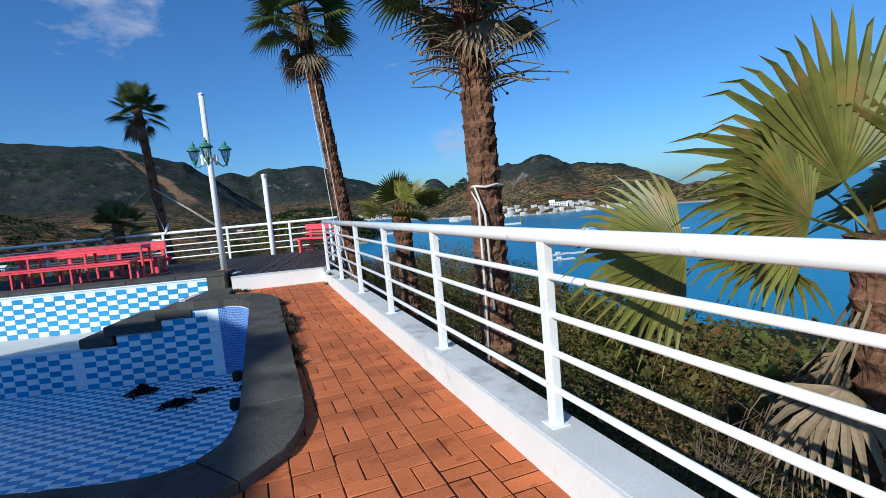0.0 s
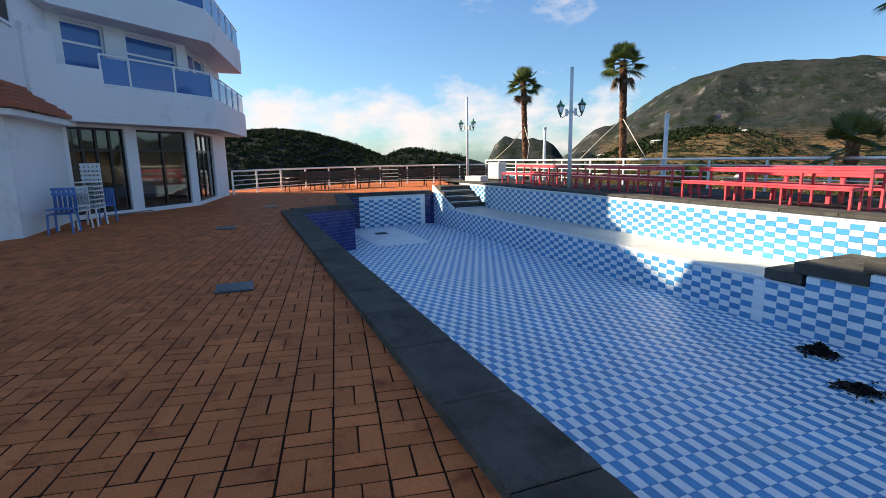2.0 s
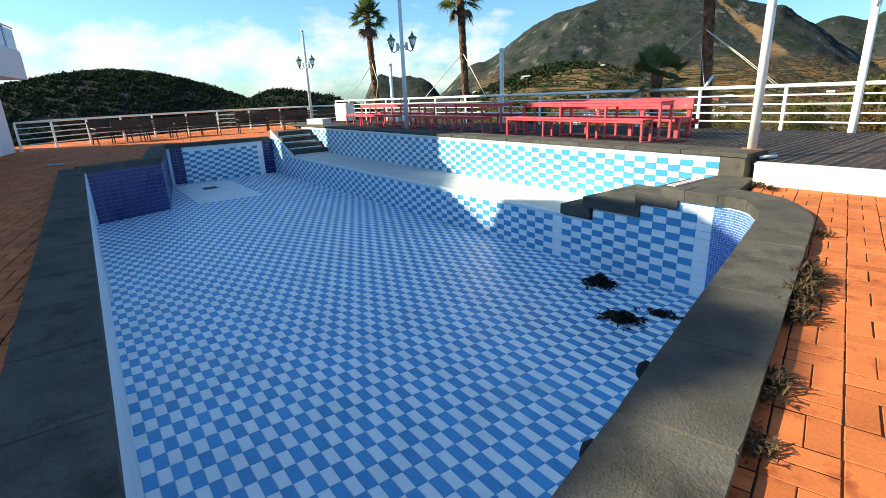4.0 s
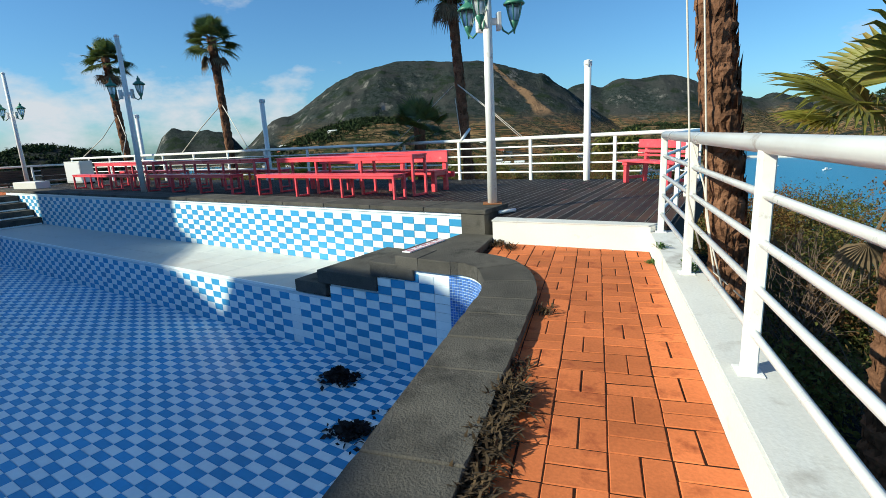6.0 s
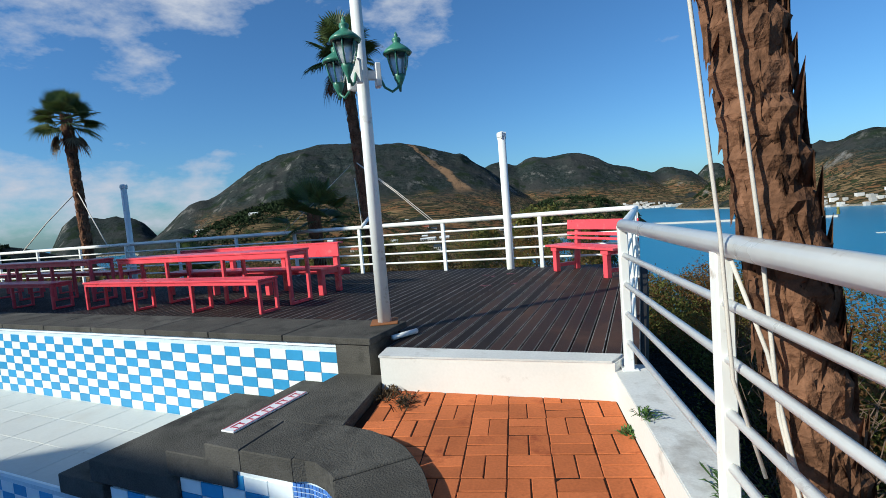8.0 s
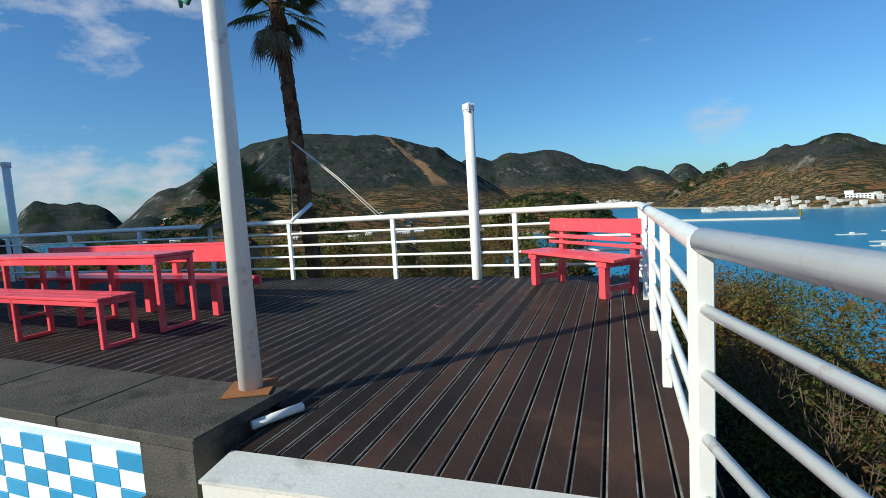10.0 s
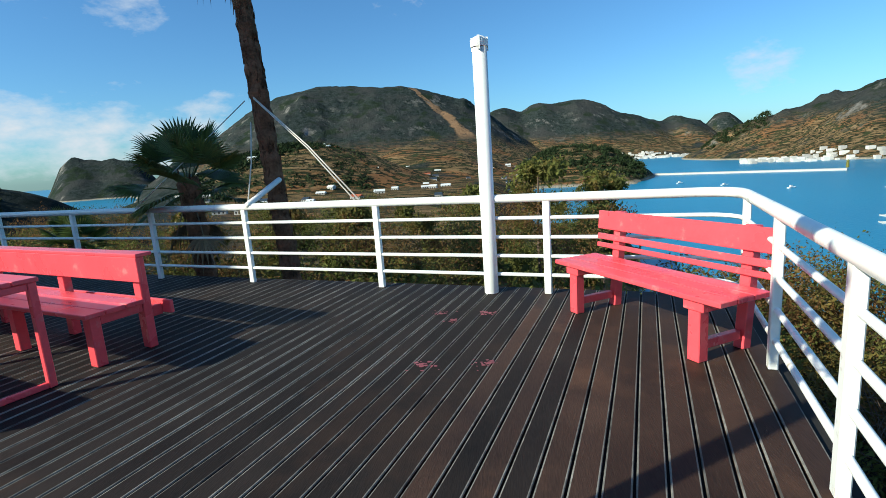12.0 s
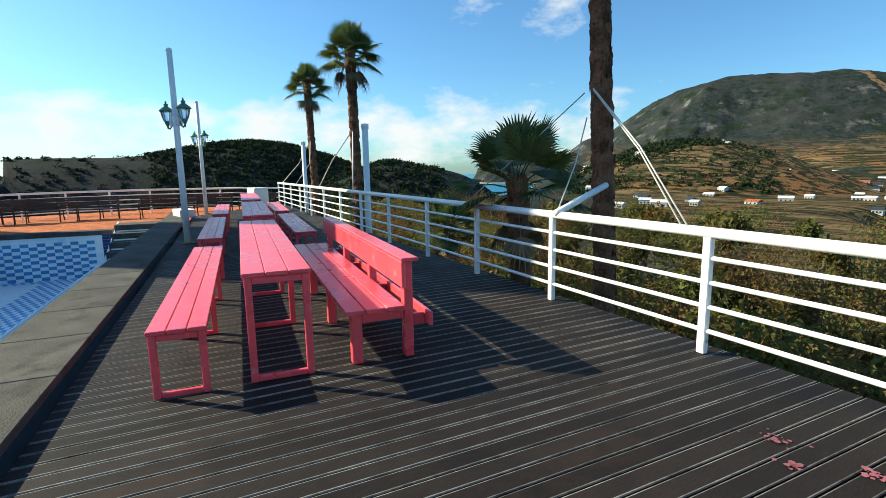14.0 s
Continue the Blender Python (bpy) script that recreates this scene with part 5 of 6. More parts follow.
def land_material():
    m = bpy.data.materials.new("wooded_hills_and_fields")
    m.use_nodes = True
    n, l = m.node_tree.nodes, m.node_tree.links
    b = n["Principled BSDF"]
    b.inputs["Roughness"].default_value, b.inputs["Specular IOR Level"].default_value = 1.0, 0.05
    geo = n.new("ShaderNodeNewGeometry")
    sep = n.new("ShaderNodeSeparateXYZ")
    l.new(geo.outputs["Position"], sep.inputs[0])

    def noise_tex(scale, detail=6, rough=0.6, stretch=None):
        t = n.new("ShaderNodeTexNoise")
        t.inputs["Scale"].default_value, t.inputs["Detail"].default_value, t.inputs["Roughness"].default_value = scale, detail, rough
        if stretch:
            mp = n.new("ShaderNodeMapping")
            mp.inputs["Scale"].default_value = stretch
            l.new(geo.outputs["Position"], mp.inputs[0])
            l.new(mp.outputs[0], t.inputs["Vector"])
        else:
            l.new(geo.outputs["Position"], t.inputs["Vector"])
        return t.outputs["Fac"]

    def rng(v, a, c, d=0.0, e=1.0):
        k = n.new("ShaderNodeMapRange")
        l.new(v, k.inputs[0])
        for i, x in enumerate((a, c, d, e)):
            k.inputs[i + 1].default_value = x
        return k.outputs[0]

    def mul(a, c):
        k = n.new("ShaderNodeMath")
        k.operation = "MULTIPLY"
        l.new(a, k.inputs[0])
        l.new(c, k.inputs[1])
        return k.outputs[0]

    def mix(f, a, c):
        k = n.new("ShaderNodeMix")
        k.data_type = "RGBA"
        l.new(f, k.inputs[0])
        for i, v in ((6, a), (7, c)):
            if isinstance(v, tuple):
                k.inputs[i].default_value = (*v, 1)
            else:
                l.new(v, k.inputs[i])
        return k.outputs[2]

    wood = mix(rng(noise_tex(0.06, 9, 0.8), 0.38, 0.62), (0.008, 0.015, 0.012), (0.046, 0.056, 0.054))
    wood = mix(rng(noise_tex(0.0065, 6), 0.44, 0.60), wood, (0.044, 0.046, 0.044))
    wood = mix(rng(noise_tex(0.012, 6), 0.54, 0.62), wood, (0.020, 0.030, 0.018))
    # terraced fields: long strips lying across the valley, with dark banks and hedges between
    strips = noise_tex(0.05, 5, 0.6, (0.16, 1.0, 2.2))
    field = mix(rng(strips, 0.36, 0.62), (0.085, 0.062, 0.032), (0.27, 0.175, 0.09))
    field = mix(rng(noise_tex(0.018, 4, 0.5, (0.4, 1.0, 1.0)), 0.52, 0.60), field, (0.23, 0.115, 0.052))
    field = mix(rng(noise_tex(0.10, 4, 0.6, (0.13, 1.0, 3.0)), 0.49, 0.54), field, (0.026, 0.028, 0.015))
    field = mix(rng(noise_tex(0.055, 5), 0.54, 0.60), field, (0.040, 0.050, 0.022))
    east = n.new("ShaderNodeMath")           # the western slopes and the headland are all wooded
    east.operation = "MULTIPLY_ADD"
    l.new(sep.outputs[1], east.inputs[0])
    east.inputs[1].default_value = 0.70
    l.new(sep.outputs[0], east.inputs[2])
    farmed = rng(east.outputs[0], 0.0, 60.0)
    low = mul(rng(sep.outputs[2], 5.0, 72.0, 1.0, 0.0), farmed)
    f = mul(rng(noise_tex(0.0075, 6), 0.33, 0.42), low)
    col = mix(f, wood, field)
    high_field = mul(rng(noise_tex(0.0050, 6), 0.55, 0.59), mul(rng(sep.outputs[2], 30.0, 90.0, 1.0, 0.0), farmed))
    col = mix(high_field, col, field)

    def calc(op, *args):
        k = n.new("ShaderNodeMath")
        k.operation = op
        for i, v in enumerate(args):
            if isinstance(v, (int, float)):
                k.inputs[i].default_value = v
            else:
                l.new(v, k.inputs[i])
        return k.outputs[0]

    # a bare earth track runs down the big hill's spur
    bearing = calc("MULTIPLY", calc("ARCTAN2", calc("MULTIPLY", sep.outputs[0], -1.0), sep.outputs[1]), 57.3)
    run = calc("MULTIPLY_ADD", sep.outputs[2], 0.0265, 4.0)
    run = calc("ADD", run, calc("MULTIPLY_ADD", noise_tex(0.012, 5), 2.2, -1.1))
    off = calc("ABSOLUTE", calc("SUBTRACT", bearing, run))
    wide = calc("DIVIDE", off, rng(sep.outputs[2], 60.0, 260.0, 0.85, 0.26))
    track = mul(mul(rng(wide, 0.7, 1.15, 1.0, 0.0), rng(noise_tex(0.03, 5), 0.32, 0.44)), rng(sep.outputs[2], 50.0, 75.0))
    col = mix(track, col, (0.27, 0.16, 0.088))
    nsep = n.new("ShaderNodeSeparateXYZ")
    l.new(geo.outputs["Normal"], nsep.inputs[0])
    rock = mul(rng(nsep.outputs[2], 0.90, 0.78), rng(noise_tex(0.02, 8, 0.7, (1, 1, 0.35)), 0.55, 0.66))
    col = mix(rock, col, (0.20, 0.185, 0.17))
    shore = rng(sep.outputs[2], SEA + 5.0, SEA + 2.0)
    col = mix(shore, col, (0.33, 0.29, 0.23))
    l.new(col, b.inputs["Base Color"])
    bp = n.new("ShaderNodeBump")
    bp.inputs["Strength"].default_value, bp.inputs["Distance"].default_value = 1.0, 10.0
    l.new(noise_tex(0.04, 9, 0.75), bp.inputs["Height"])
    l.new(bp.outputs[0], b.inputs["Normal"])
    return m


me = bpy.data.meshes.new("ground")
me.from_pydata(verts.tolist(), [], faces.tolist())
me.materials.append(land_material())
me.polygons.foreach_set("use_smooth", [True] * len(me.polygons))
tagged(new("ground", me), "wooded hills, dry fields and steep bank below the terrace", "ground", kind="structure")

# sea
m = bpy.data.materials.new("sea_water")
m.use_nodes = True
n, l = m.node_tree.nodes, m.node_tree.links
b = n["Principled BSDF"]
b.inputs["Roughness"].default_value, b.inputs["Specular IOR Level"].default_value = 0.30, 0.22
geo = n.new("ShaderNodeNewGeometry")
t1 = n.new("ShaderNodeTexNoise")
t1.inputs["Scale"].default_value, t1.inputs["Detail"].default_value = 0.004, 5
l.new(geo.outputs["Position"], t1.inputs["Vector"])
mx = n.new("ShaderNodeMix")
mx.data_type = "RGBA"
l.new(t1.outputs["Fac"], mx.inputs[0])
mx.inputs[6].default_value, mx.inputs[7].default_value = (0.010, 0.15, 0.29, 1), (0.016, 0.22, 0.36, 1)
l.new(mx.outputs[2], b.inputs["Base Color"])
t2 = n.new("ShaderNodeTexNoise")
t2.inputs["Scale"].default_value, t2.inputs["Detail"].default_value = 0.35, 4
l.new(geo.outputs["Position"], t2.inputs["Vector"])
bp = n.new("ShaderNodeBump")
bp.inputs["Strength"].default_value, bp.inputs["Distance"].default_value = 0.5, 0.6
l.new(t2.outputs["Fac"], bp.inputs["Height"])
l.new(bp.outputs[0], b.inputs["Normal"])
bm = bmesh.new()
ring0 = [bm.verts.new((math.cos(2 * math.pi * k / 64) * 40000, math.sin(2 * math.pi * k / 64) * 40000, SEA)) for k in range(64)]
bm.faces.new(ring0)
solid("sea", bm, m, "calm blue sea in the bay", "water")


# ---- scrub, bushes and trees on the bank ----
def leaf_cloud(name, centres, radii, per, leaf, mat, label, seed, parent=None, flat=0.7):
    """Small leaves scattered through many clumps, as one mesh."""
    rs = np.random.RandomState(seed)
    c = np.repeat(np.asarray(centres), per, axis=0)
    r = np.repeat(np.asarray(radii), per)
    n_ = len(c)
    d = rs.normal(size=(n_, 3))
    d /= np.linalg.norm(d, axis=1)[:, None]
    lump = 0.75 + 0.35 * np.sin(d[:, 0] * 5 + r * 9) * np.sin(d[:, 1] * 6 + r * 7)
    q = r * (rs.uniform(0.35, 1.0, n_) ** 0.5) * lump
    p = c + d * q[:, None] * np.array([1, 1, flat])
    a = rs.normal(size=(n_, 3))
    a /= np.linalg.norm(a, axis=1)[:, None]
    e = np.cross(a, d + rs.normal(size=(n_, 3)) * 0.6)
    e /= np.linalg.norm(e, axis=1)[:, None] + 1e-9
    s = (np.repeat(np.broadcast_to(leaf, len(centres)), per) * rs.uniform(0.6, 1.4, n_))[:, None]
    v = np.stack([p + a * s, p + e * s * 0.45, p - a * s, p - e * s * 0.45 + d * s * 0.25], 1).reshape(-1, 3)
    k = np.arange(n_)[:, None] * 4
    f = np.concatenate([k + [0, 1, 2], k + [0, 2, 3]])
    me = bpy.data.meshes.new(name)
    me.from_pydata(v.tolist(), [], f.tolist())
    me.materials.append(M[mat])
    ob = new(name, me)
    if parent:
        ob.parent = parent
    return ob


def ground_z(x, y):
    r, az = np.hypot(x, y), np.degrees(np.arctan2(-x, y))
    z = land(az, r)
    return site_drop(x, y, z)


rs = np.random.RandomState(11)


def bank_points(n_, d0, d1):
    """Random points outside the railings, between two distances from them."""
    out = []
    while len(out) < n_:
        if rs.rand() < 0.5:
            y = rs.uniform(-14, 6)
            x = 0.6 + (d0 + (d1 - d0) * rs.rand() ** 1.3)
            if y > 0:
                x += y * 0.25
        else:
            x = rs.uniform(-30, 6)
            y = 5.8 - 0.236 * x + d0 + (d1 - d0) * rs.rand() ** 1.3
        out.append((x, y))
    return np.array(out)


for nm, n_, d0, d1, rad, per, leaf, mat, lab, sd in (
        ("undergrowth", 900, 0.35, 5.5, (0.35, 0.75), 170, 0.031, "bush", "dense green and yellow undergrowth on the bank", 1),
        ("undergrowth", 480, 0.9, 8.0, (0.35, 0.75), 150, 0.033, "bush2", "russet autumn scrub on the bank", 2),
        ("undergrowth", 1300, 5.0, 26.0, (0.8, 1.7), 110, 0.11, "bush", "dense green undergrowth further down the bank", 3),
        ("undergrowth", 620, 6.0, 26.0, (0.8, 1.6), 110, 0.11, "bush2", "russet scrub further down the bank", 4),
        ("woodland", 900, 22.0, 130.0, (1.6, 3.6), 110, 0.33, "bush", "mixed woodland below the terrace", 5)):
    pts_ = bank_points(n_, d0, d1)
    rad_ = rs.uniform(*rad, n_)
    z_ = ground_z(pts_[:, 0], pts_[:, 1]) + rad_ * 0.45
    tagged(leaf_cloud(nm, np.column_stack([pts_, z_]), rad_, per, leaf, mat, lab, sd), lab, "bushes", kind="stuff")
tall = [(rs.uniform(2.2, 7.0), rs.uniform(1.5, 12.0), rs.uniform(-1.35, -0.35)) for _ in range(150)] + [(rs.uniform(2.4, 7.0), rs.uniform(-12, 1.5), rs.uniform(-1.9, -1.0)) for _ in range(70)] + [(x, 7.6 - 0.236 * x + rs.uniform(0, 13), rs.uniform(-0.9, 0.55)) for x in rs.uniform(-26, 2, 260)]
tall = np.array([p for p in tall if p[0] > 2.0 + max(0, p[1]) * 0.2 or p[1] > 7.0 - 0.236 * p[0]])
rad_ = rs.uniform(0.5, 0.95, len(tall))
half = len(tall) // 2
sel = rs.permutation(len(tall))
for part_sel, mat, lab in ((sel[:half], "bush", "tall green shrubs rising beside the deck"), (sel[half:], "bush2", "tall russet shrubs rising beside the deck")):
    tagged(leaf_cloud("shrubbery", tall[part_sel] - np.array([0, 0, 0.55]), rad_[part_sel], 420, 0.036, mat, lab, 21 if mat == "bush" else 22, flat=1.0), lab, "bushes", kind="stuff")
# woods on the western hill
aa = np.concatenate([rs.uniform(50, 80, 4200), rs.uniform(80, 98, 300)])
rr_ = rs.uniform(200, 440, len(aa))
px, py = -np.sin(np.radians(aa)) * rr_, np.cos(np.radians(aa)) * rr_
rad_ = rs.uniform(1.6, 3.6, len(aa))
tagged(leaf_cloud("woodland", np.column_stack([px, py, land(aa, rr_) + rad_ * 0.1]), rad_, 44, 0.7, "forest", "", 8), "dark green woodland on the western hill", "trees", kind="stuff")
# woods on the headland and the dark hill
cc = []
for a0, a1, r0, r1, n_ in ((-13, 0, 880, 1120, 420), (17, 36, 700, 1050, 1100), (-24, -18.5, 1800, 1980, 160)):
    cc.append(np.column_stack([rs.uniform(a0, a1, n_), rs.uniform(r0, r1, n_)]))
cc = np.concatenate(cc)
zz = land(cc[:, 0], cc[:, 1])
ok = zz > SEA + 4
cc, zz = cc[ok], zz[ok]
rad_ = rs.uniform(6, 12, len(cc))
tagged(leaf_cloud("woodland", np.column_stack([-np.sin(np.radians(cc[:, 0])) * cc[:, 1], np.cos(np.radians(cc[:, 0])) * cc[:, 1], zz + 2]), rad_, 50, 2.0, "forest", "", 9), "dark evergreen woodland on headland and hill", "trees", kind="stuff")


def tree(az, r, top_el, width, seed, label):
    rnd = random.Random(seed)
    ex, ey, ez = -0.5, 1.0, 1.7
    x, y = ex - math.sin(radians(az)) * r, ey + math.cos(radians(az)) * r
    zt = ez + r * math.tan(radians(top_el))
    zb = float(ground_z(np.array([x]), np.array([y]))[0]) - 0.3
    t = thing("tree", label, "tree", at=(x, y, zb))
    h = zt - zb
    bm = bmesh.new()
    tube(bm, [(0, 0, 0), (0.1, 0, h * 0.3), (0.0, 0.1, h * 0.6), (0.1, 0, h * 0.9)], 0.16, 8, 0.04)
    part("trunk", bm, M["twig"], t)
    cs, rd_ = [], []
    for i in range(24):
        k = rnd.uniform(0.35, 1.0)
        a = rnd.uniform(0, 6.28)
        q = width * (1.05 - 0.75 * k) * rnd.uniform(0.4, 1.0)
        c = (math.cos(a) * q, math.sin(a) * q, h * k - 0.5)
        cs.append(c)
        rd_.append(width * rnd.uniform(0.28, 0.45) * (1.2 - 0.5 * k))
        bm = bmesh.new()
        tube(bm, [(0, 0, h * k * 0.7), (c[0] * 0.5, c[1] * 0.5, h * k * 0.82), c], 0.05, 5, 0.015)
        if i < 6:
            part("limb", bm, M["twig"], t)
        else:
            bm.free()
    ob = leaf_cloud("crown", cs, rd_, 300, 0.15, "bush", "", seed, t, 0.8)
    ob["label"] = "uneven crown of small green and yellow leaves"


for a, r, el, w, sd in ((-9, 34, -2.0, 3.6, 1), (-2.0, 30, -0.4, 4.2, 2), (5, 26, -3.0, 2.6, 3), (12, 24, -4.2, 2.4, 4), (20, 20, -4.0, 2.2, 5), (27, 26, -3.0, 2.6, 6), (36, 28, -3.4, 2.4, 7), (46, 34, -3.4, 3.0, 8), (54, 40, -2.4, 3.2, 9)):
    tree(a, r, el, w, 60 + sd, "autumn tree with green and yellow foliage below the deck")
# bare twiggy shrubs by the railing
rnd = random.Random(77)
for x, y in ((1.6, 0.6), (2.2, 1.8), (1.9, -1.2), (2.6, 3.4), (1.4, -4.6), (1.9, -7.6), (3.0, 5.2)):
    zb = float(ground_z(np.array([x]), np.array([y]))[0])
    t = thing("bare_shrub", "leafless brown shrub on the bank behind the railing", "shrub", "bare shrubs", (x, y, zb))
    bm = bmesh.new()
    for i in range(26):
        p = Vector((rnd.uniform(-.15, .15), rnd.uniform(-.15, .15), 0))
        d = Vector((rnd.uniform(-.6, .6), rnd.uniform(-.6, .6), 1)).normalized()
        q = p + d * rnd.uniform(0.8, 1.7)
        tube(bm, [p, (p + q) / 2 + Vector((rnd.uniform(-.08, .08), rnd.uniform(-.08, .08), 0)), q], 0.008, 4, 0.003)
        for k in range(4):
            s = p + (q - p) * rnd.uniform(0.4, 0.95)
            e = s + Vector((rnd.uniform(-1, 1), rnd.uniform(-1, 1), rnd.uniform(0, 1))).normalized() * rnd.uniform(0.15, 0.4)
            tube(bm, [s, e], 0.004, 3, 0.002)
    tagged(part("branchwork", bm, M["twig"], t), kind="stuff")


# ---- houses, breakwater, rafts ----
def at_az(az, r):
    return -math.sin(radians(az)) * r, math.cos(radians(az)) * r


def house(az, r, w, d, h, rz, roof="roof", label="small white village house in the valley"):
    x, y = at_az(az, r)
    z = float(land(np.array([az]), np.array([float(r)]))[0]) - 1.0
    t = thing("house", label, "house", "village houses", (x, y, z), rz)
    bm = bmesh.new()
    box(bm, -w / 2, w / 2, -d / 2, d / 2, 0, h + 1)
    wl_ = part("wall", bm, M["house_wall"], t)
    bm = bmesh.new()
    o = 0.4
    v = [bm.verts.new(c) for c in ((-w / 2 - o, -d / 2 - o, h + 1.001), (w / 2 + o, -d / 2 - o, h + 1.001), (w / 2 + o, d / 2 + o, h + 1.001), (-w / 2 - o, d / 2 + o, h + 1.001), (-w / 2 - o, 0, h + 1 + d * 0.28), (w / 2 + o, 0, h + 1 + d * 0.28))]
    for f in ((0, 1, 5, 4), (2, 3, 4, 5), (0, 4, 3), (1, 2, 5), (0, 3, 2, 1)):
        bm.faces.new([v[i] for i in f])
    part("roof", bm, M[roof], t)
    for k in (-0.3, 0.0, 0.3):
        bm = bmesh.new()
        box(bm, w * k - 0.7, w * k + 0.7, -d / 2 - 0.05, -d / 2 - 0.01, 2.0, 3.6)
        part("window", bm, M["frame_dark"], wl_)


rnd = random.Random(31)
for i in range(54):
    a, r = rnd.uniform(-2, 24), rnd.uniform(480, 1350)
    if float(land(np.array([a]), np.array([r]))[0]) < SEA + 6:
        continue
    house(a, r, rnd.uniform(7, 13), rnd.uniform(6, 9), rnd.uniform(2.5, 4.5), rnd.uniform(-25, 25), rnd.choice(["roof", "box_grey", "hatch", "box_grey"]))
for i in range(14):
    a, r = rnd.uniform(26, 38), rnd.uniform(420, 900)
    house(a, r, rnd.uniform(8, 14), rnd.uniform(7, 9), rnd.uniform(3, 5), rnd.uniform(-25, 25), rnd.choice(["roof", "box_grey", "hatch"]))
v_, f_ = [], []
for i in range(620):
    if i < 400:
        a, r = rnd.uniform(-19, 1), rnd.uniform(2160, 2420)
    else:
        a, r = rnd.uniform(-42, -22), rnd.uniform(1330, 1480)
    x, y = at_az(a, r)
    z = float(land(np.array([a]), np.array([r]))[0])
    if z > SEA + 22:
        continue
    z = max(SEA + 1, z) - 2
    w, d, h = rnd.uniform(6, 16), rnd.uniform(6, 11), rnd.uniform(4, 10)
    b0_ = len(v_)
    v_ += [(x + dx * w / 2, y + dy * d / 2, z + dz * h) for dz in (0, 1) for dx, dy in ((-1, -1), (1, -1), (1, 1), (-1, 1))]
    f_ += [(b0_, b0_ + 1, b0_ + 5, b0_ + 4), (b0_ + 1, b0_ + 2, b0_ + 6, b0_ + 5), (b0_ + 2, b0_ + 3, b0_ + 7, b0_ + 6), (b0_ + 3, b0_, b0_ + 4, b0_ + 7), (b0_ + 4, b0_ + 5, b0_ + 6, b0_ + 7)]
me = bpy.data.meshes.new("town")
me.from_pydata(v_, [], f_)
me.materials.append(M["house_wall"])
tagged(new("town", me), "distant pale harbour town along the shore", "town", kind="stuff")

x, y = at_az(-34.2, 1400)
t = thing("waterfront_building", "large white multi-storey building on the far shore", "building", at=(x, y, SEA + 1), rz=-34)
bm = bmesh.new()
box(bm, -24, 24, -9, 9, 0, 26)
box(bm, -26, -10, -8.5, 8.5, 26, 33)
wb = part("wall", bm, M["render_w"], t)
for i in range(5):
    for k in range(7):
        bm = bmesh.new()
        box(bm, -21 + k * 6, -17.5 + k * 6, -9.2, -9.02, 3 + i * 4.7, 5.4 + i * 4.7)
        part("window", bm, M["frame_dark"], wb)
t = thing("breakwater", "long pale concrete breakwater across the bay", "breakwater")
bm = bmesh.new()
p, q = at_az(-13.0, 1060), at_az(-30.0, 1000)
d = (Vector(q) - Vector(p)).normalized()
n2 = Vector((-d.y, d.x)) * 7
prism(bm, [tuple(Vector(p) - n2), tuple(Vector(q) - n2), tuple(Vector(q) + n2), tuple(Vector(p) + n2)][::-1], SEA - 2, SEA + 3)
bmesh.ops.recalc_face_normals(bm, faces=bm.faces)
part("mole", bm, M["house_wall"], t)
bm = bmesh.new()
lathe(bm, [(2.2, 0), (1.8, 9), (2.4, 9.5), (1.2, 12)], 10, (q[0], q[1], SEA + 4))
part("beacon", bm, M["frond_y"], t, "small yellow beacon at the breakwater's end")
for i in range(26):
    a, r = rnd.uniform(-47, -33), rnd.uniform(430, 760)
    x, y = at_az(a, r)
    t = thing("fish_raft", "floating fish farm raft in the bay", "raft", "fish farm rafts", (x, y, SEA), rnd.uniform(-15, 15))
    bm = bmesh.new()
    L, Wd = rnd.uniform(18, 40), rnd.uniform(6, 10)
    for k in range(8):
        box(bm, -L / 2 + k * L / 7.2 - 0.5, -L / 2 + k * L / 7.2 + 0.5, -Wd / 2, Wd / 2, -0.2, 0.7)
    for y0 in (-Wd / 2, -0.4, Wd / 2 - 0.9):
        box(bm, -L / 2, L / 2, y0, y0 + 0.9, -0.25, 0.55)
    part("frame", bm, M["shelf"], t)
    bm = bmesh.new()
    bevel_box(bm, -2, 2, -1.5, 1.5, 0.71, 2.8, 0.2)
    part("hut", bm, M["box_grey"], t)
for a, r in ((-44.3, 235), (-20.5, 760), (-16.5, 820), (-26, 700)):
    x, y = at_az(a, r)
    t = thing("boat", "small white fishing boat on the bay", "boat", "boats", (x, y, SEA - 0.2), 25)
    bm = bmesh.new()
    v0 = [bm.verts.new(c) for c in ((-5, -1.3, 0), (3, -1.3, 0), (5.5, 0, 0.2), (3, 1.3, 0), (-5, 1.3, 0))]
    v1 = [bm.verts.new(c) for c in ((-5.3, -1.7, 1.3), (3.4, -1.7, 1.5), (6.6, 0, 2.0), (3.4, 1.7, 1.5), (-5.3, 1.7, 1.3))]
    for k in range(5):
        bm.faces.new((v0[k], v0[(k + 1) % 5], v1[(k + 1) % 5], v1[k]))
    bm.faces.new(v1)
    bm.faces.new(v0[::-1])
    part("hull", bm, M["frame_white"], t)
    bm = bmesh.new()
    bevel_box(bm, -2.5, 0.5, -1.0, 1.0, 1.45, 3.4, 0.15)
    part("cabin", bm, M["box_grey"], t)


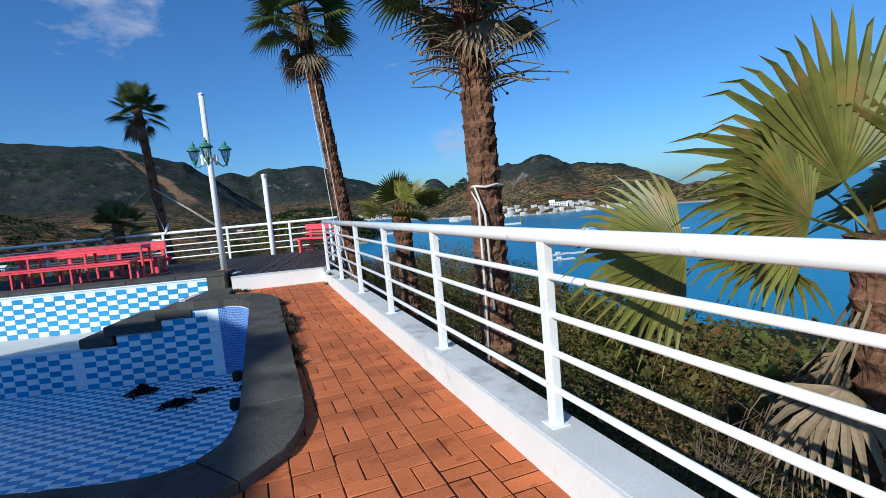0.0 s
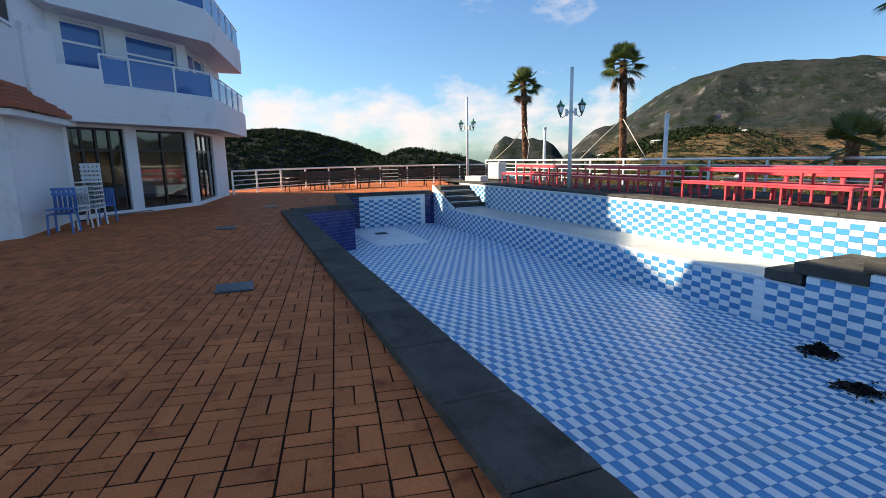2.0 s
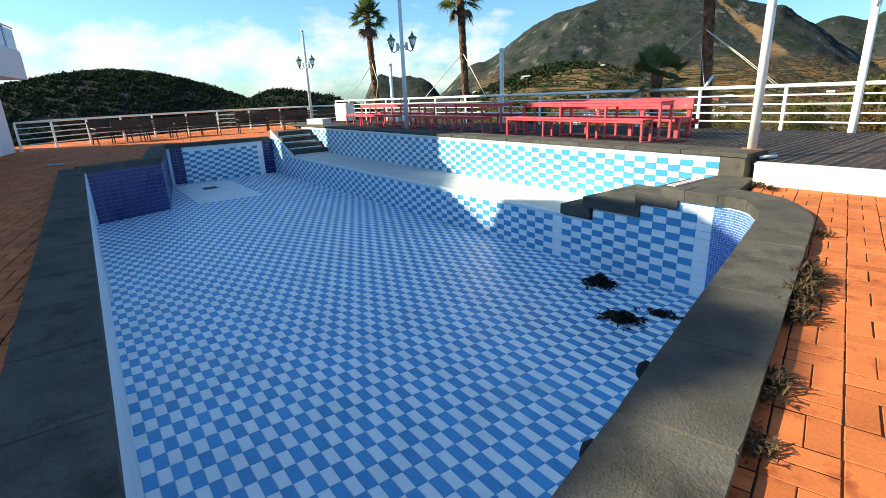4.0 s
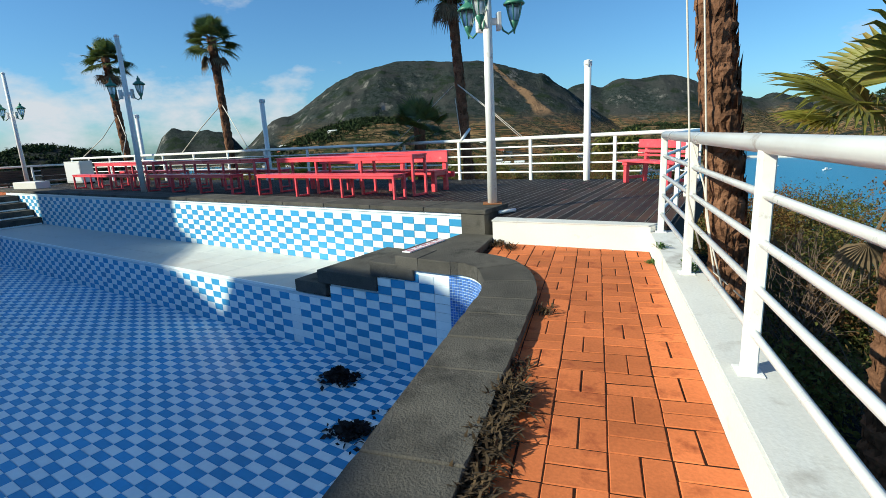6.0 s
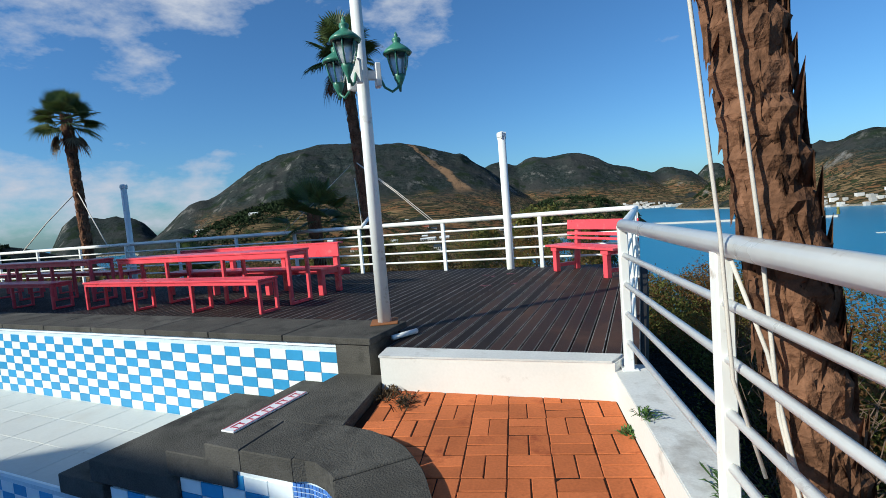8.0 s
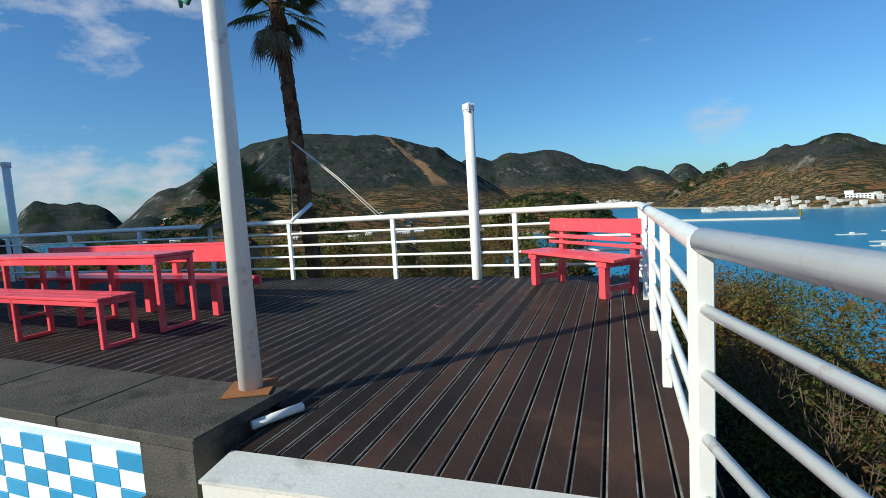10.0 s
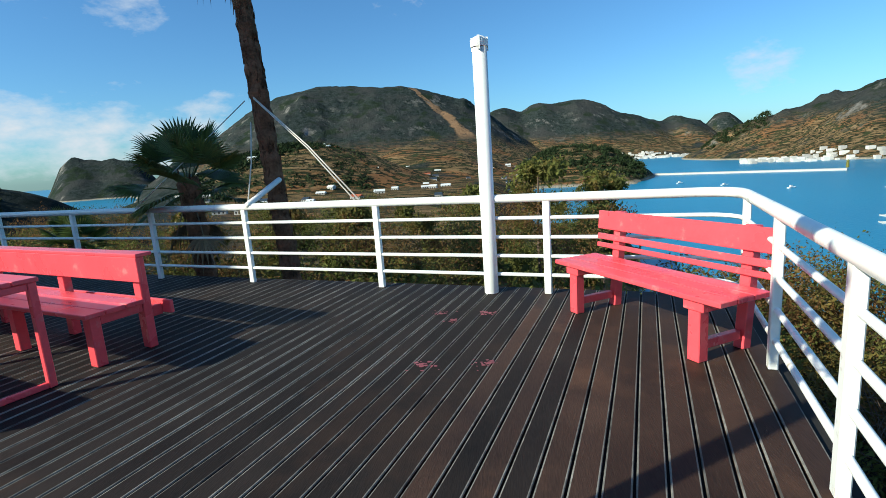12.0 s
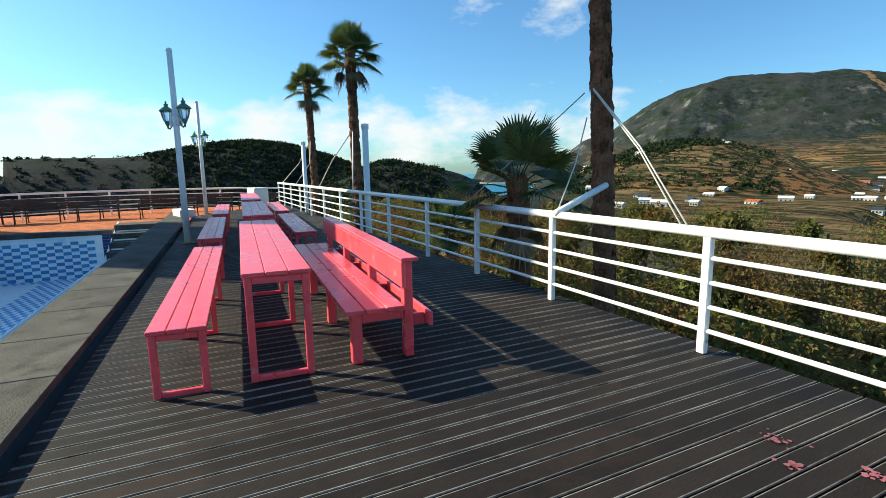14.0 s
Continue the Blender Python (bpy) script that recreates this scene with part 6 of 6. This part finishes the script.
# ---- pieces of the setting: tiles, stones, boards, pavers ----
def inside_poly(p, poly):
    x, y = p
    hit = False
    for (x0, y0), (x1, y1) in zip(poly, poly[1:] + poly[:1]):
        if (y0 > y) != (y1 > y) and x < x0 + (y - y0) * (x1 - x0) / (y1 - y0):
            hit = not hit
    return hit


def piece_mesh(name, sx, sy, h, mat, r=0.003):
    bm = bmesh.new()
    v0 = [bm.verts.new((x, y, 0)) for x, y in ((-sx, -sy), (sx, -sy), (sx, sy), (-sx, sy))]
    v1 = [bm.verts.new((x, y, h - r)) for x, y in ((-sx, -sy), (sx, -sy), (sx, sy), (-sx, sy))]
    v2 = [bm.verts.new((x, y, h)) for x, y in ((-sx + r, -sy + r), (sx - r, -sy + r), (sx - r, sy - r), (-sx + r, sy - r))]
    for lo, hi in ((v0, v1), (v1, v2)):
        for i in range(4):
            j = (i + 1) % 4
            bm.faces.new((lo[i], lo[j], hi[j], hi[i]))
    bm.faces.new(v2)
    me = bpy.data.meshes.new(name)
    bm.normal_update()
    bm.to_mesh(me)
    bm.free()
    me.materials.append(mat)
    return me


class Joined:
    """Many like pieces gathered into one mesh."""

    def __init__(self):
        self.v, self.f = [], []

    def add(self, m, sx, sy, h, r=0.003):
        b = len(self.v)
        co = [(x, y, z) for z, k in ((0, 0), (h - r, 0), (h, r)) for x, y in ((-sx + k, -sy + k), (sx - k, -sy + k), (sx - k, sy - k), (-sx + k, sy - k))]
        self.v += [m @ Vector(c) for c in co]
        for lo, hi in ((0, 4), (4, 8)):
            for i in range(4):
                j = (i + 1) % 4
                self.f.append((b + lo + i, b + lo + j, b + hi + j, b + hi + i))
        self.f.append((b + 8, b + 9, b + 10, b + 11))

    def make(self, name, mat, parent, label):
        me = bpy.data.meshes.new(name)
        me.from_pydata(self.v, [], self.f)
        me.materials.append(mat)
        ob = new(name, me)
        ob.parent = parent
        return tagged(ob, label, kind="stuff")


def by_name(n):
    return bpy.data.objects[n]


# coping stones along the pool's rim
def coping(line_in, width, joints, parent, z1, th, over=0.02, short=0):
    """Stones laid end to end along the inner rim; the rim may bend."""
    fine = resample(line_in, 0.09)
    outl = offset(fine, -width)
    inl = offset(fine, over)
    n = len(fine) - 1
    marks = [round(n * i / joints) for i in range(joints + 1)]
    for a, b in list(zip(marks, marks[1:]))[len(marks) - 1 - short:]:      # shorter stones round the bend
        marks.append((a + b) // 2)
    marks.sort()
    rs = random.Random(3)
    for a, b in zip(marks, marks[1:]):
        if b <= a:
            continue
        ii, oo = inl[a:b + 1], outl[a:b + 1]
        g = 0.004
        ta = (Vector(ii[1]) - Vector(ii[0])).normalized() * g
        tb = (Vector(ii[-1]) - Vector(ii[-2])).normalized() * g
        ii = [tuple(Vector(ii[0]) + ta)] + ii[1:-1] + [tuple(Vector(ii[-1]) - tb)]
        oo = [tuple(Vector(oo[0]) + ta)] + oo[1:-1] + [tuple(Vector(oo[-1]) - tb)]
        bm = bmesh.new()
        dz = rs.uniform(-0.002, 0.003)
        prism(bm, oo + ii[::-1], z1 - th, z1 + dz)
        top = [e for e in bm.edges if all(v.co.z > z1 - 0.01 for v in e.verts)]
        bmesh.ops.bevel(bm, geom=top, offset=0.008, segments=1, affect="EDGES")
        part("coping_stone", bm, M["stone"], parent)


pw = by_name("pool_wall")
near_line = [jut_a] + corner_in + curve_in[:-1] + [(-2.0, -0.90)]
coping(near_line, 0.44, 24, pw, Z_COPE, 0.135, short=3)
coping([pool(LEN - 0.05, -0.1), end_b], 0.44, 5, pw, Z_COPE, 0.135)
coping([end_b, jut_b], 0.44, 5, pw, Z_COPE, 0.135)
coping([jut_b, jut_a], 0.44, 2, pw, Z_COPE, 0.135)
# band of stones from the curve up to the deck wall
bands = [[(-2.70, -0.70), (-2.40, -0.80), (-2.30, -0.36), (-2.56, -0.32)], [(-2.395, -0.80), (-2.0, -0.92), (-1.84, -0.50), (-2.295, -0.36)], [(-2.56, -0.315), (-1.84, -0.495), (-1.80, 0.52), (-2.26, 0.625)]]
for b in bands:
    bm = bmesh.new()
    prism(bm, b, Z_COPE - 0.14, Z_COPE - 0.001)
    bmesh.ops.recalc_face_normals(bm, faces=bm.faces)
    bmesh.ops.bevel(bm, geom=[e for e in bm.edges if all(v.co.z > Z_COPE - 0.01 for v in e.verts)], offset=0.008, segments=1, affect="EDGES")
    part("coping_stone", bm, M["stone"], pw)
# dark filling under the band and the steps
bm = bmesh.new()
prism(bm, [(-2.42, -0.62), (-2.05, -0.72), (-1.86, -0.50), (-1.82, 0.50), (-2.28, 0.62)], -0.5, Z_COPE - 0.142)
solid("band_base", bm, M["stone"], "dark stone base under the coping by the steps", "wall")

# the pool steps: three stone slabs
for s0, s1, z1, th in ((0.45, 1.08, -0.03, 0.17), (1.0, 1.98, -0.225, 0.165), (1.85, 2.42, -0.40, 0.16)):
    bm = bmesh.new()
    prism(bm, [pool(s0, -0.03), pool(s1, -0.03), pool(s1, T_DECK - 0.003), pool(s0, T_DECK - 0.003)][::-1], z1 - th, z1)
    bmesh.ops.bevel(bm, geom=bm.edges[:], offset=0.007, segments=1, affect="EDGES")
    tagged(link("pool_step", bm, M["stone"]), "dark grey stone step leading down into the pool", "step", "pool steps", "structure")
bm = bmesh.new()
prism(bm, [pool(0.2, 0.02), pool(2.36, 0.02), pool(2.36, T_DECK), pool(0.2, T_DECK)][::-1], Z_POOL, Z_SHELF - 0.03)
prism(bm, [pool(0.2, 0.02), pool(1.8, 0.02), pool(1.8, T_DECK), pool(0.2, T_DECK)][::-1], Z_SHELF - 0.03, -0.392)
prism(bm, [pool(0.2, 0.02), pool(0.98, 0.02), pool(0.98, T_DECK), pool(0.2, T_DECK)][::-1], -0.391, -0.205)
solid("step_block", bm, M["grout"], "masonry block carrying the pool steps", "wall")
# steps at the far end
for i in range(4):
    bm = bmesh.new()
    z1 = Z_SHELF + 0.20 * (i + 1)
    s0 = LEN - 2.1 + 0.48 * i
    prism(bm, [pool(s0, 0.06), pool(LEN + 0.2, 0.06), pool(LEN + 0.2, T_DECK - 0.004), pool(s0, T_DECK - 0.004)][::-1], z1 - 0.2, z1)
    bmesh.ops.bevel(bm, geom=bm.edges[:], offset=0.006, segments=1, affect="EDGES")
    ob = tagged(link("pool_step", bm, M["stone"]), "dark grey stone step at the pool's far end", "step", "pool steps", "structure")

    bm = bmesh.new()
    prism(bm, [pool(s0 - 0.004, 0.10), pool(s0, 0.10), pool(s0, T_DECK - 0.03), pool(s0 - 0.004, T_DECK - 0.03)][::-1], z1 - 0.195, z1 - 0.155)
    part("riser_strip", bm, M["tile_w"], ob, "pale tiled strip on the riser")
bm = bmesh.new()
flank = [(LEN - 2.1, Z_SHELF - 0.03), (LEN + 0.15, Z_SHELF - 0.03), (LEN + 0.15, Z_SHELF + 0.84), (LEN - 2.1, Z_SHELF + 0.05)]
f0 = [bm.verts.new((*pool(q, 0.012), z)) for q, z in flank]
f1 = [bm.verts.new((*pool(q, 0.058), z)) for q, z in flank]
bm.faces.new(f0)
bm.faces.new(f1[::-1])
for i in range(4):
    bm.faces.new((f0[i], f1[i], f1[(i + 1) % 4], f0[(i + 1) % 4]))
bmesh.ops.recalc_face_normals(bm, faces=bm.faces)
solid("step_flank", bm, M["tile_w"], "white sloping flank wall beside the far pool steps", "wall")

# upper coping along the deck wall
wd = by_name("wall_deck_side")
for i in range(19):
    s0, s1 = 0.28 + i * 0.98, 0.28 + (i + 1) * 0.98 - 0.008
    bm = bmesh.new()
    prism(bm, [pool(s0, T_DECK - 0.03), pool(s1, T_DECK - 0.03), pool(s1, T_DECK + 0.62), pool(s0, T_DECK + 0.62)][::-1], Z_UPPER - 0.06, Z_UPPER)
    bmesh.ops.bevel(bm, geom=bm.edges[:], offset=0.006, segments=1, affect="EDGES")
    part("coping_stone", bm, M["stone"], wd)
bm = bmesh.new()
prism(bm, [pool(0.31, T_DECK - 0.012), pool(0.66, T_DECK - 0.012), pool(0.66, T_DECK + 0.5), pool(0.31, T_DECK + 0.5)][::-1], -0.3, Z_UPPER - 0.062)
part("end_pier", bm, M["stone"], wd, "dark stone pier at the wall's end")

# checkered wall tiles
TW, TH = 0.20, 0.10


def wall_tiles(parent, p_at, s_from, s_to, z_from, z_to, colour_of, label, near=None):
    """Tiles on a wall: p_at(s) gives the plan point, colour_of(i, j, s, z) the material key or None."""
    keep = {}
    meshes = {}
    ncol, nrow = int(round((s_to - s_from) / TW)), int(round((z_to - z_from) / TH))
    for i in range(ncol):
        s = s_from + (i + 0.5) * TW
        a, b = Vector(p_at(s - 0.01)), Vector(p_at(s + 0.01))
        d = (b - a).normalized()
        n = Vector((-d.y, d.x))              # into the pool
        m0 = Matrix(((d.x, 0, n.x, 0), (d.y, 0, n.y, 0), (0, 1, 0, 0), (0, 0, 0, 1)))
        for j in range(nrow):
            z = z_from + (j + 0.5) * TH
            c = colour_of(i, j, s, z)
            if not c:
                continue
            p = p_at(s)
            m = Matrix.Translation((p[0], p[1], z)) @ m0
            if near and near(s, z):
                if c not in meshes:
                    meshes[c] = piece_mesh("tile", TW / 2 - 0.0025, TH / 2 - 0.0025, 0.009, M[c], 0.002)
                ob = new("tile", meshes[c])
                ob.parent = parent
                ob.matrix_world = m
            else:
                keep.setdefault(c, Joined()).add(m, TW / 2 - 0.0025, TH / 2 - 0.0025, 0.009, 0.002)
    for c, jn in keep.items():
        jn.make("tiles", M[c], parent, label)


def step_top(s):
    if s > LEN - 2.1:                        # the flank climbs beside the far steps
        return Z_SHELF + (s - LEN + 2.2) * 0.36
    return -0.05 if s < 0.68 else -0.20 if s < 1.06 else -0.38 if s < 1.86 else Z_SHELF - 0.02


def front_colour(i, j, s, z):
    if z + TH * 0.4 > step_top(s):
        return None
    if s < 0.22 or 2.40 < s < 2.60:
        return "tile_w"
    return "tile_b" if (i + j) % 2 else "tile_w"


wall_tiles(pw, lambda s: pool(s, 0.006), 0.0, LEN, Z_POOL, 0.0, lambda i, j, s, z: front_colour(i, j, s, z), "blue and white checkered pool wall tiles", lambda s, z: s < 2.3 and z > -1.05)
wall_tiles(wd, lambda s: pool(s, T_DECK + 0.011), 0.66, LEN + 0.06, Z_SHELF, Z_UPPER - 0.095, lambda i, j, s, z: "tile_w" if j == 8 else ("tile_b" if (i + j) % 2 else "tile_w"), "blue and white checkered wall tiles", lambda s, z: s < 3.9)
bm = bmesh.new()
prism(bm, [pool(-0.02, 0.004), pool(0.70, 0.004), pool(0.70, 0.03), pool(-0.02, 0.03)], -0.24, Z_COPE - 0.136)
bmesh.ops.recalc_face_normals(bm, faces=bm.faces)
part("border_strip", bm, M["tile_w"], pw, "pale strip under the coping")
bm = bmesh.new()
prism(bm, [pool(0.66, T_DECK - 0.001), pool(LEN, T_DECK - 0.001), pool(LEN, T_DECK + 0.011), pool(0.66, T_DECK + 0.011)][::-1], Z_UPPER - 0.098, Z_UPPER - 0.062)
part("border_strip", bm, M["tile_w"], wd, "white border strip above the tiles")
ew = lambda s: (end_t[0] + (end_b[0] - end_t[0]) * s / 3.7 - 0.0, end_t[1] + (end_b[1] - end_t[1]) * s / 3.7)
wall_tiles(pw, ew, 0.0, 3.7, Z_POOL, Z_COPE - 0.12, lambda i, j, s, z: "navy" if s < 0.5 or s > 3.3 else "tile_w" if (s < 0.7 or s > 3.1 or j > 10) else ("tile_b" if (i + j) % 2 else "tile_w"), "blue and white checkered end wall tiles")
dj = Vector(jut_a) - Vector(jut_b)
wall_tiles(pw, lambda s: tuple(Vector(jut_b) + dj.normalized() * s), 0.0, 1.8, Z_POOL, Z_COPE - 0.12, lambda i, j, s, z: "navy", "navy mosaic wall tiles")
db = Vector(jut_b) - Vector(end_b)
wall_tiles(pw, lambda s: tuple(Vector(end_b) + db.normalized() * s), 0.0, db.length - 0.1, Z_POOL, Z_COPE - 0.12, lambda i, j, s, z: "navy", "navy mosaic wall tiles")
# fine mosaic round the curved corner
cf = resample(curve_in[::-1], 0.030)[::-1]
jn = Joined()
for (x0, y0), (x1, y1) in zip(cf, cf[1:]):
    d = Vector((x1 - x0, y1 - y0)).normalized()
    n = Vector((-d.y, d.x))
    m0 = Matrix(((d.x, 0, n.x, 0), (d.y, 0, n.y, 0), (0, 1, 0, 0), (0, 0, 0, 1)))
    for j in range(41):
        z = Z_POOL + 0.015 + j * 0.030
        jn.add(Matrix.Translation(((x0 + x1) / 2, (y0 + y1) / 2, z)) @ m0, 0.0122, 0.0122, 0.005, 0.001)
jn.make("mosaic", M["mosaic"], pw, "small blue mosaic tiles on the curved corner")

# floor tiles, long side along the pool
pf = by_name("pool_floor")
cells, near_tiles = {"tile_b": Joined(), "tile_w": Joined()}, []
rot = Matrix.Rotation(math.atan2(U.y, U.x), 4, "Z")
fm = {c: piece_mesh("tile", 0.0975, 0.0475, 0.008, M[c], 0.002) for c in ("tile_b", "tile_w")}
count = 0
for i in range(-14, 86):
    for j in range(-70, 1):
        s, t = (i + 0.5) * 0.2 - 0.2, (j - 0.5) * 0.1
        p = pool(s, t)
        if not inside_poly(p, inside):
            continue
        c = "tile_b" if (i + j) % 2 else "tile_w"
        if 12.4 < s < 16.6 and -3.7 < t < -1.9:
            c = "tile_w"
        m = Matrix.Translation((p[0], p[1], Z_POOL - 0.006)) @ rot
        if -0.6 < s < 3.2 and -2.4 < t and count < 300:
            ob = new("tile", fm[c])
            ob.parent = pf
            ob.matrix_world = m
            count += 1
        else:
            cells[c].add(m, 0.0975, 0.0475, 0.008, 0.002)
for c in cells:
    cells[c].make("tiles", M[c], pf, "blue and white checkered pool floor tiles")

dr = thing("pool_drain", "dark square drain grate in the pale pool floor", "drain", at=(-17.32, 0.68, Z_POOL + 0.003), rz=-ANG)
bm = bmesh.new()
bevel_box(bm, -0.22, 0.22, -0.22, 0.22, 0, 0.012, 0.003)
part("frame", bm, M["hatch"], dr)
for k in range(7):
    bm = bmesh.new()
    bevel_box(bm, -0.19, 0.19, -0.185 + k * 0.055, -0.155 + k * 0.055, 0.0125, 0.018, 0.002)
    part("bar", bm, M["iron"], dr)

# large pale tiles on the shelf
sh = by_name("pool_shelf")
smesh = piece_mesh("shelf_tile", 0.297, 0.225, 0.008, M["shelf"], 0.002)
for i in range(24):
    for j in range(3):
        s, t = 2.45 + 0.3 + i * 0.6, 0.02 + 0.2266 + j * 0.453
        if s > LEN - 0.3:
            continue
        ob = new("shelf_tile", smesh)
        ob.parent = sh
        p = pool(s, t)
        ob.matrix_world = Matrix.Translation((p[0], p[1], Z_SHELF - 0.006)) @ rot
bm = bmesh.new()
prism(bm, [pool(2.42, -0.004), pool(LEN, -0.004), pool(LEN, 0.02), pool(2.42, 0.02)][::-1], Z_SHELF - 0.03, Z_SHELF + 0.002)
part("edge_strip", bm, M["tile_w"], sh, "white tiled edge of the ledge")

# decking boards, square to the far railing
dk = by_name("deck_base")
BV = Vector((0.2297, 0.9733))
ba = math.degrees(math.atan2(BV.y, BV.x))


def cut(d):
    """Where the line across the deck at distance d along the railing enters and leaves it."""
    o = R_CORNER + R_DIR * d
    hits = []
    for a, b in zip(deck_outline, deck_outline[1:] + deck_outline[:1]):
        a, b = Vector(a), Vector(b)
        e = b - a
        den = BV.x * e.y - BV.y * e.x
        if abs(den) < 1e-6:
            continue
        w = a - o
        k, q = (w.x * e.y - w.y * e.x) / den, (w.x * BV.y - w.y * BV.x) / den
        if 0 <= q <= 1:
            hits.append(k)
    return (min(hits), max(hits)) if len(hits) > 1 else None


# browner boards towards the railing corner, mixed at random into the dark ones
worn = random.Random(14)
for i in range(188):
    d = 0.0419 + i * 0.13
    c = cut(d)
    if not c or c[1] - c[0] < 0.15:
        continue
    k0_, k1_ = c
    o = R_CORNER + R_DIR * d
    bm = bmesh.new()
    hl, hw = (k1_ - k0_) / 2, 0.0590
    prof = [(-hw, 0), (-hw, 0.019), (-hw + 0.003, 0.0255), (-hw + 0.008, 0.026), (hw - 0.008, 0.026), (hw - 0.003, 0.0255), (hw, 0.019), (hw, 0)]
    v0 = [bm.verts.new((-hl, y, z)) for y, z in prof]
    v1 = [bm.verts.new((hl, y, z)) for y, z in prof]
    for a in range(len(prof) - 1):
        bm.faces.new((v0[a], v0[a + 1], v1[a + 1], v1[a])).material_index = 1 if a in (1, 2, 4, 5) else 0
    bm.faces.new(v0)
    bm.faces.new(v1[::-1])
    bmesh.ops.recalc_face_normals(bm, faces=bm.faces)
    ob = part("deck_board", bm, M["deck_brown" if d + worn.uniform(-0.6, 0.6) < 1.25 else "deck"], dk)
    ob.data.materials.append(M["deck_edge"])
    mid = o + BV * (k0_ + k1_) / 2
    ob.matrix_world = pose(mid.x, mid.y, Z_DECK - 0.027, 0, 0, ba)

# clay pavers, laid basket-weave: square to the kerb on the walkway, turned on the terrace
bt = by_name("brick_terrace")
PM = 0.25
pm = piece_mesh("paver", 0.1222, 0.0598, 0.014, M["brick"], 0.004)
far, count = Joined(), 0
rp = random.Random(9)
rim = offset(inside + [inside[0]], -0.30)[:-1]


def paved(x, y):
    if x > 0.02 or (x > -14 and y > 0.9) or y < -13 or (x < -17 and y < -8) or x < -28:
        return False
    if inside_poly((x, y), rim) or (y > 0.32 - (x + 0.3) * 0.24 and x > -1.9):
        return False
    return not (-17.5 < x < -1.75 and y > -0.9) and not (x < -17.0 and y > 5.5 + (x + 17) * -0.55)


def lay(origin, angle, gi_range, gj_range, wanted):
    """Basket-weave cells of two pavers over a turned grid."""
    global count
    e, f = Vector((math.cos(radians(angle)), math.sin(radians(angle)))), Vector((-math.sin(radians(angle)), math.cos(radians(angle))))
    for gi in gi_range:
        for gj in gj_range:
            c = Vector(origin) + e * (gi + 0.5) * PM + f * (gj + 0.5) * PM
            if not wanted(c.x, c.y) or not paved(c.x, c.y):
                continue
            turn = (gi + gj) % 2
            for k in (-1, 1):
                p = c + (f if turn else e) * (k * PM / 4)
                z = -0.014 + rp.uniform(-0.002, 0.002)
                m = pose(p.x + rp.uniform(-0.002, 0.002), p.y + rp.uniform(-0.002, 0.002), z, rp.uniform(-0.7, 0.7), rp.uniform(-0.7, 0.7), angle + (0 if turn else 90) + rp.uniform(-0.7, 0.7))
                if c.x > -1.3 and c.y > -8.0 and count < 300:
                    ob = new("paver", pm)
                    ob.parent = bt
                    ob.matrix_world = m
                    count += 1
                else:
                    far.add(m, 0.1205, 0.0578, 0.015, 0.004)


lay((-0.005, 0.0), 0.0, range(-9, 1), range(-53, 6), lambda x, y: x > -2.0)
lay((-3.563, -8.098), 153.2, range(-30, 115), range(-60, 70), lambda x, y: x <= -2.0)
far.make("pavers", M["brick"], bt, "red clay pavers laid basket-weave")
